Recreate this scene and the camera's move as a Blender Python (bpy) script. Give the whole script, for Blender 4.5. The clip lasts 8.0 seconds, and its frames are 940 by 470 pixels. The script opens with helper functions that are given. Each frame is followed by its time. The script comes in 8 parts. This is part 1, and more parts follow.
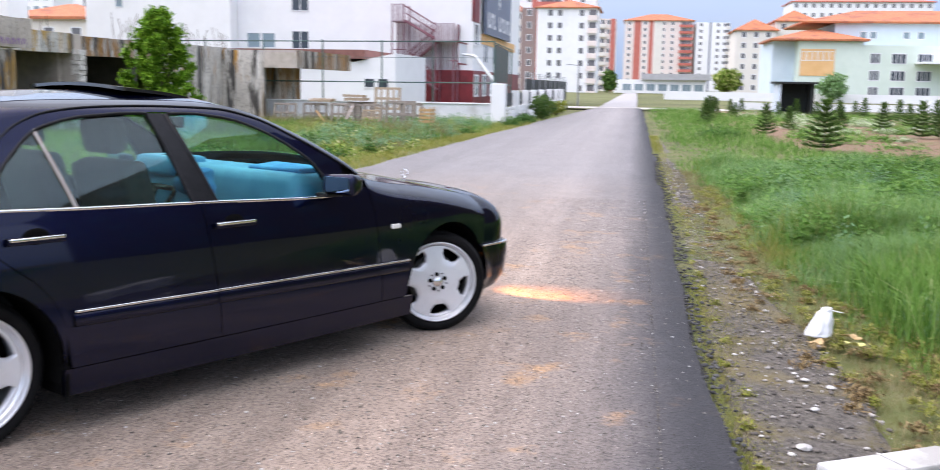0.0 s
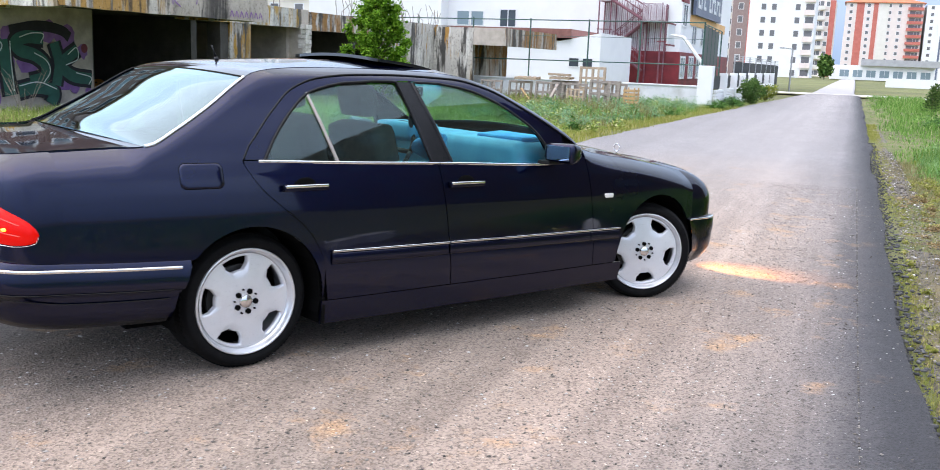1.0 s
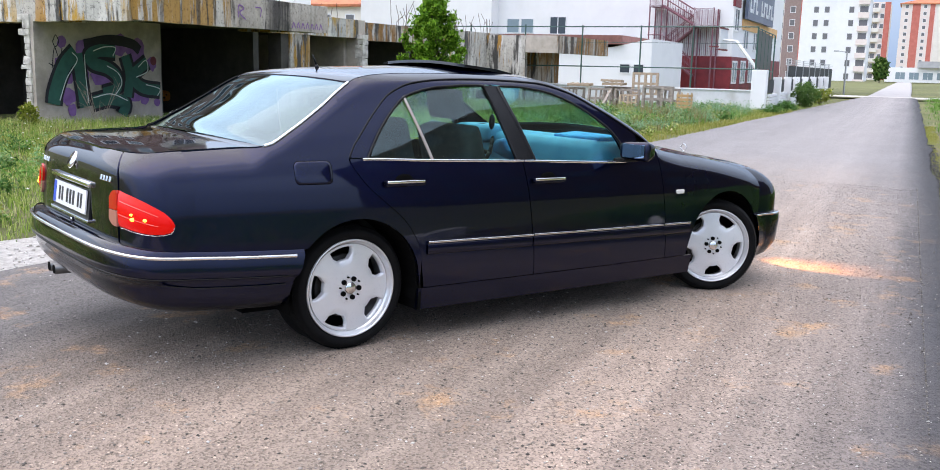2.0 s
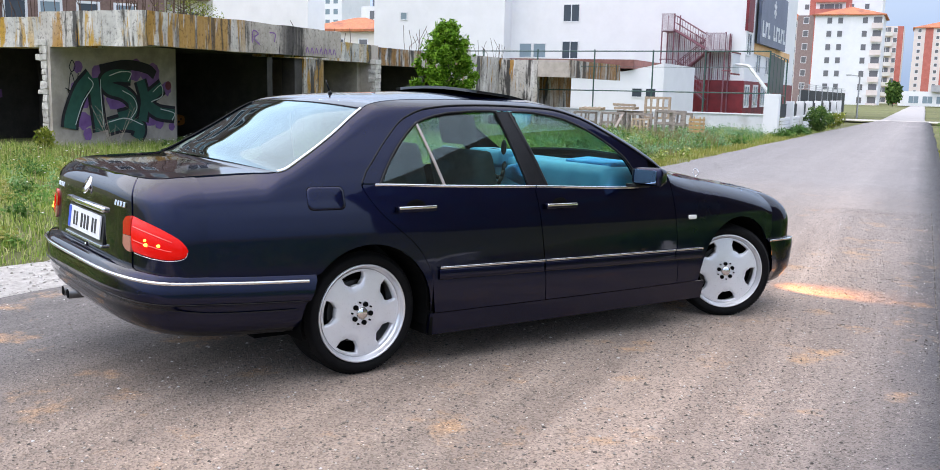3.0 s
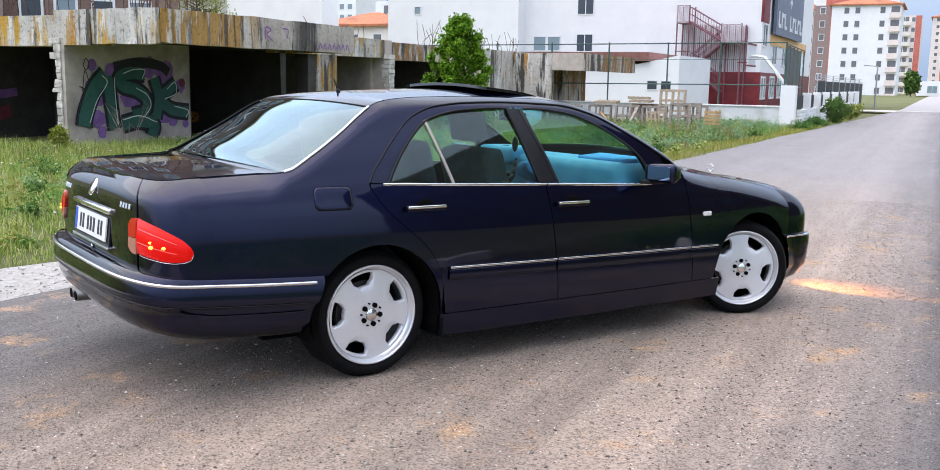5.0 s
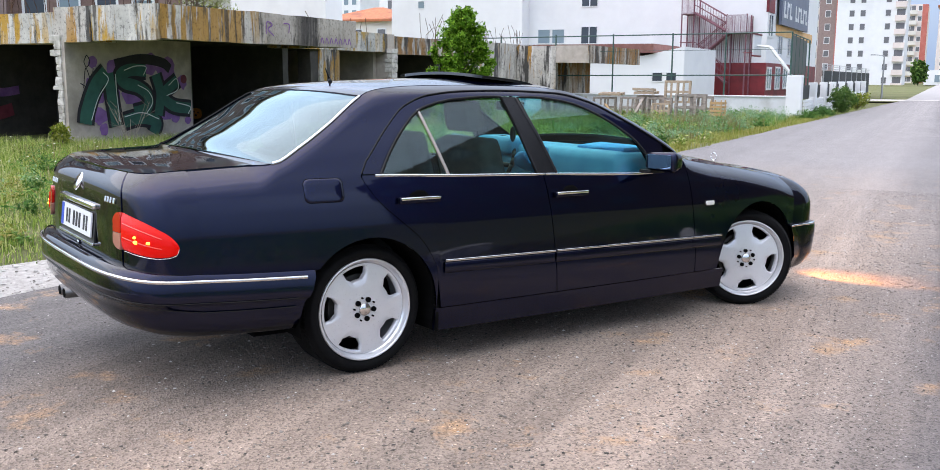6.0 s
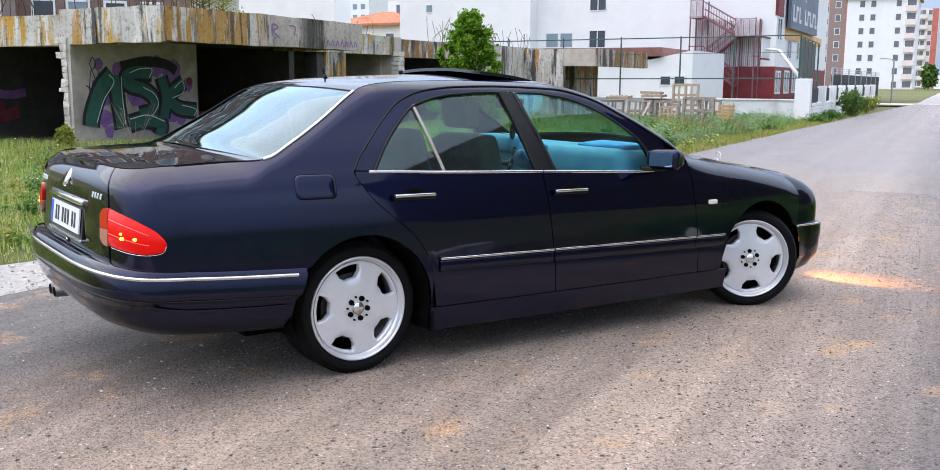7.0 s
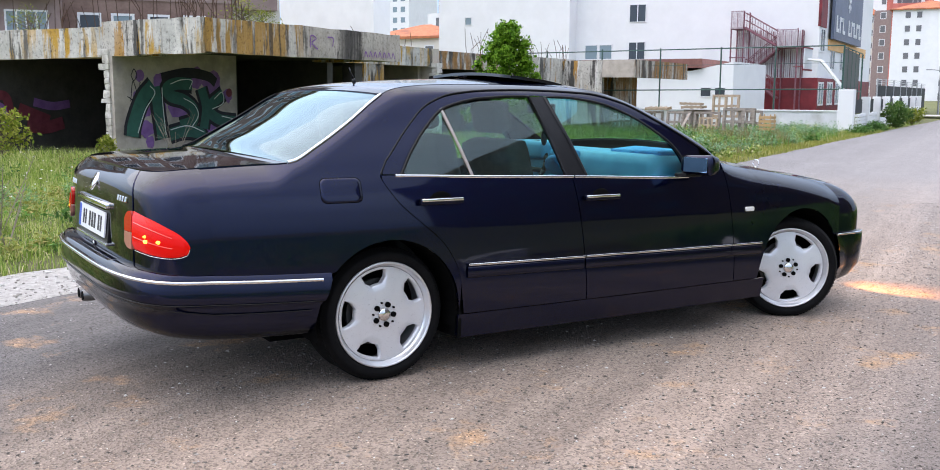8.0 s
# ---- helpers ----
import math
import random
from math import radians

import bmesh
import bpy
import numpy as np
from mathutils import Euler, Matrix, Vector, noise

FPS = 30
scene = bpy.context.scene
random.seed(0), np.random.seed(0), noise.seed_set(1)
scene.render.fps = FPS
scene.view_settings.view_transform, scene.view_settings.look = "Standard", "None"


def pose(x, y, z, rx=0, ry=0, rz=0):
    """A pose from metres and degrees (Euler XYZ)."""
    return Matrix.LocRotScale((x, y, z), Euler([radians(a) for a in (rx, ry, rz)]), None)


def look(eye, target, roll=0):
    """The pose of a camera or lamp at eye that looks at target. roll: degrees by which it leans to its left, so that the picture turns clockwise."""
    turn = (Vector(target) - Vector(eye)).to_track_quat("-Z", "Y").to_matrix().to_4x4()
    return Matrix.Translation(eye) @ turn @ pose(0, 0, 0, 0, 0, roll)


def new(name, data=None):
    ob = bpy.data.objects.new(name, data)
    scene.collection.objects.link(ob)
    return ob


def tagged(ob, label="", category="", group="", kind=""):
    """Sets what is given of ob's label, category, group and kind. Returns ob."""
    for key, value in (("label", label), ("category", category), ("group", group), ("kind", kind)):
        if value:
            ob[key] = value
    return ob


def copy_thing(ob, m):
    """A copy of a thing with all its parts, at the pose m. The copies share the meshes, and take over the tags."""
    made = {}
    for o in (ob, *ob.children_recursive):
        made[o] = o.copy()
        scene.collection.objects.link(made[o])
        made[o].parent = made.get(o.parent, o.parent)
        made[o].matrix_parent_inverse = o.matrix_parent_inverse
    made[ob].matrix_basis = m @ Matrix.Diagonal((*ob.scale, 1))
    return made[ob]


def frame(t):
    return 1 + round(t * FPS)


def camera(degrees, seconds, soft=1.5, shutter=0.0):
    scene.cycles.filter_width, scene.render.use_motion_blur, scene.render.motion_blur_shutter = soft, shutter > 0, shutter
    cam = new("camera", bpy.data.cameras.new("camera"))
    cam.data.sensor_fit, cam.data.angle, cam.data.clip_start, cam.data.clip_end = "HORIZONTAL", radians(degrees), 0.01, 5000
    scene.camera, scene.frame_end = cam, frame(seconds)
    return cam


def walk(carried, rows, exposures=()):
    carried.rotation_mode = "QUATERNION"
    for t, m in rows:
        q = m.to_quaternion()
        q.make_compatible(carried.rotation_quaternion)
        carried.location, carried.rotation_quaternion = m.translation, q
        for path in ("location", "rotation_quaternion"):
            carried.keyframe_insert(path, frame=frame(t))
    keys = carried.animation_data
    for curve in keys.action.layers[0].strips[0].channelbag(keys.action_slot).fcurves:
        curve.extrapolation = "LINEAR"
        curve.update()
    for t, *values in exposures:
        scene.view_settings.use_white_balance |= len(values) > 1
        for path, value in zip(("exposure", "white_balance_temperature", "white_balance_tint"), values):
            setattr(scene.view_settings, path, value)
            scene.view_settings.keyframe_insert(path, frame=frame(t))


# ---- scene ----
cam = camera(52.1, 8.0, 0.85, 0.25)
PATH = [
    (0, (-1.612, -4.418, 1.437), (-0.046, -3.213, 1.126), 1.0),
    (0.2, (-1.677, -4.465, 1.437), (-0.197, -3.155, 1.126), 1.1),
    (0.5, (-1.757, -4.514, 1.421), (-0.373, -3.116, 1.058), 1.4),
    (0.8, (-1.877, -4.567, 1.423), (-0.566, -3.104, 1.043), 2.2),
    (1, (-1.978, -4.606, 1.418), (-0.692, -3.118, 1.055), 2.3),
    (1.2, (-2.076, -4.631, 1.422), (-0.811, -3.127, 1.050), 2.1),
    (1.5, (-2.229, -4.7, 1.412), (-0.984, -3.185, 1.018), 1.6),
    (1.8, (-2.313, -4.733, 1.392), (-1.092, -3.192, 1.027), 1.5),
    (2, (-2.352, -4.764, 1.396), (-1.143, -3.21, 1.046), 1.5),
    (3.5, (-2.351, -4.766, 1.418), (-1.162, -3.184, 1.126), 1.5),
    (4, (-2.331, -4.762, 1.434), (-1.149, -3.175, 1.143), 1.6),
    (4.5, (-2.321, -4.748, 1.431), (-1.146, -3.159, 1.127), 1.4),
    (6, (-2.172, -4.661, 1.391), (-1.019, -3.06, 1.064), 0.3),
    (6.5, (-2.129, -4.641, 1.368), (-0.981, -3.033, 1.055), 0.4),
    (7, (-2.073, -4.625, 1.346), (-0.934, -3.013, 1.028), 0.3),
    (7.5, (-2.027, -4.608, 1.328), (-0.915, -2.975, 1.017), 0.2),
    (8, (-1.989, -4.59, 1.302), (-0.914, -2.929, 1.009), 0.2),
]
walk(cam, [(t, look(eye, target, roll)) for t, eye, target, roll in PATH],
     [(0, 0.28, 7650, 26), (0.5, 0.44, 7550, 23), (0.8, 0.52, 7500, 21), (1.2, 0.36, 7500, 21), (1.5, 0.40, 7500, 21), (2, 0.28, 7600, 22), (3.5, 0.22, 7600, 22), (6, 0.22, 7600, 22), (8, 0.20, 7600, 22)])

# ---- light: bright hazy sky, high soft sun behind thin cloud ----
world = bpy.data.worlds.new("sky")
scene.world = world
world.use_nodes = True
wn = world.node_tree.nodes
sky = wn.new("ShaderNodeTexSky")
sky.sky_type = "NISHITA"
sky.sun_disc = False
sky.sun_elevation = radians(58)
sky.sun_rotation = radians(-40)
sky.air_density = 1.0
sky.dust_density = 1.0
# thin broken cloud over the blue
wt = world.node_tree
wco = wt.nodes.new("ShaderNodeTexCoord").outputs["Generated"]
wmap = wt.nodes.new("ShaderNodeMapping")
wmap.inputs["Scale"].default_value = (1.0, 1.0, 3.2)
wt.links.new(wco, wmap.inputs[0])
wno = wt.nodes.new("ShaderNodeTexNoise")
wno.inputs["Scale"].default_value, wno.inputs["Detail"].default_value = 2.6, 8.0
wt.links.new(wmap.outputs[0], wno.inputs["Vector"])
wra = wt.nodes.new("ShaderNodeValToRGB")
wra.color_ramp.elements[0].position, wra.color_ramp.elements[1].position = 0.38, 0.62
wra.color_ramp.elements[0].color, wra.color_ramp.elements[1].color = (0.70, 0.70, 0.70, 1), (1, 1, 1, 1)
wt.links.new(wno.outputs["Fac"], wra.inputs[0])
wse = wt.nodes.new("ShaderNodeSeparateXYZ")
wt.links.new(wco, wse.inputs[0])
wcl = wt.nodes.new("ShaderNodeValToRGB")
wel = wcl.color_ramp.elements
wel.new(0.3)
for el, (p, c) in zip(wel, ((0.0, (1.9, 3.2, 5.1, 1)), (0.30, (5.4, 8.0, 11.6, 1)), (1.0, (8.0, 9.9, 12.4, 1)))):
    el.position, el.color = p, c
wt.links.new(wse.outputs[2], wcl.inputs[0])
wmx = wt.nodes.new("ShaderNodeMix")
wmx.data_type = "RGBA"
wt.links.new(wra.outputs[0], wmx.inputs["Factor"])
wt.links.new(sky.outputs[0], wmx.inputs["A"])
wt.links.new(wcl.outputs[0], wmx.inputs["B"])
# the thin cloud glows towards the hidden sun
wdo = wt.nodes.new("ShaderNodeVectorMath")
wdo.operation = "DOT_PRODUCT"
wdo.inputs[1].default_value = (-0.341, 0.406, 0.848)
wt.links.new(wco, wdo.inputs[0])
wgl = wt.nodes.new("ShaderNodeValToRGB")
for el, (p, c) in zip(wgl.color_ramp.elements, ((0.0, (0.96, 0.96, 0.98, 1)), (1.0, (2.2, 2.08, 1.95, 1)))):
    el.position, el.color = p, c
wgl.color_ramp.interpolation = "EASE"
wt.links.new(wdo.outputs["Value"], wgl.inputs[0])
wmu = wt.nodes.new("ShaderNodeMix")
wmu.data_type, wmu.blend_type = "RGBA", "MULTIPLY"
wmu.inputs["Factor"].default_value = 1.0
wt.links.new(wmx.outputs["Result"], wmu.inputs["A"])
wt.links.new(wgl.outputs[0], wmu.inputs["B"])
wt.links.new(wmu.outputs["Result"], wn["Background"].inputs[0])
wn["Background"].inputs[1].default_value = 0.145
sun_data = bpy.data.lights.new("sun", "SUN")
sun_data.energy, sun_data.angle, sun_data.color = 0.9, radians(90), (1.0, 0.86, 0.70)
sun = new("sun", sun_data)
sun.matrix_world = look((-13.6, 16.2, 33.9), (0, 0, 0))

# ---- the road's own axes: s along it, n to its left ----
ROAD = pose(1.76, -3.09, 0, 0, 0, 28)


def rw(s, n, z=0.0):
    return ROAD @ Vector((s, n, z))


GX, GZ = (-60, -0.6, 0.0, 2.78, 4.0, 9.0, 20.0, 4000), (0, 0, 0, -0.052, -0.055, -0.02, 0, 0)


def ground_z(x):
    return np.interp(x, GX, GZ)


def gz(s, n):
    p = rw(s, n)
    return float(ground_z(p.x))


# ---- materials ----
def nodes_of(name):
    m = bpy.data.materials.new(name)
    m.use_nodes = True
    nt = m.node_tree
    b = nt.nodes["Principled BSDF"]
    return m, nt, b


def link(nt, a, b):
    nt.links.new(a, b)


def noise_tex(nt, coord, scale, detail=6.0, rough=0.6, stretch=(1, 1, 1)):
    mp = nt.nodes.new("ShaderNodeMapping")
    mp.inputs["Scale"].default_value = stretch
    link(nt, coord, mp.inputs[0])
    n = nt.nodes.new("ShaderNodeTexNoise")
    n.inputs["Scale"].default_value = scale
    n.inputs["Detail"].default_value = detail
    n.inputs["Roughness"].default_value = rough
    link(nt, mp.outputs[0], n.inputs["Vector"])
    return n.outputs["Fac"]


def ramp(nt, fac, stops):
    r = nt.nodes.new("ShaderNodeValToRGB")
    e = r.color_ramp.elements
    while len(e) < len(stops):
        e.new(0.5)
    for el, (p, c) in zip(e, stops):
        el.position = p
        el.color = (*c, 1) if len(c) == 3 else c
    link(nt, fac, r.inputs[0])
    return r.outputs[0]


def grey(v):
    return (v, v, v)


def mixc(nt, fac, a, b, blend="MIX"):
    m = nt.nodes.new("ShaderNodeMix")
    m.data_type, m.blend_type = "RGBA", blend
    for sock, val in ((m.inputs["Factor"], fac), (m.inputs["A"], a), (m.inputs["B"], b)):
        if isinstance(val, (int, float)):
            sock.default_value = val
        elif isinstance(val, tuple):
            sock.default_value = (*val, 1)
        else:
            link(nt, val, sock)
    return m.outputs["Result"]


def coords(nt, kind="Object"):
    return nt.nodes.new("ShaderNodeTexCoord").outputs[kind]


def add_bump(nt, b, height, strength, dist=0.01):
    bp = nt.nodes.new("ShaderNodeBump")
    bp.inputs["Strength"].default_value = strength
    bp.inputs["Distance"].default_value = dist
    link(nt, height, bp.inputs["Height"])
    link(nt, bp.outputs[0], b.inputs["Normal"])


def surf(name, c1, c2, scale=4.0, rough=0.7, bump=0.3, bscale=60.0, metal=0.0, c3=None, stain=0.6, stain_lo=0.5, stretch=(1, 1, 1), dist=0.006,
         coat=0.0, random_tint=0.0):
    m, nt, b = nodes_of(name)
    co = coords(nt)
    col = ramp(nt, noise_tex(nt, co, scale, 7, 0.65, stretch), [(0.32, c1), (0.68, c2)])
    if c3:
        f = ramp(nt, noise_tex(nt, co, stain, 5, 0.6, stretch), [(stain_lo, grey(0)), (stain_lo + 0.16, grey(1))])
        col = mixc(nt, f, col, c3)
    if random_tint:
        oi = nt.nodes.new("ShaderNodeObjectInfo")
        col = mixc(nt, random_tint, col, ramp(nt, oi.outputs["Random"], [(0, grey(0.5)), (1, grey(1.5))]), "MULTIPLY")
    link(nt, col, b.inputs["Base Color"])
    fine = noise_tex(nt, co, bscale, 5, 0.7)
    rr = ramp(nt, fine, [(0.3, grey(max(0.02, rough - 0.1))), (0.7, grey(min(1, rough + 0.1)))])
    link(nt, rr, b.inputs["Roughness"])
    b.inputs["Metallic"].default_value = metal
    b.inputs["Coat Weight"].default_value = coat
    if bump:
        add_bump(nt, b, fine, bump, dist)
    return m


def streaked(name, base1, base2, dark, ochre, ochre_lo=0.52, dark_lo=0.52, white=(0.5, 0.48, 0.44)):
    """Weathered concrete: blotches, dark run-off streaks, ochre lichen streaks."""
    m, nt, b = nodes_of(name)
    co = coords(nt)
    col = ramp(nt, noise_tex(nt, co, 2.5, 8, 0.65), [(0.3, base1), (0.7, base2)])
    w = ramp(nt, noise_tex(nt, co, 3.2, 4, 0.6, (1, 1, 0.12)), [(0.53, grey(0)), (0.57, grey(0.8))])
    col = mixc(nt, w, col, white)
    d = ramp(nt, noise_tex(nt, co, 2.3, 8, 0.68, (1.2, 1.2, 0.13)), [(dark_lo, grey(0)), (dark_lo + 0.055, grey(0.92))])
    col = mixc(nt, d, col, dark)
    o = ramp(nt, noise_tex(nt, co, 2.1, 8, 0.66, (1.5, 1.5, 0.22)), [(ochre_lo, grey(0)), (ochre_lo + 0.045, grey(0.95))])
    big = ramp(nt, noise_tex(nt, co, 0.5, 3, 0.5), [(0.38, grey(0.2)), (0.54, grey(1))])
    col = mixc(nt, mixc(nt, 1.0, o, big, "MULTIPLY"), col, ochre)
    pit = ramp(nt, noise_tex(nt, co, 14, 7, 0.7), [(0.36, grey(0.45)), (0.46, grey(1.0)), (0.7, grey(1.12))])
    col = mixc(nt, 1.0, col, pit, "MULTIPLY")
    link(nt, col, b.inputs["Base Color"])
    b.inputs["Roughness"].default_value = 0.9
    h = noise_tex(nt, co, 25, 8, 0.7)
    add_bump(nt, b, h, 0.6, 0.02)
    return m


def plain(name, c, rough=0.5, metal=0.0, coat=0.0, emit=None, power=0.0):
    m, nt, b = nodes_of(name)
    b.inputs["Base Color"].default_value = (*c, 1)
    b.inputs["Roughness"].default_value = rough
    b.inputs["Metallic"].default_value = metal
    b.inputs["Coat Weight"].default_value = coat
    if emit:
        b.inputs["Emission Color"].default_value = (*emit, 1)
        b.inputs["Emission Strength"].default_value = power
    return m


def clear(name, tint, refl=1.0, rough=0.02, dust_veil=0.0):
    """Tinted pane: what lies behind shows through, gloss by Fresnel."""
    m, nt, b = nodes_of(name)
    nt.nodes.remove(b)
    tr = nt.nodes.new("ShaderNodeBsdfTransparent")
    tr.inputs[0].default_value = (*tint, 1)
    gl = nt.nodes.new("ShaderNodeBsdfGlossy")
    gl.inputs["Roughness"].default_value = rough
    gl.inputs[0].default_value = (*refl, 1) if isinstance(refl, tuple) else (refl, refl, refl, 1)
    lw = nt.nodes.new("ShaderNodeLayerWeight")
    lw.inputs["Blend"].default_value = 0.5
    pw = nt.nodes.new("ShaderNodeMath")
    pw.operation = "POWER"
    pw.inputs[1].default_value = 5.0
    link(nt, lw.outputs["Facing"], pw.inputs[0])
    fr = nt.nodes.new("ShaderNodeMath")
    fr.operation = "MULTIPLY_ADD"
    fr.inputs[1].default_value, fr.inputs[2].default_value = 0.957, 0.043
    link(nt, pw.outputs[0], fr.inputs[0])
    # two faces of the pane: 2R / (1 + R)
    m2, m1, dv = (nt.nodes.new("ShaderNodeMath") for _ in range(3))
    m2.operation, m1.operation, dv.operation = "MULTIPLY", "ADD", "DIVIDE"
    m2.inputs[1].default_value, m1.inputs[1].default_value = 2.0, 1.0
    link(nt, fr.outputs[0], m2.inputs[0])
    link(nt, fr.outputs[0], m1.inputs[0])
    link(nt, m2.outputs[0], dv.inputs[0])
    link(nt, m1.outputs[0], dv.inputs[1])
    mx = nt.nodes.new("ShaderNodeMixShader")
    link(nt, dv.outputs[0], mx.inputs[0])
    link(nt, tr.outputs[0], mx.inputs[1])
    link(nt, gl.outputs[0], mx.inputs[2])
    out = mx.outputs[0]
    # pale diffuse film that puts the haze of mirrored sky onto the pane
    if dust_veil:
        df = nt.nodes.new("ShaderNodeBsdfDiffuse")
        df.inputs[0].default_value = (0.55, 0.62, 0.58, 1)
        film = nt.nodes.new("ShaderNodeMixShader")
        co = coords(nt)
        link(nt, ramp(nt, noise_tex(nt, co, 3, 6, 0.6), [(0.3, grey(dust_veil * 0.5)), (0.7, grey(dust_veil * 1.5))]), film.inputs[0])
        link(nt, out, film.inputs[1])
        link(nt, df.outputs[0], film.inputs[2])
        out = film.outputs[0]
    link(nt, out, nt.nodes["Material Output"].inputs[0])
    return m


def asphalt():
    m, nt, b = nodes_of("asphalt")
    co = coords(nt)
    sep = nt.nodes.new("ShaderNodeSeparateXYZ")
    link(nt, co, sep.inputs[0])
    wob = noise_tex(nt, co, 0.8, 4, 0.6, (0.3, 1, 1))
    ad = nt.nodes.new("ShaderNodeMath")
    ad.operation = "MULTIPLY_ADD"
    link(nt, wob, ad.inputs[0])
    ad.inputs[1].default_value = 1.4
    link(nt, sep.outputs[1], ad.inputs[2])
    nrm = nt.nodes.new("ShaderNodeMapRange")
    nrm.inputs["From Min"].default_value, nrm.inputs["From Max"].default_value = 0.0, 7.0
    link(nt, ad.outputs[0], nrm.inputs[0])
    col = ramp(nt, nrm.outputs[0], [(0.10, (0.11, 0.105, 0.11)), (0.19, (0.25, 0.205, 0.178)), (0.30, (0.375, 0.288, 0.232)), (0.40, (0.28, 0.222, 0.180)),
                                    (0.50, (0.335, 0.258, 0.206)), (0.62, (0.225, 0.18, 0.148)), (0.76, (0.135, 0.125, 0.12))])
    tracks = ramp(nt, noise_tex(nt, co, 4.5, 5, 0.6, (0.05, 1, 1)), [(0.35, grey(0.82)), (0.65, grey(1.16))])
    col = mixc(nt, 1.0, col, tracks, "MULTIPLY")
    blot = ramp(nt, noise_tex(nt, co, 0.9, 8, 0.72), [(0.3, grey(0.86)), (0.7, grey(1.10))])
    col = mixc(nt, 1.0, col, blot, "MULTIPLY")
    dust_veil = ramp(nt, noise_tex(nt, co, 1.7, 8, 0.7), [(0.56, grey(0)), (0.69, grey(0.85))])
    col = mixc(nt, dust_veil, col, (0.52, 0.30, 0.15))
    # less dust farther on
    gone = nt.nodes.new("ShaderNodeMapRange")
    gone.inputs["From Min"].default_value, gone.inputs["From Max"].default_value = 4.0, 13.0
    link(nt, sep.outputs[0], gone.inputs[0])
    clean = ramp(nt, nrm.outputs[0], [(0.12, (0.17, 0.165, 0.17)), (0.3, (0.30, 0.282, 0.278)), (0.5, (0.255, 0.242, 0.24)), (0.8, (0.21, 0.202, 0.205))])
    grime = ramp(nt, noise_tex(nt, co, 1.3, 8, 0.7), [(0.3, grey(0.88)), (0.7, grey(1.08))])
    col = mixc(nt, gone.outputs[0], col, mixc(nt, 1.0, mixc(nt, 1.0, clean, grime, "MULTIPLY"), ramp(nt, noise_tex(nt, co, 2.2, 4, 0.5, (0.015, 1, 1)), [(0.35, grey(0.93)), (0.65, grey(1.06))]), "MULTIPLY"))
    # bare dark binder along the edge
    edge = nt.nodes.new("ShaderNodeMath")
    edge.operation = "MULTIPLY_ADD"
    link(nt, noise_tex(nt, co, 5.0, 6, 0.7), edge.inputs[0])
    edge.inputs[1].default_value = 0.30
    link(nt, sep.outputs[1], edge.inputs[2])
    col = mixc(nt, ramp(nt, edge.outputs[0], [(0.24, grey(0.95)), (0.36, grey(0.7)), (0.66, grey(0))]), col, (0.034, 0.034, 0.038))
    vo = nt.nodes.new("ShaderNodeTexVoronoi")
    vo.inputs["Scale"].default_value = 115.0
    link(nt, co, vo.inputs["Vector"])
    chips = ramp(nt, vo.outputs["Color"], [(0.15, grey(0.50)), (0.5, grey(1.0)), (0.9, grey(1.18)), (0.965, grey(2.1))])
    col = mixc(nt, 1.0, col, chips, "MULTIPLY")
    link(nt, col, b.inputs["Base Color"])
    b.inputs["Roughness"].default_value = 0.82
    hh = mixc(nt, 0.5, noise_tex(nt, co, 70, 6, 0.75), vo.outputs["Distance"])
    add_bump(nt, b, hh, 0.85, 0.012)
    return m


def soil():
    m, nt, b = nodes_of("verge_soil")
    co = coords(nt)
    col = ramp(nt, noise_tex(nt, co, 1.5, 8, 0.7), [(0.28, (0.065, 0.09, 0.024)), (0.5, (0.12, 0.135, 0.04)), (0.66, (0.175, 0.15, 0.08)), (0.8, (0.21, 0.14, 0.08))])
    far = ramp(nt, noise_tex(nt, co, 0.09, 4, 0.6), [(0.4, grey(0.8)), (0.6, grey(1.15))])
    col = mixc(nt, 1.0, col, far, "MULTIPLY")
    link(nt, col, b.inputs["Base Color"])
    b.inputs["Roughness"].default_value = 0.95
    add_bump(nt, b, noise_tex(nt, co, 30, 8, 0.7), 0.8, 0.04)
    return m


M_ASPHALT = asphalt()
M_SOIL = soil()
M_GRAVEL = surf("grey_gravel", (0.06, 0.052, 0.042), (0.22, 0.195, 0.165), 30, 0.9, 1.0, 55, c3=(0.20, 0.16, 0.075), stain=1.8, stain_lo=0.50, dist=0.03)
M_CHIPS = surf("pale_chippings", (0.38, 0.36, 0.33), (0.62, 0.60, 0.57), 22, 0.9, 1.0, 60, dist=0.03)
M_DIRT = surf("red_brown_dirt", (0.17, 0.10, 0.06), (0.27, 0.17, 0.10), 5, 0.95, 0.8, 30, c3=(0.12, 0.15, 0.04), stain=0.8, dist=0.04)
M_CONC = streaked("weathered_concrete", (0.30, 0.275, 0.235), (0.50, 0.47, 0.41), (0.04, 0.036, 0.032), (0.42, 0.22, 0.03), 0.50, 0.50)
M_CONC_PALE = streaked("rain_streaked_concrete", (0.42, 0.39, 0.34), (0.60, 0.56, 0.50), (0.035, 0.032, 0.03), (0.42, 0.21, 0.04), 0.555, 0.52, (0.66, 0.64, 0.59))
M_CONC_RUST = streaked("rust_streaked_concrete", (0.36, 0.32, 0.27), (0.52, 0.48, 0.42), (0.04, 0.034, 0.03), (0.30, 0.14, 0.035), 0.47, 0.49, (0.56, 0.54, 0.49))
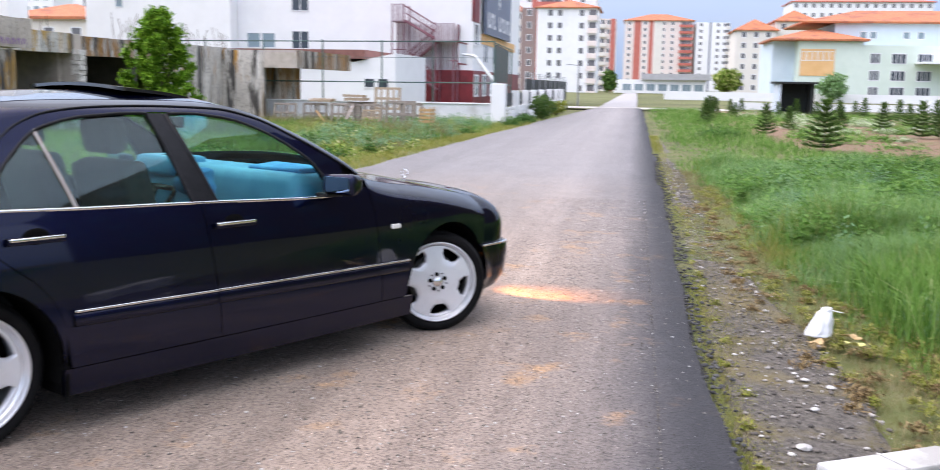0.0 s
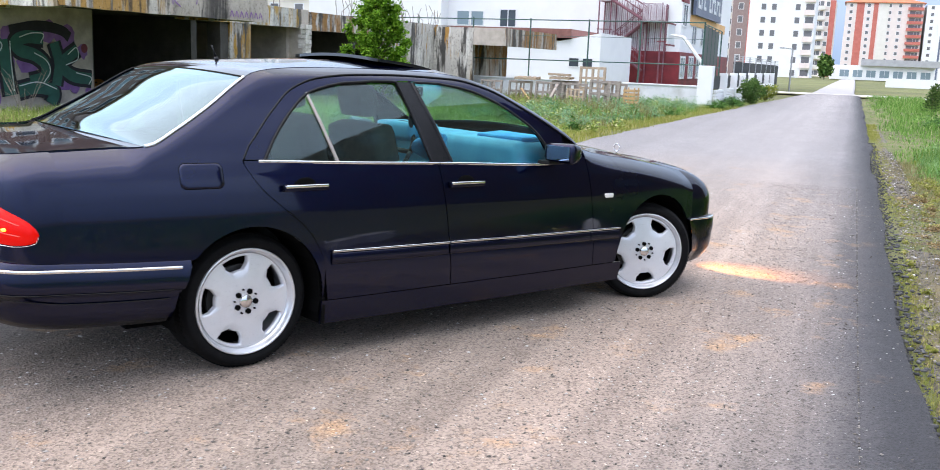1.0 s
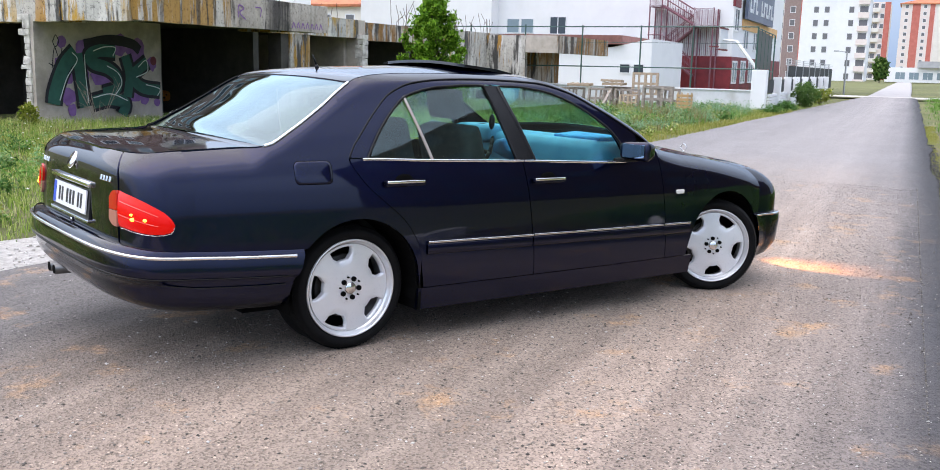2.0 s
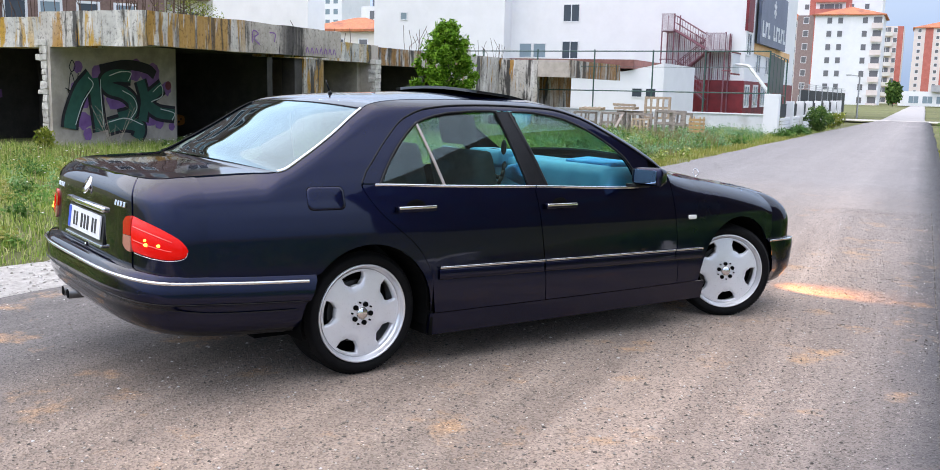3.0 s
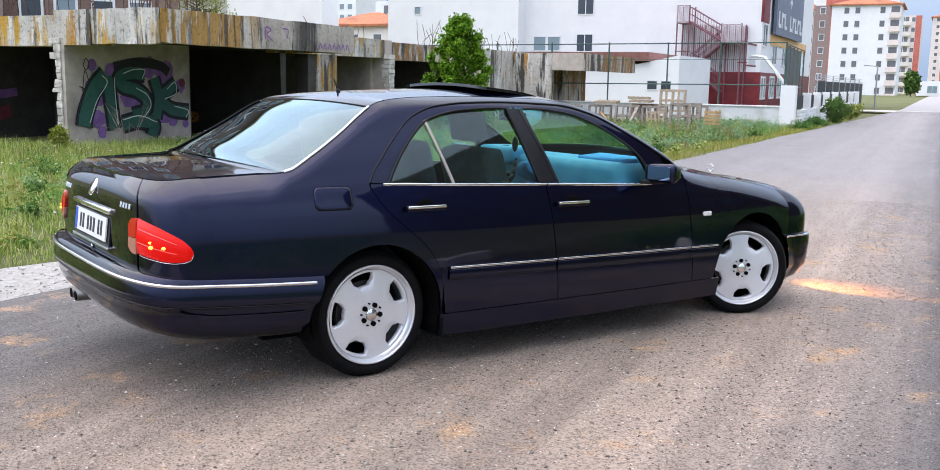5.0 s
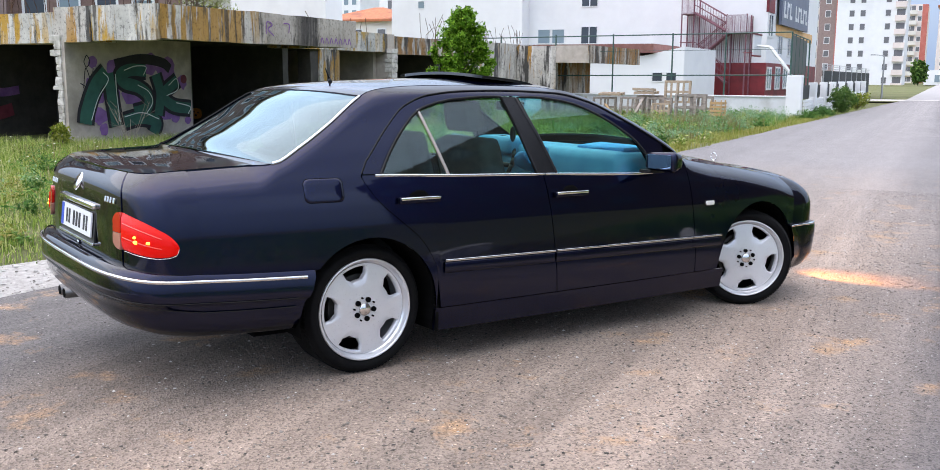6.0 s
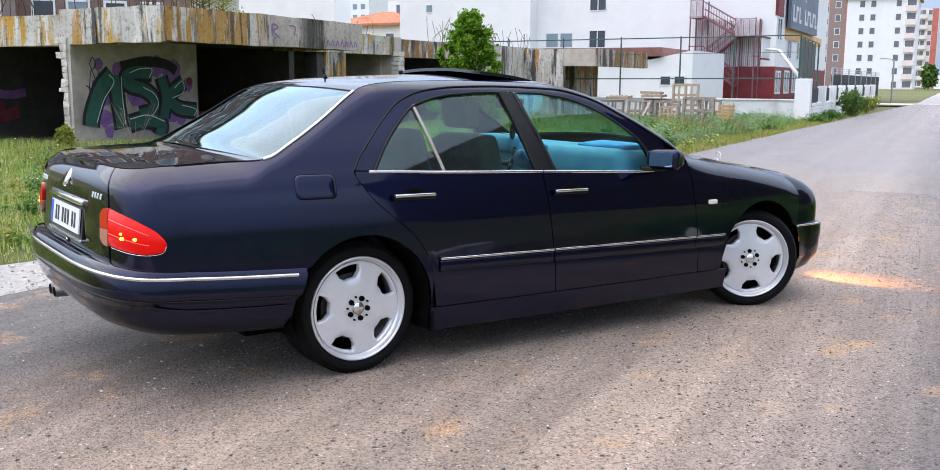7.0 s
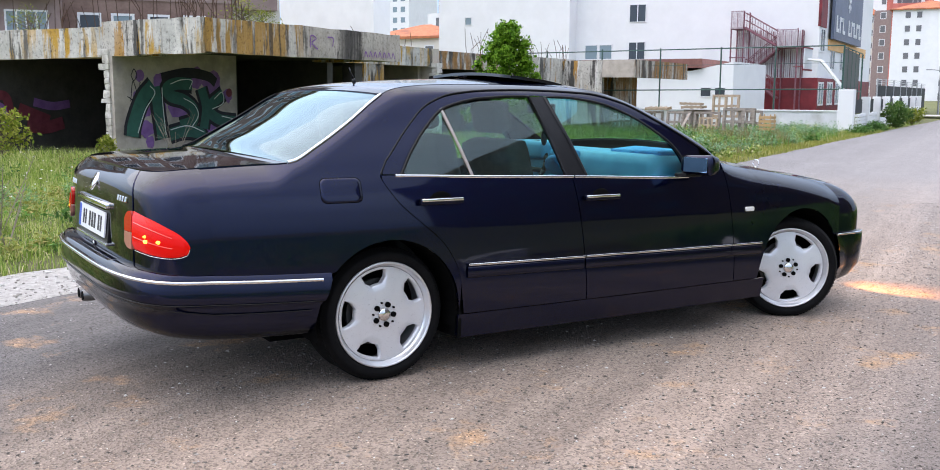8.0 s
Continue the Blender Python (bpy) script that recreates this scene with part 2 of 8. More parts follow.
M_CONC_OCHRE = streaked("lichen_concrete", (0.40, 0.385, 0.34), (0.58, 0.56, 0.51), (0.09, 0.08, 0.065), (0.48, 0.26, 0.02), 0.495, 0.535, (0.66, 0.63, 0.57))


def long_beam():
    """The long slab edge: ochre-brown runs on its first half, a pale stretch, a black run-off, then pale again."""
    m, nt, b = nodes_of("run_stained_beam")
    co = coords(nt)
    sep = nt.nodes.new("ShaderNodeSeparateXYZ")
    link(nt, co, sep.inputs[0])
    along = nt.nodes.new("ShaderNodeMapRange")
    along.inputs["From Min"].default_value, along.inputs["From Max"].default_value = 9.6, 16.4
    wob = nt.nodes.new("ShaderNodeMath")
    wob.operation = "MULTIPLY_ADD"
    link(nt, noise_tex(nt, co, 3.0, 5, 0.6, (1, 1, 0.5)), wob.inputs[0])
    wob.inputs[1].default_value = 0.5
    link(nt, sep.outputs[0], wob.inputs[2])
    link(nt, wob.outputs[0], along.inputs[0])
    col = ramp(nt, noise_tex(nt, co, 2.5, 8, 0.65), [(0.3, (0.42, 0.36, 0.30)), (0.7, (0.58, 0.52, 0.45))])
    run = noise_tex(nt, co, 3.4, 6, 0.62, (1.5, 1.5, 0.10))
    run2 = noise_tex(nt, co, 5.2, 7, 0.66, (1.4, 1.4, 0.12))
    wht = mixc(nt, 1.0, ramp(nt, run2, [(0.54, grey(0)), (0.60, grey(0.9))]), ramp(nt, along.outputs[0], [(0.0, grey(1)), (0.45, grey(0.5)), (0.5, grey(0))]), "MULTIPLY")
    col = mixc(nt, wht, col, (0.66, 0.63, 0.56))
    och = mixc(nt, 1.0, ramp(nt, run, [(0.485, grey(0)), (0.525, grey(0.95))]), ramp(nt, along.outputs[0], [(0.0, grey(1)), (0.42, grey(0.9)), (0.50, grey(0))]), "MULTIPLY")
    col = mixc(nt, och, col, (0.42, 0.21, 0.03))
    drk = mixc(nt, 1.0, ramp(nt, run2, [(0.44, grey(1)), (0.49, grey(0))]), ramp(nt, along.outputs[0], [(0.0, grey(0.2)), (0.2, grey(0.75)), (0.46, grey(0.8)), (0.52, grey(0.1)), (0.62, grey(0.15)), (0.64, grey(1)), (0.78, grey(0.9)), (0.80, grey(0.1)), (1.0, grey(0.3))]), "MULTIPLY")
    col = mixc(nt, drk, col, (0.05, 0.042, 0.036))
    blk = ramp(nt, along.outputs[0], [(0.63, grey(0)), (0.66, grey(0.9)), (0.76, grey(0.92)), (0.79, grey(0))])
    col = mixc(nt, mixc(nt, 1.0, blk, ramp(nt, run, [(0.30, grey(0.5)), (0.5, grey(1))]), "MULTIPLY"), col, (0.035, 0.03, 0.028))
    pit = ramp(nt, noise_tex(nt, co, 14, 7, 0.7), [(0.36, grey(0.5)), (0.46, grey(1.0)), (0.7, grey(1.1))])
    link(nt, mixc(nt, 1.0, col, pit, "MULTIPLY"), b.inputs["Base Color"])
    b.inputs["Roughness"].default_value = 0.9
    add_bump(nt, b, noise_tex(nt, co, 25, 8, 0.7), 0.6, 0.02)
    return m


M_BEAM = long_beam()
# inner concrete, coloured far darker than outside to stand in for room shade
M_CONC_IN = surf("concrete_with_room_shade", (0.045, 0.042, 0.038), (0.085, 0.08, 0.07), 3, 0.95, 0.6, 25, c3=(0.045, 0.04, 0.038), stain=0.7, dist=0.02)
M_CONC_WALL = surf("pale_concrete", (0.42, 0.36, 0.30), (0.58, 0.51, 0.44), 3, 0.9, 0.5, 30, c3=(0.30, 0.26, 0.22), stain=0.8, dist=0.015)
M_KERB = surf("kerb_stone", (0.50, 0.50, 0.49), (0.66, 0.66, 0.65), 9, 0.85, 0.5, 90, c3=(0.35, 0.34, 0.32), stain=3)
M_WHITE = surf("white_render", (0.79, 0.795, 0.80), (0.84, 0.845, 0.85), 0.8, 0.85, 0.15, 40, c3=(0.76, 0.765, 0.775), stain=0.25, stain_lo=0.55)
M_CREAM = surf("cream_render", (0.70, 0.66, 0.60), (0.78, 0.74, 0.68), 0.6, 0.85, 0.1, 30)
M_PINK = surf("pale_pink_render", (0.72, 0.62, 0.58), (0.80, 0.70, 0.65), 0.6, 0.85, 0.1, 30)
M_REDRENDER = surf("red_render", (0.50, 0.13, 0.10), (0.62, 0.19, 0.15), 0.6, 0.8, 0.1, 30)
M_DARKRED = surf("dark_red_cladding", (0.17, 0.012, 0.018), (0.26, 0.022, 0.03), 1.2, 0.55, 0.1, 30, c3=(0.12, 0.01, 0.015), stain=0.5)
M_MINT = surf("mint_render", (0.58, 0.68, 0.60), (0.66, 0.75, 0.67), 0.5, 0.85, 0.1, 30)
M_BLUEW = surf("pale_blue_render", (0.55, 0.66, 0.74), (0.63, 0.73, 0.80), 0.5, 0.85, 0.1, 30)
M_ORANGEP = surf("apricot_panel", (0.75, 0.42, 0.18), (0.82, 0.50, 0.24), 0.8, 0.8, 0.1, 30)
M_OLDROOF = surf("faded_brown_roof", (0.20, 0.085, 0.07), (0.30, 0.13, 0.11), 3, 0.85, 0.4, 14)
M_ROOF = surf("orange_tiles", (0.42, 0.13, 0.06), (0.56, 0.20, 0.09), 3, 0.85, 0.5, 14, c3=(0.30, 0.10, 0.06), stain=0.5, dist=0.05)
M_BROWN = surf("brown_brick", (0.16, 0.10, 0.085), (0.25, 0.155, 0.13), 6, 0.85, 0.3, 20, c3=(0.30, 0.2, 0.17), stain=0.4)
M_BROWN2 = surf("mauve_render", (0.25, 0.175, 0.165), (0.32, 0.235, 0.22), 2, 0.85, 0.2, 20)
M_WINDOW = plain("window_glass_dark", (0.055, 0.07, 0.085), 0.06)
M_WINDOW_FAR = plain("curtained_window_glass", (0.16, 0.16, 0.17), 0.15)
M_WINDOW_B = plain("window_glass_pale", (0.22, 0.30, 0.34), 0.08)
M_FRAME = plain("white_window_frame", (0.75, 0.76, 0.77), 0.45)
M_GREENMETAL = surf("green_painted_steel", (0.02, 0.075, 0.06), (0.035, 0.10, 0.08), 8, 0.5, 0.1, 90)
M_STEEL = surf("galvanised_steel", (0.36, 0.37, 0.38), (0.50, 0.50, 0.51), 10, 0.45, 0.1, 90, metal=0.7)
M_STAIR = surf("maroon_steel", (0.16, 0.055, 0.075), (0.25, 0.10, 0.12), 5, 0.55, 0.1, 60)
M_SIGN = surf("slate_blue_board", (0.10, 0.13, 0.19), (0.15, 0.18, 0.25), 0.7, 0.5, 0.05, 30)
M_BLACKNET = surf("black_mesh_panel", (0.010, 0.014, 0.014), (0.022, 0.028, 0.027), 6, 0.7, 0.2, 60)
M_GREENGLASS = clear("green_net", (0.34, 0.52, 0.50), 0.3, 0.4)
M_WOODGREY = surf("grey_weathered_wood", (0.17, 0.145, 0.125), (0.40, 0.345, 0.30), 4, 0.85, 0.5, 50, stretch=(1, 6, 6))
M_WOODTAN = surf("tan_new_wood", (0.42, 0.25, 0.11), (0.56, 0.36, 0.18), 4, 0.8, 0.4, 50, stretch=(1, 6, 6))
M_WOODTAN2 = surf("faded_tan_wood", (0.34, 0.25, 0.17), (0.52, 0.41, 0.30), 4, 0.85, 0.4, 50, stretch=(1, 6, 6))
M_RUST = surf("rusty_rebar", (0.06, 0.035, 0.025), (0.12, 0.065, 0.04), 9, 0.85, 0.3, 80)
M_DARKROOM = plain("dark_interior", (0.02, 0.02, 0.02), 0.95)
M_PLASTICBAG = plain("thin_white_plastic", (0.80, 0.82, 0.84), 0.35)


# ---- mesh helpers ----
def make_mesh(name, bm, mat=None, smooth=False):
    me = bpy.data.meshes.new(name)
    bm.to_mesh(me)
    bm.free()
    if mat:
        me.materials.append(mat)
    if smooth:
        me.polygons.foreach_set("use_smooth", [True] * len(me.polygons))
    return me


def part(name, bm, mat, parent, label="", smooth=False, m=None):
    ob = new(name, make_mesh(name, bm, mat, smooth) if isinstance(bm, bmesh.types.BMesh) else bm)
    ob.parent = parent
    if m is not None:
        ob.matrix_basis = m
    if label:
        ob["label"] = label
    return ob


def thing(name, m, label, category, group="", kind=""):
    ob = new(name)
    ob.empty_display_size = 0.2
    ob.matrix_basis = m
    return tagged(ob, label, category, group, kind)


def box(bm, x0, x1, y0, y1, z0, z1, bevel=0.0):
    vs = [bm.verts.new((x, y, z)) for x in (x0, x1) for y in (y0, y1) for z in (z0, z1)]
    fs = [bm.faces.new([vs[i] for i in q]) for q in ((0, 1, 3, 2), (4, 6, 7, 5), (0, 4, 5, 1), (2, 3, 7, 6), (0, 2, 6, 4), (1, 5, 7, 3))]
    if bevel:
        bmesh.ops.bevel(bm, geom=list({e for f in fs for e in f.edges}), offset=bevel, segments=2, affect="EDGES", profile=0.6)
    return bm


def boxb(x0, x1, y0, y1, z0, z1, bevel=0.0):
    return box(bmesh.new(), x0, x1, y0, y1, z0, z1, bevel)


def rod(bm, a, b, r, seg=6, r2=None):
    a, b = Vector(a), Vector(b)
    d = b - a
    rot = d.to_track_quat("Z", "Y").to_matrix().to_4x4()
    bmesh.ops.create_cone(bm, cap_ends=True, segments=seg, radius1=r, radius2=r if r2 is None else r2, depth=d.length,
                          matrix=Matrix.Translation((a + b) / 2) @ rot)
    return bm


def rough_up(bm, amount, scale, cuts=0, axis=None):
    if cuts:
        bmesh.ops.subdivide_edges(bm, edges=bm.edges[:], cuts=cuts, use_grid_fill=True)
    for v in bm.verts:
        d = noise.noise_vector(v.co * scale) * amount
        if axis is not None:
            d = Vector(tuple(d[i] if i in axis else 0 for i in range(3)))
        v.co += d
    return bm


def mesh_np(name, verts, faces, mat, smooth=False):
    """One mesh from arrays: verts (k,3), faces (m,3) or (m,4)."""
    me = bpy.data.meshes.new(name)
    k = faces.shape[1]
    me.vertices.add(len(verts))
    me.vertices.foreach_set("co", np.asarray(verts, dtype=np.float32).ravel())
    me.loops.add(faces.size)
    me.loops.foreach_set("vertex_index", np.asarray(faces, dtype=np.int32).ravel())
    me.polygons.add(len(faces))
    me.polygons.foreach_set("loop_start", np.arange(0, faces.size, k, dtype=np.int32))
    me.update(calc_edges=True)
    me.materials.append(mat)
    if smooth:
        me.polygons.foreach_set("use_smooth", [True] * len(me.polygons))
    return me


def grid_np(pts):
    """Faces of a grid of points pts[i][j]."""
    a, b = pts.shape[:2]
    i, j = np.meshgrid(np.arange(a - 1), np.arange(b - 1), indexing="ij")
    q = (i * b + j).ravel()
    return np.stack([q, q + b, q + b + 1, q + 1], 1)

# ---- ground and road ----
def steps(near, far, fine, coarse):
    a = np.arange(-near, near + 0.01, fine)
    g = near * np.cumprod(np.full(40, coarse))
    g = g[g < far]
    return np.concatenate([-g[::-1], a, g])


gx = steps(40, 3500, 0.8, 1.25) + 12
gy = steps(40, 3500, 0.8, 1.25) + 10
GXX, GYY = np.meshgrid(gx, gy, indexing="ij")
rng = np.random.default_rng(4)
lump = np.zeros_like(GXX)
for k in range(14):
    ax, ay, ph = rng.normal(0, 0.9), rng.normal(0, 0.9), rng.uniform(0, 6.3)
    lump += np.sin(GXX * ax + GYY * ay + ph) * 0.008
lump = np.clip(lump, -0.05, 0.03)
near_fade = np.clip(1 - (np.hypot(GXX - 12, GYY - 10) - 30) / 20, 0, 1)
GZZ = ground_z(GXX) - 0.062 + lump * near_fade - 0.12 * (1 - near_fade)
gp = np.stack([GXX, GYY, GZZ], 2)
ground = new("ground", mesh_np("ground", gp.reshape(-1, 3), grid_np(gp), M_SOIL, True))
tagged(ground, "rough grassy and earthy open ground", "ground", kind="structure")

EDGE_S, EDGE_L = (-40, 0, 12.3, 33, 62), (8.2, 5.75, 5.05, 4.28, 3.1)


def left_edge(s):
    return np.interp(s, EDGE_S, EDGE_L)


def road_sheet(name, s0, s1, right, left, mat, ds=0.35, wob=0.05, top=0.0):
    ss = np.arange(s0, s1, ds)
    r = np.random.default_rng(len(name))
    w1 = np.convolve(r.normal(0, wob, len(ss) + 8), np.ones(4) / 4, "same")[4:-4]
    w2 = np.convolve(r.normal(0, wob, len(ss) + 8), np.ones(4) / 4, "same")[4:-4]
    lo, hi = right(ss) + w1, left(ss) + w2
    us = np.linspace(0, 1, 17)
    rows = []
    for u, dz in [(0.0, -0.10)] + [(u, 0.0) for u in us] + [(1.0, -0.10)]:
        n = lo + (hi - lo) * u
        off = -0.06 if (dz and u == 0) else (0.06 if dz else 0)
        n = n + off
        x = ROAD[0][0] * ss + ROAD[0][1] * n + ROAD[0][3]
        rows.append(np.stack([ss, n, ground_z(x) + top + dz - (0.012 if u in (0.0, 1.0) else 0)], 1))
    pts = np.stack(rows, 1)
    ob = new(name, mesh_np(name, pts.reshape(-1, 3), grid_np(pts)[:, ::-1], mat, True))
    ob.matrix_basis = ROAD
    return ob


road = road_sheet("road", -30, 62.5, lambda s: 0 * s, left_edge, M_ASPHALT)
tagged(road, "dusty worn asphalt lane with dark broken edges", "road", kind="structure")
M_FAR = surf("pale_asphalt", (0.30, 0.29, 0.29), (0.40, 0.39, 0.385), 1.2, 0.9, 0.3, 40)
road_far = road_sheet("road_far", 64.2, 215, lambda s: 0.35 + 0 * s, lambda s: 3.0 + 0 * s, M_FAR, 2.0)
tagged(road_far, "pale asphalt lane leading to the flats", "road", kind="structure")
crossing = road_sheet("pavement", 60.5, 65.5, lambda s: -6 + 0 * s, lambda s: 7.5 + 0 * s, surf("pale_concrete_band", (0.46, 0.44, 0.41), (0.56, 0.54, 0.5), 1.5, 0.9, 0.3, 40), 0.5, 0.1, -0.008)
tagged(crossing, "pale concrete band across the lane", "pavement", kind="structure")

gravel = road_sheet("gravel_strip", -30, 24, lambda s: np.interp(s, (-2, 2, 5, 13, 24), (-0.85, -0.74, -0.52, -0.38, -0.34)), lambda s: np.interp(s, (-2, 24), (-0.12, -0.14)), M_GRAVEL, 0.25, 0.07, -0.034)
tagged(gravel, "grey gravel strip beside the asphalt", "gravel", kind="structure")
chip = road_sheet("gravel_bank", -9, 6.5, lambda s: left_edge(s) + 0.05, lambda s: left_edge(s) + np.interp(s, (-9, 1, 6.5), (1.5, 0.95, 0.15)), M_CHIPS, 0.25, 0.1, -0.03)
tagged(chip, "pale gravel shoulder between asphalt and grass", "gravel", kind="structure")
dirt = road_sheet("earth_bed", 14, 60, lambda s: -22 + 0 * s, lambda s: np.interp(s, (14, 22, 60), (-6.5, -3.6, -3.0)), M_DIRT, 0.8, 0.35, -0.028)
tagged(dirt, "red-brown earth of the young tree plantation", "earth", kind="structure")

# kerb stones, laid end to end on the verge
kerb = thing("kerb", ROAD @ pose(0.02, -0.315, -0.05, 0, 0, -60), "pale concrete kerb stones set in the verge", "kerb", kind="structure")
for k in range(4):
    bm = boxb(0.004 + k * 0.30, 0.296 + k * 0.30, -0.16, 0, -0.1, 0.10, 0.012)
    part("kerb_stone", rough_up(bm, 0.004, 9), M_KERB, kerb)

# ---- unfinished concrete building ----
con = thing("concrete_shell", ROAD, "abandoned unfinished single-storey concrete shell with stained slabs", "building")


def cbox(name, s0, s1, n0, n1, z0, z1, mat, bev=0.02, amt=0.015, cuts=3, label=""):
    bm = boxb(s0, s1, n0, n1, z0, z1)
    rough_up(bm, amt, 2.2, cuts)
    return part(name, bm, mat, con, label)


cbox("side_beam", 9.6, 9.95, 16.42, 27, 1.98, 2.6, M_CONC_OCHRE, amt=0.035, cuts=9, label="slab edge streaked with ochre lichen")
cbox("side_beam", 9.6, 9.95, 13.72, 15.45, 2.02, 2.69, M_CONC_OCHRE, amt=0.03, cuts=5, label="slab edge streaked with ochre lichen")
cbox("front_beam", 9.62, 16.25, 13.7, 14.05, 2.04, 2.69, M_BEAM, amt=0.03, cuts=11, label="long slab edge with ochre and black streaks")
cbox("end_beam", 15.95, 16.25, 14.05, 16.2, 2.06, 2.66, M_CONC)
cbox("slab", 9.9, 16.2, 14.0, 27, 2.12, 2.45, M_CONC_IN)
cbox("rear_beam", 16.25, 21.35, 15.9, 16.25, 2.08, 2.62, M_CONC_OCHRE, label="slab edge with ochre stain")
cbox("rear_beam", 21.7, 26.2, 15.95, 16.3, 2.04, 2.58, M_CONC_RUST, label="blackened slab edge")
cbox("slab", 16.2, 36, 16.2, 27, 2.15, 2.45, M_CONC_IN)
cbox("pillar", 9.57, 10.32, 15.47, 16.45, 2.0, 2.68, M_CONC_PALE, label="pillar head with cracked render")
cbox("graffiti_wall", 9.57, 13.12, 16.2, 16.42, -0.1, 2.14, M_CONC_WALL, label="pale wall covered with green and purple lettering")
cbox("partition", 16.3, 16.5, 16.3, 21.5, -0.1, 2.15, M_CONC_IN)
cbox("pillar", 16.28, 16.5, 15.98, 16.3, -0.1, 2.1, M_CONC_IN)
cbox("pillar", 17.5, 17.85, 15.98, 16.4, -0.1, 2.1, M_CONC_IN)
cbox("pillar", 17.85, 18.8, 15.92, 16.3, -0.1, 2.08, M_CONC, label="stained broad pillar")
cbox("partition", 21.2, 21.4, 16.3, 21.5, -0.1, 2.15, M_CONC_WALL)
cbox("pillar", 21.36, 21.72, 15.86, 16.3, -0.1, 2.62, M_CONC_WALL)
cbox("partition", 25.2, 25.5, 16.3, 21.5, -0.1, 2.15, M_CONC_IN)
cbox("front_wall", 26.2, 35.3, 15.95, 16.25, -0.1, 2.62, M_CONC_PALE, cuts=6, label="blank concrete wall with rust streaks")
cbox("canopy_side", 31.3, 31.6, 12.98, 14.28, 1.9, 2.56, M_CONC_WALL)
cbox("canopy_wall", 31.32, 31.58, 14.3, 15.94, -0.1, 2.55, M_CONC_PALE, label="pale wall with black rain streaks")
cbox("canopy_front", 31.32, 38.1, 12.95, 13.25, 1.9, 2.57, M_CONC_RUST, cuts=5, label="projecting canopy edge with rust streaks")
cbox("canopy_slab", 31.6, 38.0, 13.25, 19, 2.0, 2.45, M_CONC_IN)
# rust-streaked mix darkens this pillar in place of the canopy's shade
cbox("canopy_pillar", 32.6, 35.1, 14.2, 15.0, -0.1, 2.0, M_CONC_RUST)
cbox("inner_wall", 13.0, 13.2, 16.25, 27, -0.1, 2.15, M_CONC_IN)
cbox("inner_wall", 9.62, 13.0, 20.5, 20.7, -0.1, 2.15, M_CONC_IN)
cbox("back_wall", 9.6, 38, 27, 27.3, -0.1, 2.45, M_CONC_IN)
cbox("end_wall", 35.3, 35.6, 16.0, 27, -0.1, 2.45, M_CONC)
# broken pale blocks up the pillars' edges
M_BLOCK = surf("broken_pale_block", (0.50, 0.47, 0.41), (0.74, 0.71, 0.65), 7, 0.9, 0.8, 40, c3=(0.30, 0.27, 0.23), stain=3.0, stain_lo=0.55, dist=0.02)
for (s0, n0, zt) in ((9.55, 16.40, 2.1), (21.34, 15.83, 2.1)):
    rnd = random.Random(int(n0 * 10))
    z = 0.0
    while z < zt:
        h = rnd.uniform(0.10, 0.17)
        w = rnd.choice((0.02, 0.06, 0.22, 0.3)) + rnd.uniform(0, 0.05)
        bm = boxb(s0 - 0.01, s0 + 0.3, n0 - 0.12, n0 + w * 0.6, z + 0.006, z + h - 0.006, 0.006)
        part("broken_block", rough_up(bm, 0.022, 9, 1), M_BLOCK, con)
        z += h

# reinforcing bars standing out of the roof
rnd = random.Random(7)
bars = [(rnd.uniform(10.0, 12.4), rnd.uniform(14.2, 22.0), rnd.uniform(0.5, 1.7)) for _ in range(30)]
bars += [(rnd.uniform(9.8, 11.4), rnd.uniform(14.0, 15.6), rnd.uniform(0.6, 1.6)) for _ in range(26)]
bars += [(rnd.uniform(9.8, 10.3), rnd.uniform(16.5, 24), rnd.uniform(0.4, 0.8)) for _ in range(16)]
bars += [(rnd.uniform(24, 33.5), rnd.uniform(16.2, 17), rnd.uniform(0.5, 1.0)) for _ in range(34)]
bars += [(rnd.uniform(17, 22), rnd.uniform(16.3, 18), rnd.uniform(0.2, 0.7)) for _ in range(12)]
for s, n, h in bars:
    bm = bmesh.new()
    mid = Vector((s + rnd.uniform(-.08, .08), n + rnd.uniform(-.08, .08), 2.4 + h * 0.6))
    end = mid + Vector((rnd.uniform(-.25, .25), rnd.uniform(-.25, .25), h * 0.5))
    rod(bm, (s, n, 2.4), mid, 0.009, 5)
    rod(bm, mid, end, 0.009, 5)
    part("reinforcing_bar", bm, M_RUST, con)


# ---- buildings ----
def window_mesh(w, h, frame_w=0.06, glass=None):
    return w, h, frame_w, glass


def add_window(parent, x, y, z, w, h, turn=0.0, mullions=1, glass=None, name="window", fr=0.06, deep=0.05):
    """A window set on a wall: the pane, with the frame and glazing bars as its sub-part. turn: degrees about z, 0 faces -y."""
    bm = boxb(-w / 2, w / 2, -0.02, 0.03, 0, h)
    pane = part(name, bm, glass or M_WINDOW, parent, m=pose(x, y, z, 0, 0, turn))
    bf = bmesh.new()
    box(bf, -w / 2 - fr, -w / 2, -deep, 0.03, -fr, h + fr)
    box(bf, w / 2, w / 2 + fr, -deep, 0.03, -fr, h + fr)
    box(bf, -w / 2, w / 2, -deep, 0.03, h, h + fr)
    box(bf, -w / 2, w / 2, -deep, 0.03, -fr, 0)
    for k in range(mullions):
        xm = -w / 2 + w * (k + 1) / (mullions + 1)
        box(bf, xm - fr / 2, xm + fr / 2, -deep, 0.03, 0, h)
    part("frame", bf, M_FRAME, pane)
    return pane


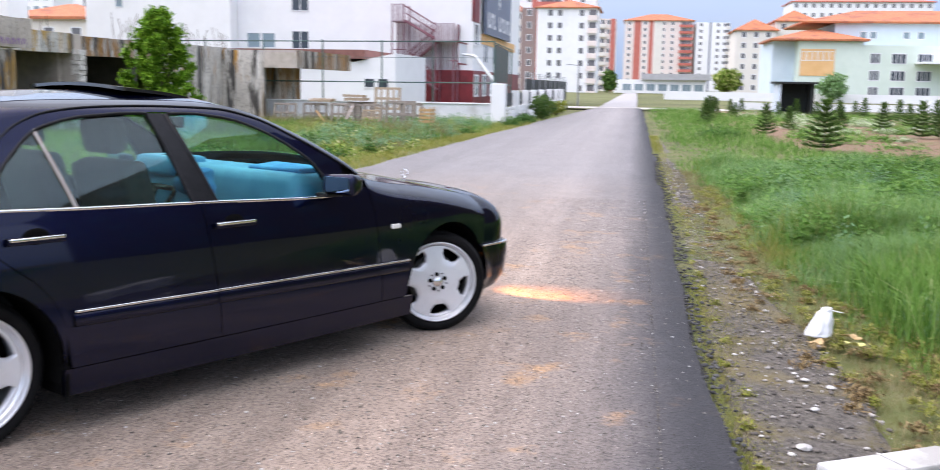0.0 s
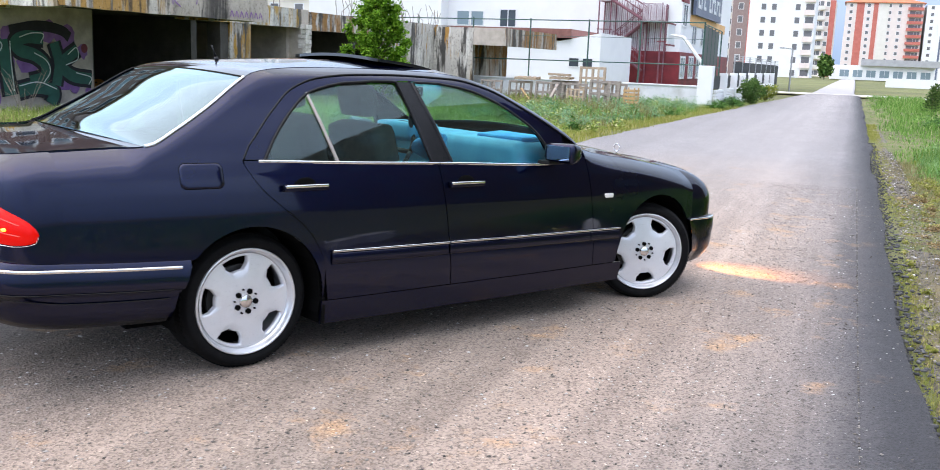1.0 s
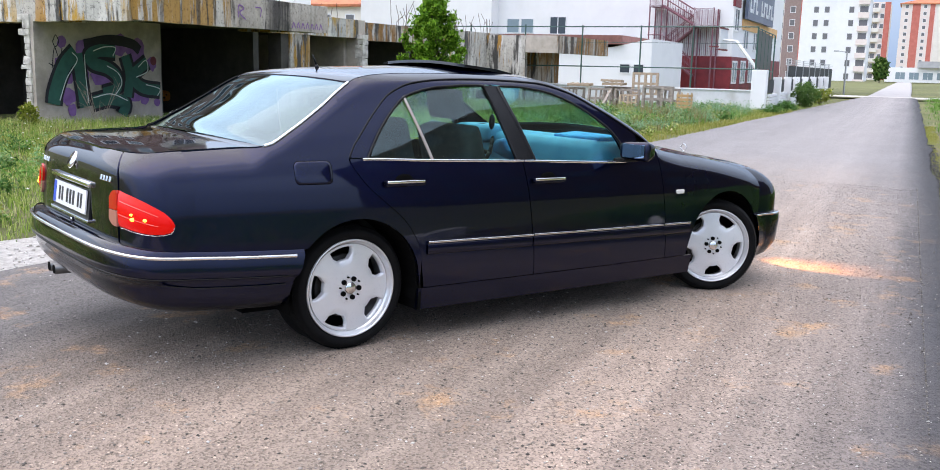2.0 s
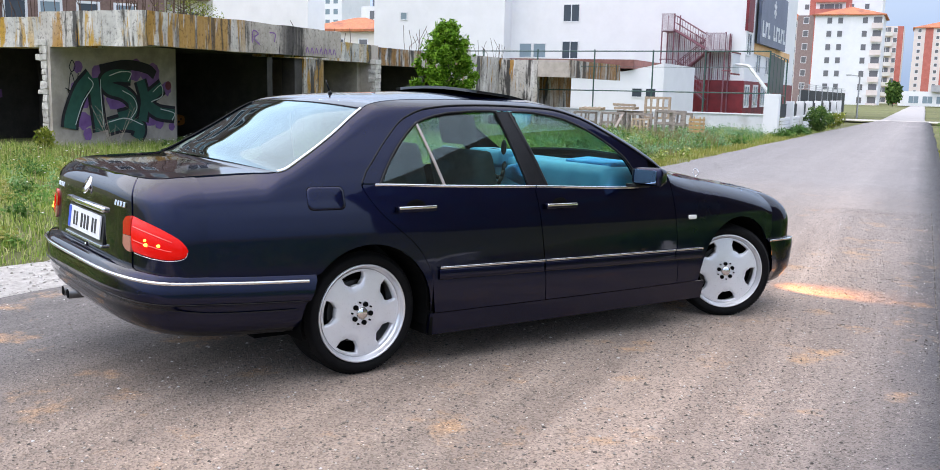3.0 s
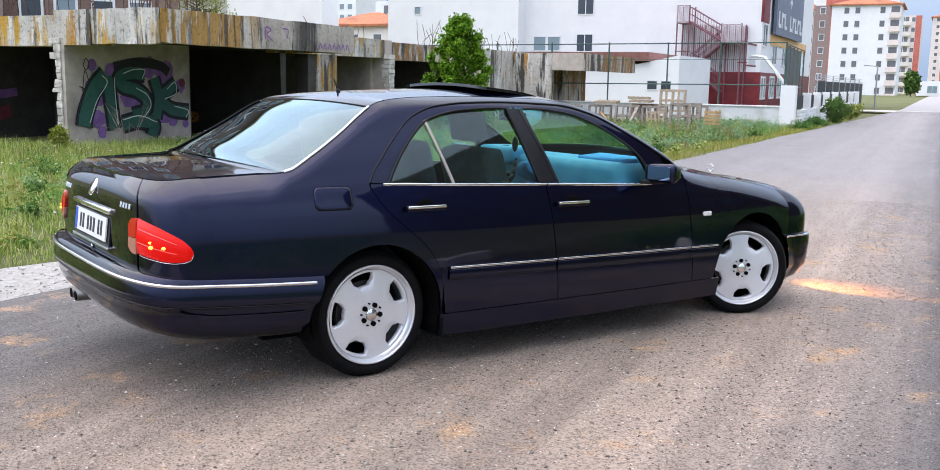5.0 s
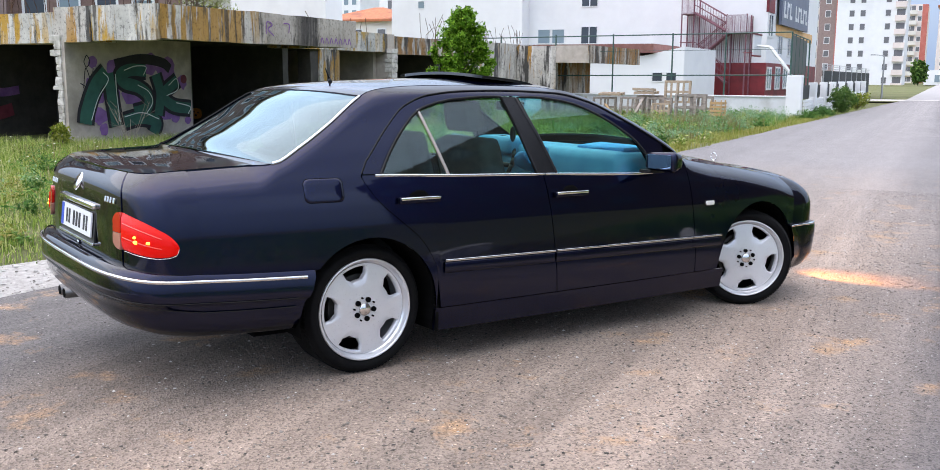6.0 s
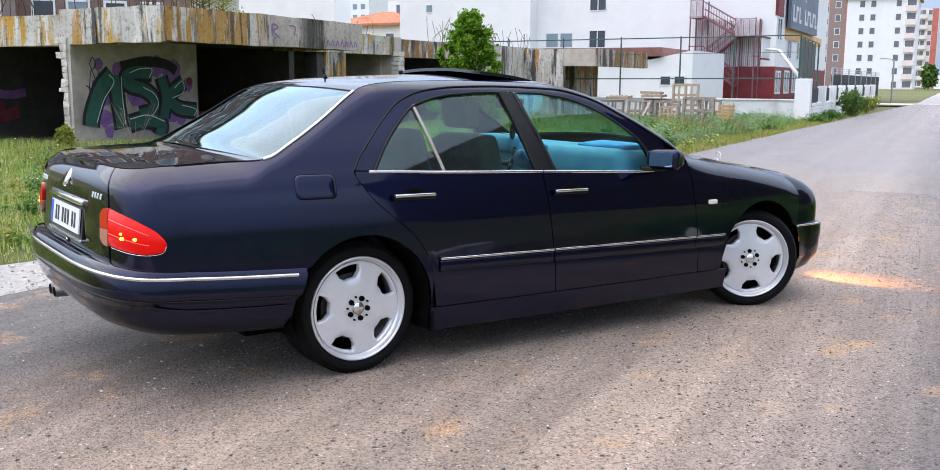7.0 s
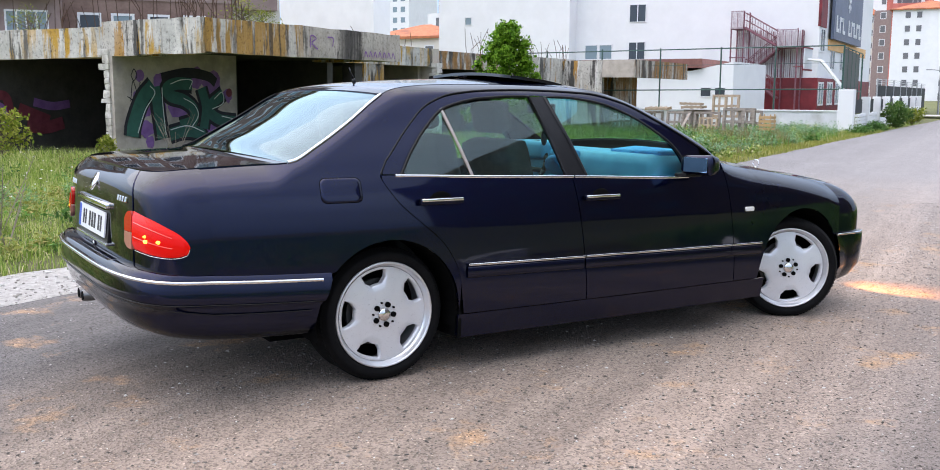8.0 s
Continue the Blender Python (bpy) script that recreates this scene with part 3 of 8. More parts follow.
def hip_roof(parent, x0, x1, y0, y1, z, rise, over, mat, name="roof"):
    bm = bmesh.new()
    a = [bm.verts.new(p) for p in ((x0 - over, y0 - over, z), (x1 + over, y0 - over, z), (x1 + over, y1 + over, z), (x0 - over, y1 + over, z))]
    lo = [bm.verts.new((v.co.x, v.co.y, z - 0.25)) for v in a]
    w, d = x1 - x0, y1 - y0
    if w > d:
        r = [bm.verts.new((x0 + d / 2, (y0 + y1) / 2, z + rise)), bm.verts.new((x1 - d / 2, (y0 + y1) / 2, z + rise))]
        fs = [(a[0], a[1], r[1], r[0]), (a[1], a[2], r[1]), (a[2], a[3], r[0], r[1]), (a[3], a[0], r[0])]
    else:
        r = [bm.verts.new(((x0 + x1) / 2, y0 + w / 2, z + rise)), bm.verts.new(((x0 + x1) / 2, y1 - w / 2, z + rise))]
        fs = [(a[0], a[1], r[0]), (a[1], a[2], r[1], r[0]), (a[2], a[3], r[1]), (a[3], a[0], r[0], r[1])]
    for f in fs:
        bm.faces.new(f)
    for i in range(4):
        bm.faces.new((a[i], lo[i], lo[(i + 1) % 4], a[(i + 1) % 4]))
    bm.faces.new(lo)
    bmesh.ops.recalc_face_normals(bm, faces=bm.faces[:])
    return part(name, bm, mat, parent)


# white college with its outside stair (local x = n to the right seen from the lane, so built in s, n directly)
col = thing("college_building", ROAD, "large white rendered college with dark red ground floor", "building")
part("wall", boxb(62, 88, 11.5, 17.0, 2.3, 11.5), M_WHITE, col)
part("wall", boxb(62.3, 88, 17.0, 28.5, 0, 12.5), M_WHITE, col)
part("wall", boxb(61.0, 88, 28.5, 39.4, 0, 9.4), M_WHITE, col)
part("plinth", boxb(61.9, 87.9, 11.45, 17.0, 0, 2.33), M_DARKRED, col, "dark red clad ground floor")
part("corner_panel", boxb(61.95, 64.2, 11.42, 11.6, 5.6, 9.6), M_DARKRED, col, "dark red upper panel")
part("parapet", boxb(60.85, 88, 28.3, 39.5, 9.4, 9.65), M_FRAME, col)
for (n, z) in ((23.85, 6.3), (23.85, 3.7)):
    add_window(col, 62.3, n, z, 1.15, 1.15, -90, 1)
for n in (26.2, 27.3):
    add_window(col, 62.3, n, 3.75, 0.9, 0.95, -90, 0, M_WINDOW_B)
for n in (36.8, ):
    add_window(col, 61.0, n, 6.4, 0.5, 0.5, -90, 0, M_WINDOW_B)
for s, z, w, h in ((63.2, 4.1, 1.6, 1.35), (63.2, 0.65, 1.7, 1.3), (66.8, 0.65, 1.9, 1.35), (70.3, 0.65, 1.9, 1.35), (67.5, 3.0, 1.8, 1.2), (72, 3.0, 1.8, 1.2), (76.5, 3.0, 1.8, 1.2)):
    add_window(col, s, 11.45 if z < 2 else 11.5, z, w, h, 0, 1, M_WINDOW_B if z < 2 else M_WINDOW, fr=0.12)
part("apricot_band", boxb(65.5, 84, 11.4, 11.6, 4.25, 4.95), M_ORANGEP, col)
# sign board standing out along the lane side: board with a plain emblem and bars for its lettering
sign = thing("sign_board", ROAD, "tall slate-blue sign board with white lettering on the college wall", "sign")
part("board", boxb(65.2, 78.5, 11.1, 11.3, 4.95, 8.9), M_SIGN, sign)
M_SIGNWHITE = plain("white_lettering", (0.72, 0.73, 0.75), 0.5)
rnd = random.Random(3)
for k in range(9):
    s0 = 66.0 + k * 1.35
    if k == 3:
        continue
    bm = boxb(s0, s0 + 0.28, 11.06, 11.1, 5.45, 6.55)
    box(bm, s0 + 0.28, s0 + 0.95, 11.06, 11.1, 5.45 + 0.8 * (k % 2), 5.7 + 0.8 * (k % 2))
    part("letter_bar", bm, M_SIGNWHITE, sign)
bm = bmesh.new()
for k in range(6):
    a = k * math.pi / 3
    box(bm, -0.09, 0.09, -0.02, 0.02, 0.15, 0.62)
    bmesh.ops.rotate(bm, verts=bm.verts[-8:], cent=(0, 0, 0), matrix=Matrix.Rotation(a, 3, "Y"))
part("emblem", bm, M_SIGNWHITE, sign, m=pose(71.5, 11.08, 7.7))

whb = thing("white_building", ROAD, "tall blank white rendered building behind the shell", "building")
part("wall", boxb(64, 66.5, 47.6, 57.6, 0, 13.0), M_WHITE, whb)
part("parapet", boxb(63.8, 66.7, 47.4, 57.8, 13.0, 13.3), M_FRAME, whb)

# outside escape stair in front of the college
st = thing("escape_stair", ROAD, "maroon steel outside stair behind upright bars", "staircase")
M_PALEBAR = surf("pale_mauve_steel", (0.42, 0.36, 0.38), (0.56, 0.50, 0.52), 5, 0.5, 0.1, 60)
for n in (12.5, 13.75, 15.9, 16.7):
    for s in (60.2, 61.8):
        part("post", rod(bmesh.new(), (s, n, 0), (s, n, 6.6 if n > 15 else 5.4), 0.05), M_STAIR, st)
for n0, n1, z in ((15.9, 16.75, 5.55), (12.45, 13.75, 4.3), (15.7, 16.75, 2.6)):
    part("landing", boxb(60.1, 61.9, n0, n1, z - 0.1, z), M_STAIR, st)
    part("handrail", rod(bmesh.new(), (60.1, n0, z + 1.02), (60.1, n1, z + 1.02), 0.03), M_STAIR, st)
for n0, n1, z in ((15.9, 16.75, 5.55), (12.45, 13.75, 4.3)):
    for k in range(int((n1 - n0) / 0.075)):
        n = n0 + 0.03 + k * 0.075
        part("screen_bar", boxb(60.04, 60.07, n, n + 0.045, z - 0.1, z + 1.05), M_PALEBAR, st, "pale upright screen bar")
for k in range(34):
    n = 12.4 + k * 0.13
    part("screen_bar", boxb(61.9, 61.94, n, n + 0.05, 2.35, 5.35 if n < 13.8 else 5.5 - (15.9 - n) * 0.1), M_PALEBAR if k % 3 else M_STAIR, st, "upright screen bar")
for (na, za, nb, zb, s) in ((15.9, 5.55, 13.75, 4.3, 60.2), (13.75, 4.3, 15.75, 2.6, 61.2), (15.7, 2.6, 13.7, 1.0, 60.2)):
    for ds_ in (0, 0.6):
        part("stringer", rod(bmesh.new(), (s + ds_, na, za), (s + ds_, nb, zb), 0.07), M_STAIR, st)
        part("handrail", rod(bmesh.new(), (s + ds_, na, za + 0.95), (s + ds_, nb, zb + 0.95), 0.028), M_STAIR, st)
        part("handrail", rod(bmesh.new(), (s + ds_, na, za + 0.5), (s + ds_, nb, zb + 0.5), 0.018), M_STAIR, st)
    for k in range(9):
        u = (k + 0.5) / 9
        part("tread", boxb(s, s + 0.6, na + (nb - na) * u - 0.12, na + (nb - na) * u + 0.12, za + (zb - za) * u, za + (zb - za) * u + 0.03), M_STAIR, st)
    for k in range(13):
        u = k / 12
        p = Vector((s, na + (nb - na) * u, za + (zb - za) * u))
        part("baluster", rod(bmesh.new(), p, p + Vector((0, 0, 0.95)), 0.016, 4), M_STAIR, st)

# low annex with a red sheet roof, white gable and two small windows
ann = thing("annex", ROAD, "low white annex with a red-brown lean-to roof", "building")
bm = bmesh.new()
pro = [(13.9, 0), (24.0, 0), (24.0, 3.0), (16.3, 2.55), (13.9, 3.05)]
vs0 = [bm.verts.new((50.0, n, z)) for n, z in pro]
vs1 = [bm.verts.new((58.0, n, z)) for n, z in pro]
bm.faces.new(vs0)
bm.faces.new(vs1[::-1])
for i in range(5):
    bm.faces.new((vs0[i], vs1[i], vs1[(i + 1) % 5], vs0[(i + 1) % 5]))
bmesh.ops.recalc_face_normals(bm, faces=bm.faces[:])
part("wall", bm, M_WHITE, ann)
part("roof", boxb(49.7, 58.2, 15.6, 24.2, 2.72, 3.22), M_OLDROOF, ann, "faded red-brown roof")
for n in (14.6, 15.4):
    add_window(ann, 50.0, n, 1.15, 0.55, 0.45, -90, 0)

# ---- compound wall with white pillars and fences ----
wl = thing("compound_wall", ROAD, "low white block wall with tall white pillars along the lane", "wall", kind="structure")
part("wall_run", boxb(32.5, 32.7, 5.75, 22, -0.1, 0.68), surf("white_block_wall", (0.60, 0.62, 0.63), (0.74, 0.75, 0.76), 2, 0.85, 0.5, 8, c3=(0.5, 0.5, 0.48), stain=0.8), wl)
part("coping", boxb(32.45, 32.75, 5.75, 22, 0.68, 0.72), M_WHITE, wl)
part("pillar", boxb(32.35, 32.85, 5.25, 5.78, -0.1, 1.46, 0.02), M_WHITE, wl)
for k, s in enumerate((35.2, 38.6, 42.0, 46.0, 50.4, 55.0, 59.0)):
    part("pillar", boxb(s - 0.14, s + 0.14, 5.05, 5.35, -0.1, 1.2, 0.015), M_WHITE, wl)
prev = 32.85
for s in (35.2, 38.6, 42.0, 46.0, 50.4, 55.0, 59.0):
    for k in range(5):
        part("rail_board", boxb(prev, s - 0.14, 5.14, 5.24, -0.02 + k * 0.125, 0.08 + k * 0.125, 0.005), M_WHITE, wl)
    part("mesh_panel", boxb(prev + 0.08, s - 0.2, 5.3, 5.33, 0.6, 1.1), M_BLACKNET, wl, "black mesh panel")
    prev = s + 0.14

# wire fence with green posts
fen = thing("wire_fence", ROAD, "tall green-posted wire fence on the block wall", "fence")
for n in (5.7, 8.05, 10.05, 12.4, 14.8, 17.2, 19.6, 22):
    part("post", rod(bmesh.new(), (32.6, n, 0.7), (32.6, n, 3.02), 0.03), M_GREENMETAL, fen)
for z in (3.0, 1.47, 2.4):
    part("rail", rod(bmesh.new(), (32.6, 5.7, z), (32.6, 22, z - 0.1), 0.022 if z != 2.4 else 0.008), M_GREENMETAL, fen)
for s in (37.5, ):
    part("post", rod(bmesh.new(), (s, 5.7, 0.6), (s, 5.7, 2.85), 0.03), M_GREENMETAL, fen)
for k in range(5):
    s = 32.6 + k * 0.98
    part("post", rod(bmesh.new(), (s, 5.7, 0.7), (s, 5.7, 3.0 - 0.03 * k), 0.02), M_GREENMETAL, fen)
    part("net", boxb(s + 0.03, s + 0.95, 5.69, 5.71, 1.5, 2.9 - 0.03 * k), M_GREENGLASS, fen, "green translucent netting") if k < 4 else None
for z in (2.95, 1.47):
    part("rail", rod(bmesh.new(), (32.6, 5.7, z), (37.5, 5.7, z - 0.08), 0.022), M_GREENMETAL, fen)
blk = thing("yard_fence", ROAD, "dark screened yard fence with wire on top", "fence")
for k in range(8):
    s = 50 + k * 4
    part("panel", boxb(s, s + 3.9, 6.5, 6.56, 0.2, 1.75), M_BLACKNET, blk)
    part("post", rod(bmesh.new(), (s, 6.5, 0), (s, 6.5, 2.1), 0.04), M_STEEL, blk)
for z in (1.85, 1.97, 2.08):
    part("wire", rod(bmesh.new(), (50, 6.5, z), (82, 6.5, z), 0.012, 4), M_STEEL, blk)

# basketball hoop behind the fence
hoop = thing("basketball_hoop", ROAD, "white basketball backboard on a slanting white arm", "basketball hoop")
part("arm", rod(bmesh.new(), (33.5, 6.6, 2.5), (33.2, 5.75, 1.5), 0.07, 4), M_WHITE, hoop)
part("arm", rod(bmesh.new(), (33.6, 7.1, 2.55), (33.5, 6.6, 2.5), 0.05, 4), M_WHITE, hoop)
part("post", rod(bmesh.new(), (33.2, 5.78, 0.0), (33.2, 5.75, 1.52), 0.05, 6), M_WHITE, hoop)
part("backboard", boxb(33.0, 34.6, 7.12, 7.15, 2.15, 3.0, 0.005), M_FRAME, hoop, "white backboard")
for z in (2.15, 2.95):
    part("board_edge", boxb(32.98, 34.62, 7.10, 7.17, z, z + 0.06), M_DARKRED, hoop, "dark red edge")
bm = bmesh.new()
for k in range(14):
    a, b = 2 * math.pi * k / 14, 2 * math.pi * (k + 1) / 14
    rod(bm, (33.8 + 0.23 * math.cos(a), 7.42 + 0.23 * math.sin(a), 2.3), (33.8 + 0.23 * math.cos(b), 7.42 + 0.23 * math.sin(b), 2.3), 0.014, 5)
part("ring", bm, M_DARKRED, hoop, "dark red hoop ring")

# street lamp by the lane
lam = thing("street_lamp", ROAD @ pose(74, 5.0, 0), "slim grey street lamp with a short arm", "street lamp")
part("pole", rod(bmesh.new(), (0, 0, -0.6), (0, 0, 3.0), 0.07, 8, 0.05), M_STEEL, lam)
part("arm", rod(bmesh.new(), (0, 0, 3.0), (0, 0.7, 3.08), 0.03), M_STEEL, lam)
part("head", boxb(-0.08, 0.08, 0.6, 0.95, 3.02, 3.12, 0.02), M_STEEL, lam)


# ---- blocks of flats farther off ----
def flats(name, s, n0, n1, depth, base, top, wall, label, storeys, cols, stripes=(), balcony=None, roof=None, side=None, win=(1.0, 1.3), hiproof=2.2, glass=None):
    """A tower: front face towards the lane's start (s constant), n0 < n1. Storeys of windows, stripes and balconies."""
    ob = thing(name, ROAD @ pose(s, 0, base), label, "apartment building")
    h = top - base
    part("wall", boxb(0, depth, n0, n1, 0, h), wall, ob)
    if side:
        part("side_wall", boxb(-0.02, depth, n0 - 0.04, n0 + 0.2, 0, h), side, ob)
    for a, b, mt in stripes:
        part("stripe", boxb(-0.05, 0.3, n0 + (n1 - n0) * a, n0 + (n1 - n0) * b, 0, h), mt, ob)
    sh = h / storeys
    for r in range(storeys):
        for c in cols:
            add_window(ob, 0, n0 + (n1 - n0) * c, sh * (r + 0.4), win[0], win[1] * min(1, sh / 2.9), -90, 0, glass or M_WINDOW_FAR, fr=0.12)
        if balcony:
            a, b, mt = balcony
            part("balcony", boxb(-1.0, 0, n0 + (n1 - n0) * a, n0 + (n1 - n0) * b, sh * (r + 0.02), sh * (r + 0.42), 0.0), mt, ob)
            part("balcony_door", boxb(-0.04, 0.1, n0 + (n1 - n0) * (a + (b - a) * .12), n0 + (n1 - n0) * (b - (b - a) * .12), sh * (r + 0.42), sh * (r + 0.88)), M_WINDOW_FAR, ob)
    if roof:
        hip_roof(ob, 0, depth, n0, n1, h + 0.25, hiproof, 0.6, roof)
    return ob


flats("apartment_block", 230, 10.2, 24.5, 16, -1, 19.5, M_WHITE, "seven-storey white block of flats with a tiled roof", 7, (0.78, 0.62, 0.26), roof=M_ROOF, balcony=(0.0, 0.16, M_PINK))
flats("apartment_block", 233, 24.8, 28.6, 16, -1, 19.8, M_BROWN2, "tall red-brown bay of flats", 7, (0.5,), side=M_REDRENDER)
flats("apartment_block", 238, 28.6, 33.5, 16, -1, 19.2, M_CREAM, "cream block of flats with small windows", 7, (0.25,), roof=M_ROOF)
flats("apartment_block", 262, 12.0, 36.0, 14, 0, 28.0, M_WHITE, "high white block with red balconies", 10, (0.15, 0.3, 0.45, 0.6, 0.75, 0.9), stripes=((0.3, 0.36, M_REDRENDER), (0.66, 0.72, M_REDRENDER)), balcony=(0.36, 0.66, M_REDRENDER))
flats("apartment_block", 325, 8.2, 15.7, 20, -1, 23.5, M_PINK, "narrow block of flats with a red side", 8, (0.7, 0.3), stripes=((0.0, 0.22, M_REDRENDER),), balcony=(0.4, 1.0, M_CREAM))
flats("apartment_block", 398, 2.5, 6.3, 20, 0, 15, M_WHITE, "far white low-rise block of flats", 5, (0.3, 0.7))
flats("apartment_block", 396, -20.8, 6.2, 20, 0, 27.5, M_PINK, "pale block of flats with red vertical bands", 11, (0.08, 0.30, 0.43, 0.7, 0.93), stripes=((0.58, 0.64, M_REDRENDER), (0.76, 0.86, M_REDRENDER), (0.44, 0.56, M_CREAM)), balcony=(0.0, 0.2, M_REDRENDER), roof=M_ROOF, hiproof=3)
flats("apartment_block", 396, -35.0, -21.8, 20, 0, 27.0, M_WHITE, "white block of flats with blue bands", 11, (0.15, 0.35, 0.85), stripes=((0.55, 0.6, M_SIGN),), balcony=(0.0, 0.12, M_CREAM))
flats("apartment_block", 255, -34, -24.0, 18, 0, 16.0, M_CREAM, "cream block of flats with an orange roof", 6, (0.2, 0.5, 0.8), roof=M_ROOF, hiproof=3)
flats("apartment_block", 258, -44, -34.0, 18, 0, 18.5, M_CREAM, "cream block of flats with an orange roof", 6, (0.2, 0.5, 0.8), roof=M_ROOF, hiproof=3)
flats("apartment_block", 342, -95, -50, 20, 0, 30.5, M_WHITE, "long white high-rise block of flats", 10, tuple((k + 0.5) / 16 for k in range(16)), roof=M_REDRENDER, hiproof=2)
flats("apartment_block", 240, 157, 192, 16, -1, 42, M_WHITE, "white high-rise with red centre band", 14, (0.06, 0.14, 0.22, 0.30, 0.38, 0.46, 0.54, 0.80, 0.88, 0.96), stripes=((0.60, 0.71, M_REDRENDER),), glass=M_WINDOW_B, win=(1.5, 1.5))
flats("apartment_block", 124, 72.5, 79.2, 10, 0, 13.2, M_WHITE, "white block with balconies and a dark blue top", 4, (0.3, 0.7), stripes=(), balcony=(0.05, 0.6, M_CREAM))
part_top = thing("roof_sign", ROAD @ pose(123.8, 73.5, 13.2), "dark blue panel on the roof edge", "panel")
part("panel", boxb(0, 0.3, 0, 3.6, 0, 2.6), M_SIGN, part_top)
flats("house", 88, 54.8, 65.0, 9, 0, 7.2, M_CREAM, "low house with an orange tiled hip roof", 2, (0.2, 0.5, 0.8), roof=M_ROOF, hiproof=1.6)

# flats across the verge, behind the camera: seen mirrored in the car's side
mb = thing("apartment_block", pose(15.2, -12.6, 0, 0, 0, -39), "dark brown flats across the verge mirrored in the car windows", "apartment building")
M_DARKFACADE = surf("dark_brown_render", (0.055, 0.042, 0.036), (0.085, 0.066, 0.056), 1.5, 0.85, 0.2, 20)
for turn, length in ((-52, 16.0), (60, 14.0)):
    wing = part("wing", boxb(0, length, *((-9, 0) if turn > 0 else (0, 9)), 0, 14.9), M_DARKFACADE, mb, m=pose(0, 0, 0, 0, 0, turn))
    for z in (1.2, 4.2, 7.2, 10.2, 13.2):
        for k in range(int(length / 3)):
            y0 = -0.04 if turn < 0 else 0.0
            part("window", boxb(1.0 + k * 3, 2.4 + k * 3, y0, y0 + 0.04, z, z + 1.3), M_WINDOW, wing)

# brown brick flats behind the concrete shell
bf = thing("apartment_block", ROAD @ pose(31, 49.5, 0, 0, 0, -40), "brown brick flats with white windows and glazed balconies", "apartment building")
part("wall", boxb(3.0, 12.4, 0, 12, 0, 18.5), M_BROWN, bf)
part("side_wall", boxb(12.4, 15.4, 1.0, 12, 0, 17.5), M_CREAM, bf, "cream rendered end bay")
for z in (4.2, 7.2, 10.2, 13.2):
    add_window(bf, 13.9, 1.0, z, 1.3, 1.3, 0, 1, M_WINDOW, fr=0.1)
    part("balcony", boxb(12.7, 15.1, 0.1, 1.0, z - 1.0, z - 0.2), M_BROWN2, bf)
part("bay_wall", boxb(-14, 3.0, -1.2, 12, 0, 18.5), M_BROWN2, bf)
part("parapet", boxb(-14.2, 12.6, -1.4, 12.2, 18.5, 18.8), M_CREAM, bf)
for z in (4.4, 7.4, 10.4, 13.4, 16.2):
    for x in (4.4, 6.2, 8.2, 10.2):
        add_window(bf, x, 0, z, 1.0, 1.2, 0, 0, M_WINDOW if x in (4.4, 8.2) else M_WINDOW_B, fr=0.14)
    part("floor_band", boxb(3.0, 12.4, -0.06, 0.0, z - 0.9, z - 0.72), M_BROWN2, bf)
    for x in (-10.5, -6.0, -2.2, 1.2):
        add_window(bf, x, -1.2, z - 0.1, 2.6 if x < -4 else 2.0, 1.3, 0, 3, M_WINDOW_B, name="balcony_window", fr=0.1)
    for x in (-8.25, -0.5):
        bal = part("balcony", boxb(x - 3.2, x + 3.2, -2.2, -1.2, z - 1.0, z - 0.86), M_CREAM, bf)
        part("handrail", boxb(x - 3.2, x + 3.2, -2.2, -2.14, z - 0.06, z), M_FRAME, bal)
        for k in range(22):
            part("baluster", boxb(x - 3.18 + k * 0.302, x - 3.15 + k * 0.302, -2.19, -2.16, z - 0.86, z - 0.06), M_FRAME, bal)

# ---- school on the other side of the lane ----
sch = thing("school_building", ROAD, "mint and pale blue school with orange tiled roofs", "school")
part("wall", boxb(143, 160, -31, -22.2, 0, 8.3), M_MINT, sch)
part("wall", boxb(145.5, 160, -22.2, -19.0, 0, 8.8), M_BLUEW, sch)
part("wall", boxb(143.0, 160, -60, -31, 0, 7.8), M_MINT, sch)
part("upper_wall", boxb(148.0, 165, -60, -28, 7.5, 11.2), M_BLUEW, sch)
hip_roof(sch, 143, 156, -31, -19.0, 8.6, 1.8, 0.8, M_ROOF)
hip_roof(sch, 148, 165, -60, -24, 11.4, 2.2, 0.8, M_ROOF)
part("apricot_panel", boxb(142.9, 143.1, -27.3, -22.6, 3.4, 7.2), M_ORANGEP, sch)
for k in range(6):
    add_window(sch, 142.9, -23.0 - k * 0.78, 5.6, 0.5, 1.2, -90, 0, M_ORANGEP, fr=0.08)
for n in (-32.8, -36.0, -39.5, -43, -47, -51):
    for z in (0.6, 2.9, 5.3):
        add_window(sch, 143.0, n, z, 1.8 if n < -35 else 1.2, 1.3, -90, 2, fr=0.1)
for n in (-32, -33.4, -38, -40, -45):
    add_window(sch, 148.0, n, 9.0, 0.8, 0.9, -90, 0, M_WINDOW_B, fr=0.1)
part("porch_roof", boxb(139, 143, -46, -38.2, 5.2, 5.5), M_FRAME, sch)
wls = thing("school_wall", ROAD, "long low white boundary wall", "wall", kind="structure")
part("wall_run", boxb(70, 70.3, -60, -6.5, -0.1, 0.42), M_WHITE, wls)
part("wall_run", boxb(120, 120.3, -60, -3, -0.1, 0.95), M_WHITE, wls)
for k in range(12):
    part("pillar", boxb(69.9, 70.4, -7 - k * 4.5, -6.6 - k * 4.5, -0.1, 0.75), M_WHITE, wls)
kio = thing("transformer_kiosk", ROAD @ pose(55.7, -9.8, 0), "dark kiosk with a pale blue side wall", "kiosk")
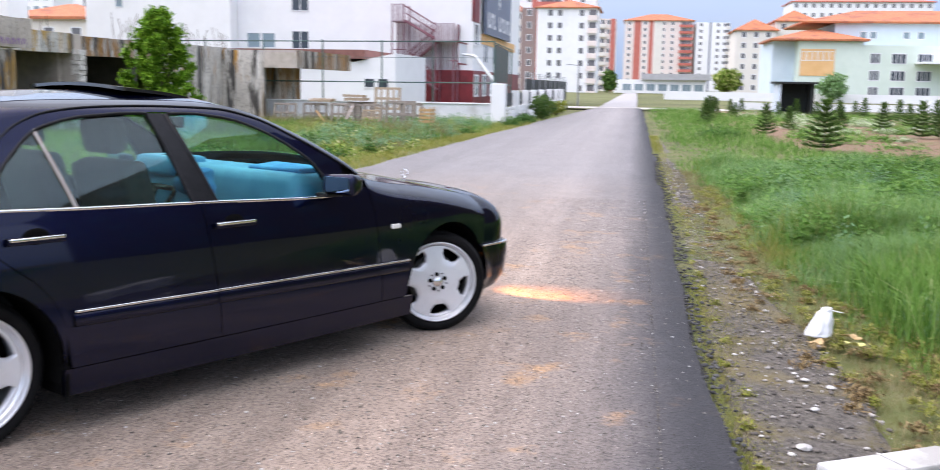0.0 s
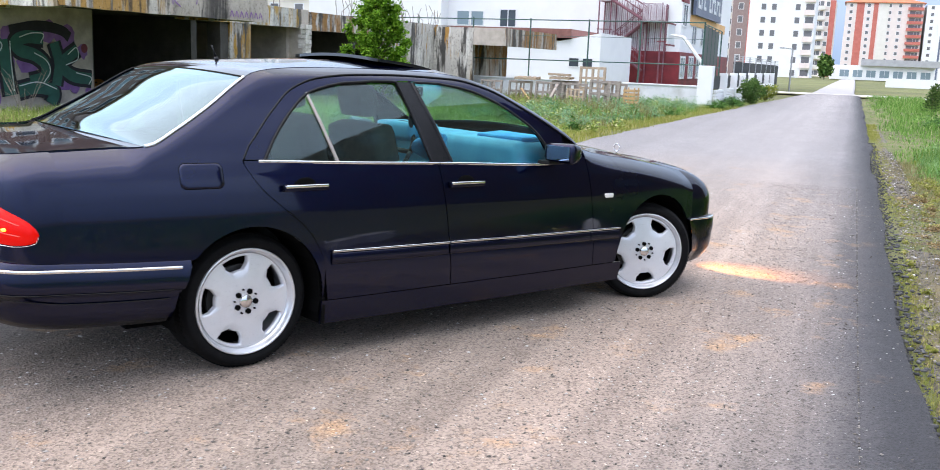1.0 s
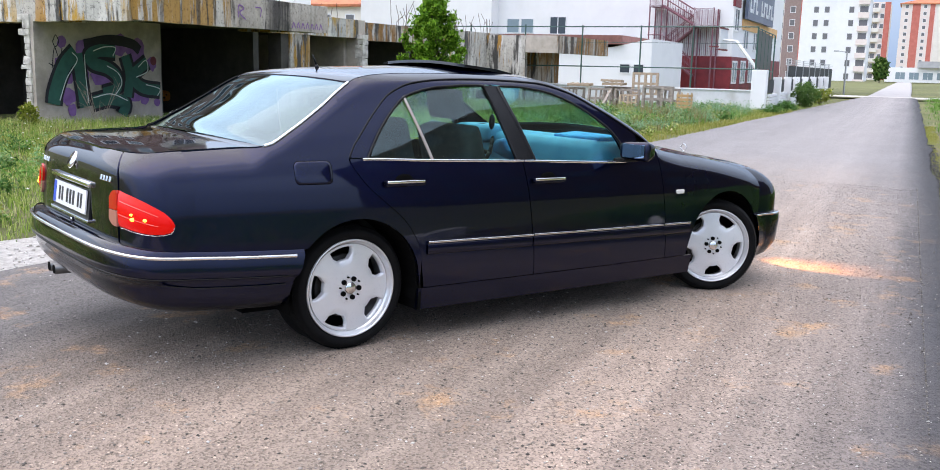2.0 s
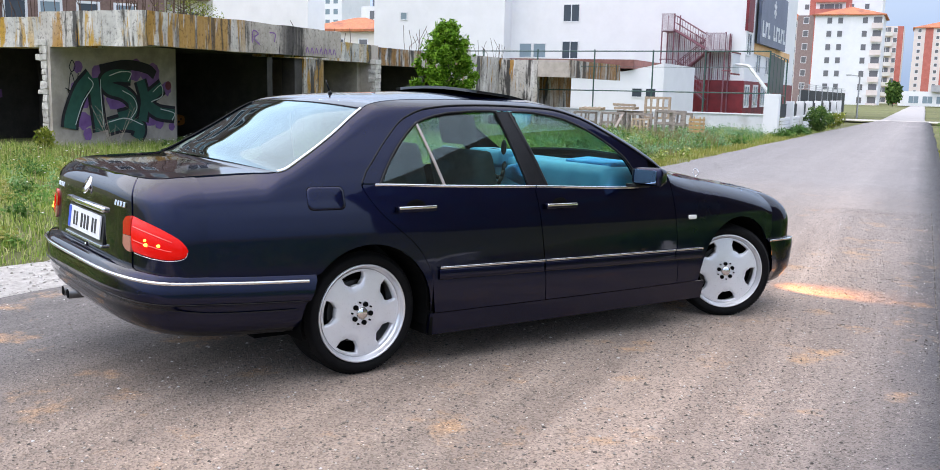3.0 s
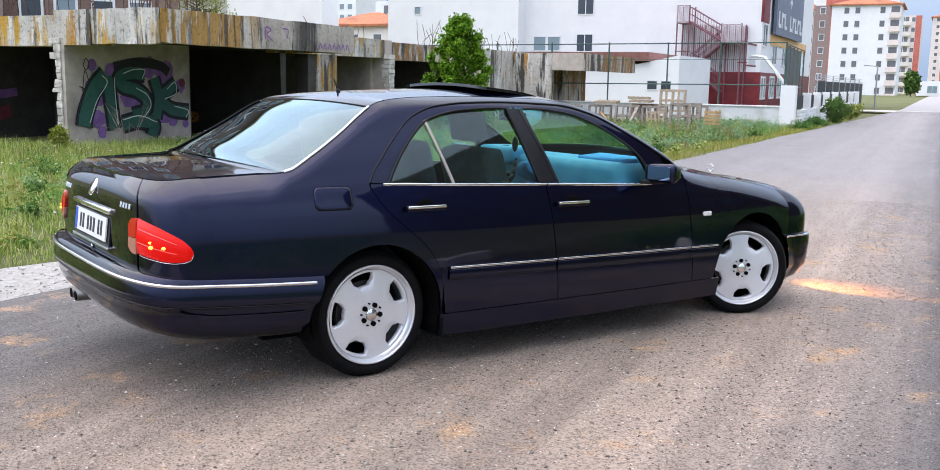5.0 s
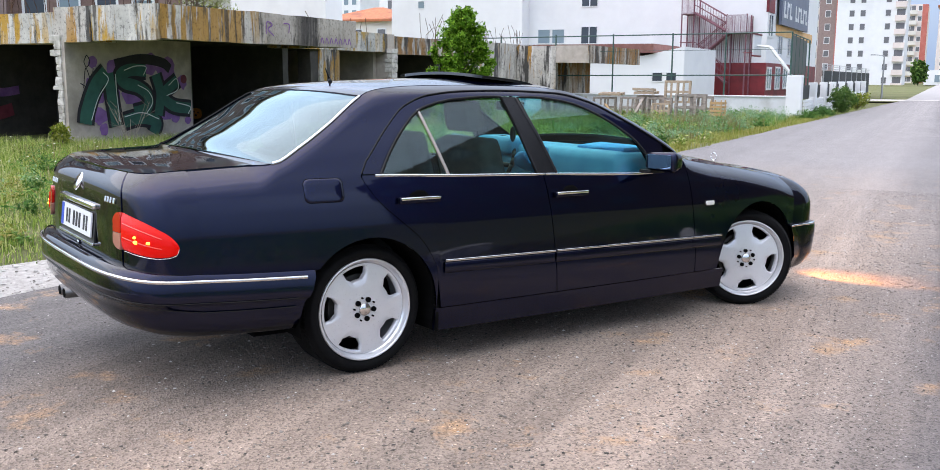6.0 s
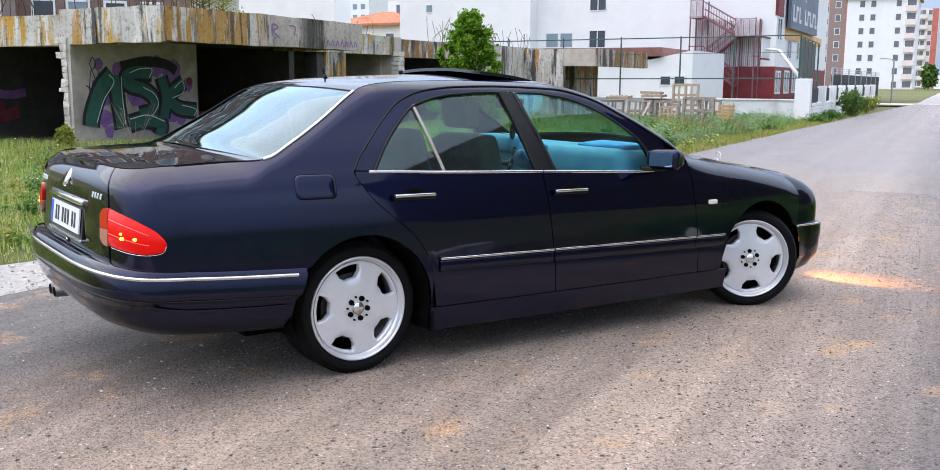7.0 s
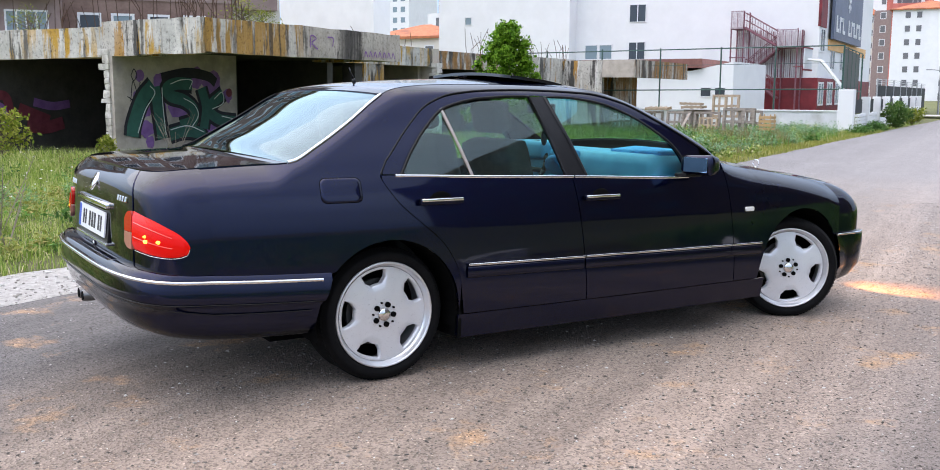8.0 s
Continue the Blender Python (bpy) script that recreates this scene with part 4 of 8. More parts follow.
part("roof", boxb(-0.2, 2.2, -0.2, 2.2, 1.75, 1.87), M_BLACKNET, kio)
part("back", boxb(1.5, 2.0, 0, 1.9, 0, 1.75), M_BLACKNET, kio)
part("side", boxb(0, 2, 1.85, 2.02, 0, 1.75), M_BLUEW, kio)
part("side", boxb(0, 2, -0.02, 0.15, 0, 1.75), M_BLACKNET, kio)
low = thing("low_pavilion", ROAD @ pose(216, -14.5, 0), "long low white pavilion with a flat roof", "building")
part("wall", boxb(0, 12, 0, 20, 0, 3.0), M_WHITE, low)
part("roof", boxb(-1, 13, -1, 14, 3.0, 4.3), surf("grey_roof_edge", (0.35, 0.35, 0.36), (0.45, 0.45, 0.46), 1, 0.7, 0.1, 20), low)
for k in range(7):
    add_window(low, 0, 1.5 + k * 2.6, 0.6, 1.8, 1.4, -90, 1, M_WINDOW_B)

# ---- the parked saloon: x forward from the rear axle, y to its left, z up ----
def paint_mat():
    m, nt, b = nodes_of("navy_metallic_paint")
    co = coords(nt)
    fl = noise_tex(nt, co, 900, 2, 0.5)
    col = ramp(nt, fl, [(0.35, (0.0018, 0.0036, 0.019)), (0.65, (0.0046, 0.0092, 0.044))])
    dusty = ramp(nt, noise_tex(nt, co, 3.0, 7, 0.65), [(0.5, grey(0)), (0.85, grey(0.02))])
    col = mixc(nt, dusty, col, (0.05, 0.045, 0.05))
    link(nt, col, b.inputs["Base Color"])
    b.inputs["Metallic"].default_value = 0.92
    link(nt, ramp(nt, noise_tex(nt, co, 2.2, 6, 0.6), [(0.3, grey(0.26)), (0.7, grey(0.34))]), b.inputs["Roughness"])
    b.inputs["Coat Weight"].default_value = 1.0
    b.inputs["Coat IOR"].default_value = 1.40
    b.inputs["Specular IOR Level"].default_value = 0.0
    b.inputs["Specular Tint"].default_value = (0.09, 0.11, 0.17, 1)
    link(nt, ramp(nt, noise_tex(nt, co, 5, 6, 0.6), [(0.35, grey(0.025)), (0.75, grey(0.06))]), b.inputs["Coat Roughness"])
    add_bump(nt, b, noise_tex(nt, co, 7, 3, 0.5), 0.015, 0.01)
    return m


M_PAINT = paint_mat()
M_DULLTRIM = surf("dull_bronzed_trim", (0.42, 0.36, 0.31), (0.52, 0.46, 0.40), 20, 0.35, 0.05, 200, metal=0.9)
M_TRIM = surf("black_trim", (0.006, 0.006, 0.007), (0.011, 0.011, 0.012), 20, 0.34, 0.1, 200)
M_UNDER = plain("underbody_black", (0.004, 0.004, 0.004), 0.95)
M_CHROME = plain("chrome", (0.78, 0.77, 0.76), 0.13, 1.0)
M_TYRE = surf("tyre_rubber", (0.004, 0.004, 0.0045), (0.009, 0.0088, 0.0085), 12, 0.8, 0.35, 160)
for m_, spec in ((M_TYRE, 0.12), (M_UNDER, 0.05), (M_TRIM, 0.3)):
    m_.node_tree.nodes["Principled BSDF"].inputs["Specular IOR Level"].default_value = spec
M_RIM = surf("silver_wheel_paint", (0.68, 0.69, 0.70), (0.76, 0.77, 0.78), 6, 0.34, 0.03, 200, metal=0.35, coat=0.4)
M_RIMLIP = plain("polished_rim_lip", (0.74, 0.75, 0.76), 0.22, 0.55)
M_PIPE = plain("sooty_steel", (0.16, 0.155, 0.15), 0.3, 0.9)
M_DISC = plain("brake_steel", (0.10, 0.095, 0.09), 0.5, 0.8)
# pale film and tinted gloss stand in for haze and a bluer mirrored sky
M_GLASS = clear("green_tinted_glass", (0.60, 0.92, 0.84), (0.84, 1.0, 0.96), dust_veil=0.006)
M_REARGLASS = clear("dark_tinted_glass", (0.16, 0.23, 0.26), (0.66, 0.84, 0.88))
M_RED = plain("red_lamp_lens", (0.45, 0.004, 0.003), 0.22, 0.0, 0.0, (1.0, 0.012, 0.004), 0.30)
M_RED.node_tree.nodes["Principled BSDF"].inputs["Specular IOR Level"].default_value = 0.2
# inner lens with a weak red glow put into its material
M_REDDIM = plain("red_lamp_lens_faint_glow", (0.42, 0.01, 0.006), 0.12, 0.0, 0.25, (1.0, 0.02, 0.01), 0.06)
M_REDPALE = plain("pale_red_rib", (0.62, 0.06, 0.05), 0.12, 0.0, 0.4, (1.0, 0.05, 0.03), 0.25)
M_CLEARLENS = plain("clear_lamp_lens", (0.42, 0.17, 0.13), 0.15, 0.0, 0.3)
M_BULB = plain("lit_bulb", (1, 0.6, 0.1), 0.3, 0, 0, (1.0, 0.55, 0.05), 3.5)
M_AMBER = plain("amber_lens", (0.8, 0.3, 0.03), 0.1, 0, 0.5, (1.0, 0.38, 0.06), 0.8)
M_INDIC = plain("white_side_lens", (0.72, 0.70, 0.66), 0.12, 0, 0.5)
M_PLATE = plain("white_plate", (0.72, 0.74, 0.76), 0.4)
M_PLATEBLUE = plain("blue_plate_band", (0.01, 0.07, 0.50), 0.4)
M_INK = plain("black_bars", (0.01, 0.01, 0.012), 0.5)
M_SEAT = surf("grey_cloth", (0.015, 0.02, 0.023), (0.035, 0.042, 0.046), 14, 0.9, 0.4, 120)
# blue in the dash colour stands in for sky mirrored at the windscreen
M_DASH = surf("dash_with_mirrored_blue", (0.015, 0.22, 0.42), (0.05, 0.36, 0.58), 5, 0.5, 0.2, 90)
M_CLOTHBLUE = surf("bright_blue_cloth", (0.01, 0.24, 0.60), (0.03, 0.40, 0.75), 9, 0.8, 0.6, 50, dist=0.02)
M_LINER = plain("pale_headliner", (0.42, 0.43, 0.42), 0.9)
M_SUNGLASS = plain("dark_sunroof_glass", (0.008, 0.011, 0.012), 0.04, 0, 1.0)


def curve_fn(*pts):
    """Smooth monotone curve through points."""
    xs, ys = np.array([p[0] for p in pts], float), np.array([p[1] for p in pts], float)
    h, d = np.diff(xs), np.diff(ys) / np.diff(xs)
    m = np.zeros(len(xs))
    m[0], m[-1] = d[0], d[-1]
    for i in range(1, len(xs) - 1):
        m[i] = 0 if d[i - 1] * d[i] <= 0 else 2 * d[i - 1] * d[i] / (d[i - 1] + d[i])

    def f(x):
        x = np.clip(np.asarray(x, float), xs[0], xs[-1])
        i = np.clip(np.searchsorted(xs, x) - 1, 0, len(xs) - 2)
        t = (x - xs[i]) / h[i]
        return ((1 + 2 * t) * (1 - t) ** 2 * ys[i] + t * (1 - t) ** 2 * h[i] * m[i] + t * t * (3 - 2 * t) * ys[i + 1] + t * t * (t - 1) * h[i] * m[i + 1])
    return f


RAX, FAX, HUB = 0.0, 2.78, 0.305
top_edge = curve_fn((-1.07, .945), (-.99, .957), (-.89, .968), (-.64, .984), (-.50, .991), (-.43, 1.003), (-.31, 1.065), (-.14, 1.168), (.03, 1.280), (.11, 1.318),
                    (.22, 1.338), (.4, 1.351), (.8, 1.360), (1.15, 1.358), (1.30, 1.346), (1.465, 1.310), (1.69, 1.22), (1.92, 1.105), (2.07, 1.018), (2.15, .965),
                    (2.37, .923), (2.63, .892), (2.9, .850), (3.02, .830), (3.15, .806))
half_w = curve_fn((-1.07, .80), (-.80, .842), (-.6, .862), (-.3, .876), (0, .887), (.5, .897), (1.5, .902), (2.2, .894), (2.78, .886), (2.9, .882), (3.02, .874), (3.15, .858))
bulge = curve_fn((.10, .945), (.2, .965), (.3, .984), (.45, 1.0), (.55, 1.0), (.7, .994), (.8, .980), (.87, .962), (.92, .944))
rim_r = curve_fn((-1.1, .10), (-.55, .10), (-.42, .03), (0, .03), (.15, .05), (.5, .08), (1.2, .08), (1.35, .04), (2.0, .03), (2.15, .07), (2.4, .11), (2.9, .12), (3.15, .12))
rim_h = curve_fn((-1.1, .10), (-.55, .10), (-.42, .05), (.5, .05), (1.3, .05), (2.0, .04), (2.2, .09), (2.9, .12), (3.15, .13))
belt = curve_fn((-.1, .944), (.03, .942), (.46, .928), (1.03, .914), (1.78, .894), (1.9, .897), (2.12, .93))
cut_low = curve_fn((-.045, .935), (-.024, .897), (.037, .816), (.129, .736), (.241, .642), (.297, .569), (.345, .466), (.362, .336), (.366, .285))
frame_top = curve_fn((-.045, .937), (-.02, .985), (.03, 1.04), (.13, 1.145), (.27, 1.256), (.42, 1.306), (.65, 1.328), (.9, 1.334), (1.25, 1.326), (1.47, 1.283), (1.70, 1.182),
                     (1.93, 1.062), (2.06, .985))
win_rear = curve_fn((.93, .055), (1.02, .115), (1.096, .178), (1.17, .255), (1.235, .345), (1.262, .43), (1.283, .53), (1.296, .65), (1.303, .80))
win_top = curve_fn((.055, .93), (.115, 1.02), (.178, 1.096), (.255, 1.17), (.345, 1.235), (.43, 1.262), (.53, 1.283), (.65, 1.296), (.80, 1.303), (1.0, 1.305), (1.16, 1.298),
                   (1.32, 1.276), (1.42, 1.246), (1.53, 1.201), (1.65, 1.133), (1.75, 1.06), (1.82, .96), (1.84, .90))
win_front = curve_fn((.89, 1.84), (.96, 1.82), (1.06, 1.75), (1.133, 1.65), (1.201, 1.53), (1.246, 1.42), (1.276, 1.32), (1.298, 1.16), (1.303, 1.10))


def side_y(x, z):
    """Half-width of the body side at x, z."""
    x, z = np.asarray(x, float), np.asarray(z, float)
    low = half_w(x) * bulge(np.minimum(z, .92))
    dz = np.maximum(z - .92, 0)
    y = low - .34 * dz - .30 * dz * dz
    zt, h = top_edge(x), rim_h(x)
    return y - rim_r(x) * np.clip((z - (zt - h)) / h, 0, 1) ** 2


def arch(x, c, r):
    return np.where(np.abs(x - c) < r, HUB + np.sqrt(np.maximum(r * r - (x - c) ** 2, 0)), 0.0)


def shear(x, z):
    w = np.maximum(np.clip(1 - np.abs(x - 1.017) / .25, 0, 1), np.clip(1 - np.abs(x - 2.105) / .22, 0, 1))
    return x + .155 * (.913 - z) * w * (z < .93)


def shell_mesh(name, pts, mat, depth=0.014, inward=(0, 1, 0), smooth=True, flip=False):
    """A panel: a grid of points with a turned-in flange along its border."""
    a, b = pts.shape[:2]
    faces = grid_np(pts)
    loop = [(i, 0) for i in range(a)] + [(a - 1, j) for j in range(1, b)] + [(i, b - 1) for i in range(a - 2, -1, -1)] + [(0, j) for j in range(b - 2, 0, -1)]
    idx = np.array([i * b + j for i, j in loop])
    v = pts.reshape(-1, 3)
    v2 = v[idx] + np.array(inward) * depth
    k = len(v)
    n = len(idx)
    ring = np.stack([idx, idx[(np.arange(n) + 1) % n], k + (np.arange(n) + 1) % n, k + np.arange(n)], 1)
    dup = np.concatenate([v, v[idx], v2])
    ring = np.stack([k + np.arange(n), k + (np.arange(n) + 1) % n, k + n + (np.arange(n) + 1) % n, k + n + np.arange(n)], 1)
    faces = np.concatenate([faces, ring[:, ::-1]])
    if flip:
        faces = faces[:, ::-1]
    return mesh_np(name, dup, faces, mat, smooth)


def both(name, pts, mat, parent, label="", depth=0.014, smooth=True):
    """The panel on the right side and its mirror on the left."""
    r = part(name, shell_mesh(name, pts, mat, depth, (0, 1, 0), smooth), None, parent, label)
    q = pts.copy()
    q[..., 1] *= -1
    l = part(name, shell_mesh(name, q, mat, depth, (0, -1, 0), smooth, True), None, parent, label)
    return r, l


def side_patch(x0, x1, lo, hi, nx=40, nz=14, off=0.0, gap=.0025, warp=True, ends=(1, 1)):
    xs = np.linspace(x0 + gap * ends[0], x1 - gap * ends[1], nx)
    out = []
    for x in xs:
        a, b = float(lo(x)) + gap, float(hi(x)) - gap
        zz = np.linspace(a, max(a + .001, b), nz)
        xx = shear(x, zz) if warp else np.full(nz, x)
        out.append(np.stack([xx, -(side_y(xx, zz) + off), zz], 1))
    return np.array(out)


def z_patch(z0, z1, xl, xr, nx=20, nz=16, off=0.0, gap=.002):
    out = []
    for z in np.linspace(z0 + gap, z1 - gap, nz):
        xx = np.linspace(float(xl(z)) + gap, max(float(xr(z)) - gap, float(xl(z)) + gap + .002), nx)
        out.append(np.stack([xx, -(side_y(xx, np.full(nx, z)) + off), np.full(nx, z)], 1))
    return np.array(out)[:, ::-1]


RIM_A, RIM_B = .352, .372
car = thing("car", pose(0, 0, -0.002, 0, 1.07, 0), "parked dark navy saloon car with silver wheels and chrome trim", "car")

bump_top = curve_fn((-1.1, .572), (-.94, .560), (-.7, .547), (-.33, .532))
quarter_lo = lambda x: np.maximum(bump_top(x), arch(x, -.01, RIM_A))
qa = side_patch(-.80, -.045, quarter_lo, top_edge, 60, 26, ends=(0, 0))
rq, lq = both("rear_quarter", qa, M_PAINT, car)
both("arch_lip", side_patch(-.045, .35, lambda x: arch(x, -.01, RIM_A) if arch(x, -.01, RIM_A) > 0 else .285, lambda x: cut_low(x), 40, 10, ends=(0, 1)), M_PAINT, car)
both("roof_rail", side_patch(-.045, 2.07, frame_top, top_edge, 110, 10, ends=(0, 1)), M_PAINT, car)
door_lo = lambda x: cut_low(x) if x < .366 else .285
rd, rdl = both("rear_door", side_patch(-.04, 1.017, door_lo, belt, 70, 22), M_PAINT, car)
fd, fdl = both("front_door", side_patch(1.017, 2.105, lambda x: .285 + 0 * x, belt, 50, 22), M_PAINT, car)
fend_lo = lambda x: max(.285 if x < 2.9 else .50, float(arch(x, FAX, RIM_B)))
both("front_fender", side_patch(2.105, 3.15, fend_lo, top_edge, 90, 22, ends=(1, 0)), M_PAINT, car)
both("window_frame", side_patch(-.03, 1.95, lambda x: float(win_top(x)) if .055 < x < 1.84 else float(belt(x)), frame_top, 100, 5, -.006, warp=False), M_PAINT, car, depth=.02)
b0, b1 = lambda z: .868 + (1.303 - z) * .305, lambda z: .968 + (1.303 - z) * .375
both("pillar_cover", z_patch(.915, 1.303, b0, b1, 6, 8, -.008), M_TRIM, car, "dark gloss door pillar", .02)
both("rear_side_glass", z_patch(.925, 1.301, win_rear, b0, 24, 20, -.014, 0), M_GLASS, rd, depth=.004)[0]
both("front_side_glass", z_patch(.905, 1.301, b1, win_front, 24, 20, -.014, 0), M_GLASS, fd, depth=.004)
for ob in car.children_recursive:
    if ob.name.startswith(("rear_side_glass", "front_side_glass")):
        ob.visible_shadow = False
both("sill", side_patch(.34, 2.46, lambda x: .168, lambda x: .287, 40, 8, .004, warp=False), M_PAINT, car)

# dark inner skin behind the joints
both("inner_skin", side_patch(-.80, 2.9, lambda x: max(float(arch(x, -.01, RIM_A)), float(arch(x, FAX, RIM_B)), .56 if x < -.33 else .20), lambda x: min(float(belt(x)) if -.1 < x < 2.1 else 9, float(top_edge(x)) - .03), 90, 10, -.02, warp=False), M_UNDER, car)
both("inner_skin", side_patch(-.1, 2.05, lambda x: float(win_top(x)) + .01 if .055 < x < 1.84 else float(belt(x)), lambda x: float(top_edge(x)) - .012, 90, 5, -.028, warp=False), M_UNDER, car)


# top surfaces
def top_patch(x0, x1, crown, nu=20, nv=31, bow=(0, 0), gap=.003, edge=1.0, lift=0.0):
    rows = []
    for i, u in enumerate(np.linspace(0, 1, nu)):
        xe = x0 + gap + (x1 - x0 - 2 * gap) * u
        z0 = float(top_edge(xe))
        ye = float(side_y(xe, z0)) * edge
        v = np.linspace(-1, 1, nv)
        k = 1 - v * v
        rows.append(np.stack([xe + (bow[0] + (bow[1] - bow[0]) * u) * k, v * ye, z0 + lift + crown(xe) * k], 1))
    return np.array(rows)


crown = curve_fn((-1.05, .022), (-.5, .022), (-.42, .03), (.05, .020), (.3, .022), (.8, .034), (1.2, .036), (1.4, .042), (2.1, .045), (2.4, .045), (2.9, .045), (3.15, .05))


def top_part(name, pts, mat, label="", depth=.012):
    return part(name, shell_mesh(name, pts, mat, depth, (0, 0, -1), True), None, car, label)


top_part("roof", top_patch(.06, 1.30, crown, 40, 41, (-.02, .06)), M_PAINT)
rg = top_part("rear_window", top_patch(-.44, .06, crown, 24, 31, (-.10, -.02), edge=.985, lift=-.004), M_REARGLASS, "dark tinted rear window", .004)
ws = top_part("windscreen", top_patch(1.30, 2.07, crown, 24, 31, (.06, .13), edge=.985, lift=-.004), M_GLASS, "", .004)
rg.visible_shadow = ws.visible_shadow = False
top_part("scuttle", top_patch(2.07, 2.17, crown, 5, 31, (.13, .12), lift=-.004), M_TRIM)
top_part("bonnet", top_patch(2.17, 3.15, crown, 36, 31, (.12, 0), edge=.99), M_PAINT)

# tail: superellipse plan from the quarter round to the middle
def plan(a, xc, ax, ay, n, sign):
    c, s = np.cos(a), np.sin(a)
    return xc + sign * ax * np.abs(s) ** (2 / n), -ay * np.abs(c) ** (2 / n) * np.sign(c)


ANG = np.concatenate([np.linspace(0, .32, 8)[:-1], np.linspace(.32, 1.25, 16)[:-1], np.linspace(1.25, math.pi / 2, 10)])
FULL = np.concatenate([ANG, (math.pi - ANG[::-1])[1:]])


def tail_ring(v, angs, out=0.0):
    zside = .56 + v * (float(top_edge(-.80)) - .56)
    ay = float(side_y(-.80, zside)) + out
    ax = .275 - .055 * max(0, (v - .78) / .22) ** 2 - .02 * max(0, (v - .3)) + out
    x, y = plan(angs, -.80, ax, ay, 4.2, -1)
    drop = (float(top_edge(-.80)) - .948) * np.sin(np.minimum(angs, math.pi - angs))
    z = .56 + v * (float(top_edge(-.80)) - drop + .018 * np.clip(1 - (y / ay) ** 2, 0, 1) - .56)
    return np.stack([x, y, z], 1)


VT = np.concatenate([np.linspace(0, .75, 10), np.linspace(.8, 1.0, 8)])
SPLIT = next(i for i, a in enumerate(FULL) if -plan(a, 0, 1, .84, 4.2, -1)[1] < .645)
tail = np.array([tail_ring(v, FULL) for v in VT])
NF = len(FULL)
part("rear_corner", shell_mesh("rear_corner", tail[:, :SPLIT + 1], M_PAINT, .012, (.7, .5, 0), flip=False), None, car)
part("rear_corner", shell_mesh("rear_corner", tail[:, NF - SPLIT - 1:], M_PAINT, .012, (.7, -.5, 0), flip=False), None, car)
lidf = tail[:, SPLIT:NF - SPLIT].copy()
lidf[:, 0] = lidf[:, 0] * .6 + lidf[:, 1] * .4
lidf[:, -1] = lidf[:, -1] * .6 + lidf[:, -2] * .4
tin = np.array([tail_ring(v * .97, FULL, -.022) for v in VT])
part("inner_skin", mesh_np("inner_skin", tin.reshape(-1, 3), grid_np(tin), M_UNDER, True), None, car)
lid = part("boot_lid", shell_mesh("boot_lid", lidf + np.array([-.002, 0, 0]), M_PAINT, .012, (1, 0, 0)), None, car)
rows = []
for u in np.linspace(0, 1, 22):
    xe = -1.016 + .016 * 0 + (-.445 + 1.016) * u
    ring1 = tail_ring(1.0, FULL)
    if xe < -.80:
        q = min(1.0, (-.80 - xe) / (-.80 - ring1[:, 0].min()))
        ye = float(side_y(-.80, top_edge(-.80))) * max(.02, (1 - q ** 4.2)) ** (1 / 4.2)
    else:
        ye = float(side_y(xe, top_edge(xe)))
    v = np.linspace(-1, 1, 31)
    zed = float(top_edge(max(xe, -.80))) - (max(0, -.80 - xe) / .22) ** 1.5 * .026
    rows.append(np.stack([xe + (-.10 * u ** 3) * (1 - v * v), v * ye * .984, zed + .018 * (1 - (v * ye / .76) ** 2) + .001], 1))
part("boot_top", shell_mesh("boot_top", np.array(rows), M_PAINT, .010, (0, 0, -1)), None, lid)

# rear bumper
BROWS = [(.578, -.045), (.574, -.012), (.562, .002), (.535, .012), (.48, .018), (.455, .018), (.446, .014), (.442, .004), (.40, .002), (.345, -.002), (.30, -.016), (.268, -.045), (.250, -.10)]
brow = []
for z, o in BROWS:
    zz = min(z, .53)
    xs0 = -.01 - math.sqrt(max(RIM_A ** 2 - (zz - HUB) ** 2, 0))
    xs = np.linspace(min(xs0, -.30), -.80, 12)[:-1]
    ys = -(side_y(xs, np.full(11, min(z, .54))) + o)
    px, py = plan(FULL, -.80, .325 + o, float(side_y(-.80, min(z, .54))) + o, 4.0, -1)
    x = np.concatenate([xs, px, xs[::-1]])
    y = np.concatenate([ys, py, -ys[::-1]])
    w = np.clip((-x - .33) / .7, 0, 1)
    up = bump_top(x) - .548 if z > .42 else (.028 * w ** 1.5 + .035 * np.clip((-x - .8) / .3, 0, 1))
    brow.append(np.stack([x, y, z + up - (.012 if z > .42 else 0)], 1))
brow = np.array(brow)[::-1]
rb = part("rear_bumper", shell_mesh("rear_bumper", brow, M_PAINT, .01, (0, 0, .3)), None, car)


def strip(name, pts, up, out, mat, parent, label="", both_sides=False):
    """A slim moulding swept along points, up tall and out proud (out: vectors per point)."""
    for sgn in ((1, -1) if both_sides else (1,)):
        p = np.array(pts) * np.array([1, sgn, 1])
        d = np.gradient(p, axis=0)
        nrm = np.cross(d, [0, 0, 1.0])
        nrm /= np.linalg.norm(nrm, axis=1)[:, None] + 1e-9
        c = p[:, :2].mean(0)
        if (nrm[:, :2] * (p[:, :2] - np.array([1.2, 0]))).sum() < 0:
            nrm = -nrm
        upv = np.array([0, 0, up / 2])
        ring = np.stack([p - upv, p - upv * .7 + nrm * out, p + upv * .7 + nrm * out, p + upv, p - upv], 1)
        me = mesh_np(name, ring.reshape(-1, 3), grid_np(ring), mat, False)
        bmm = bmesh.new()
        bmm.from_mesh(me)
        bmesh.ops.recalc_face_normals(bmm, faces=bmm.faces[:])
        bmm.to_mesh(me)
        bmm.free()
        part(name, me, None, parent, label)


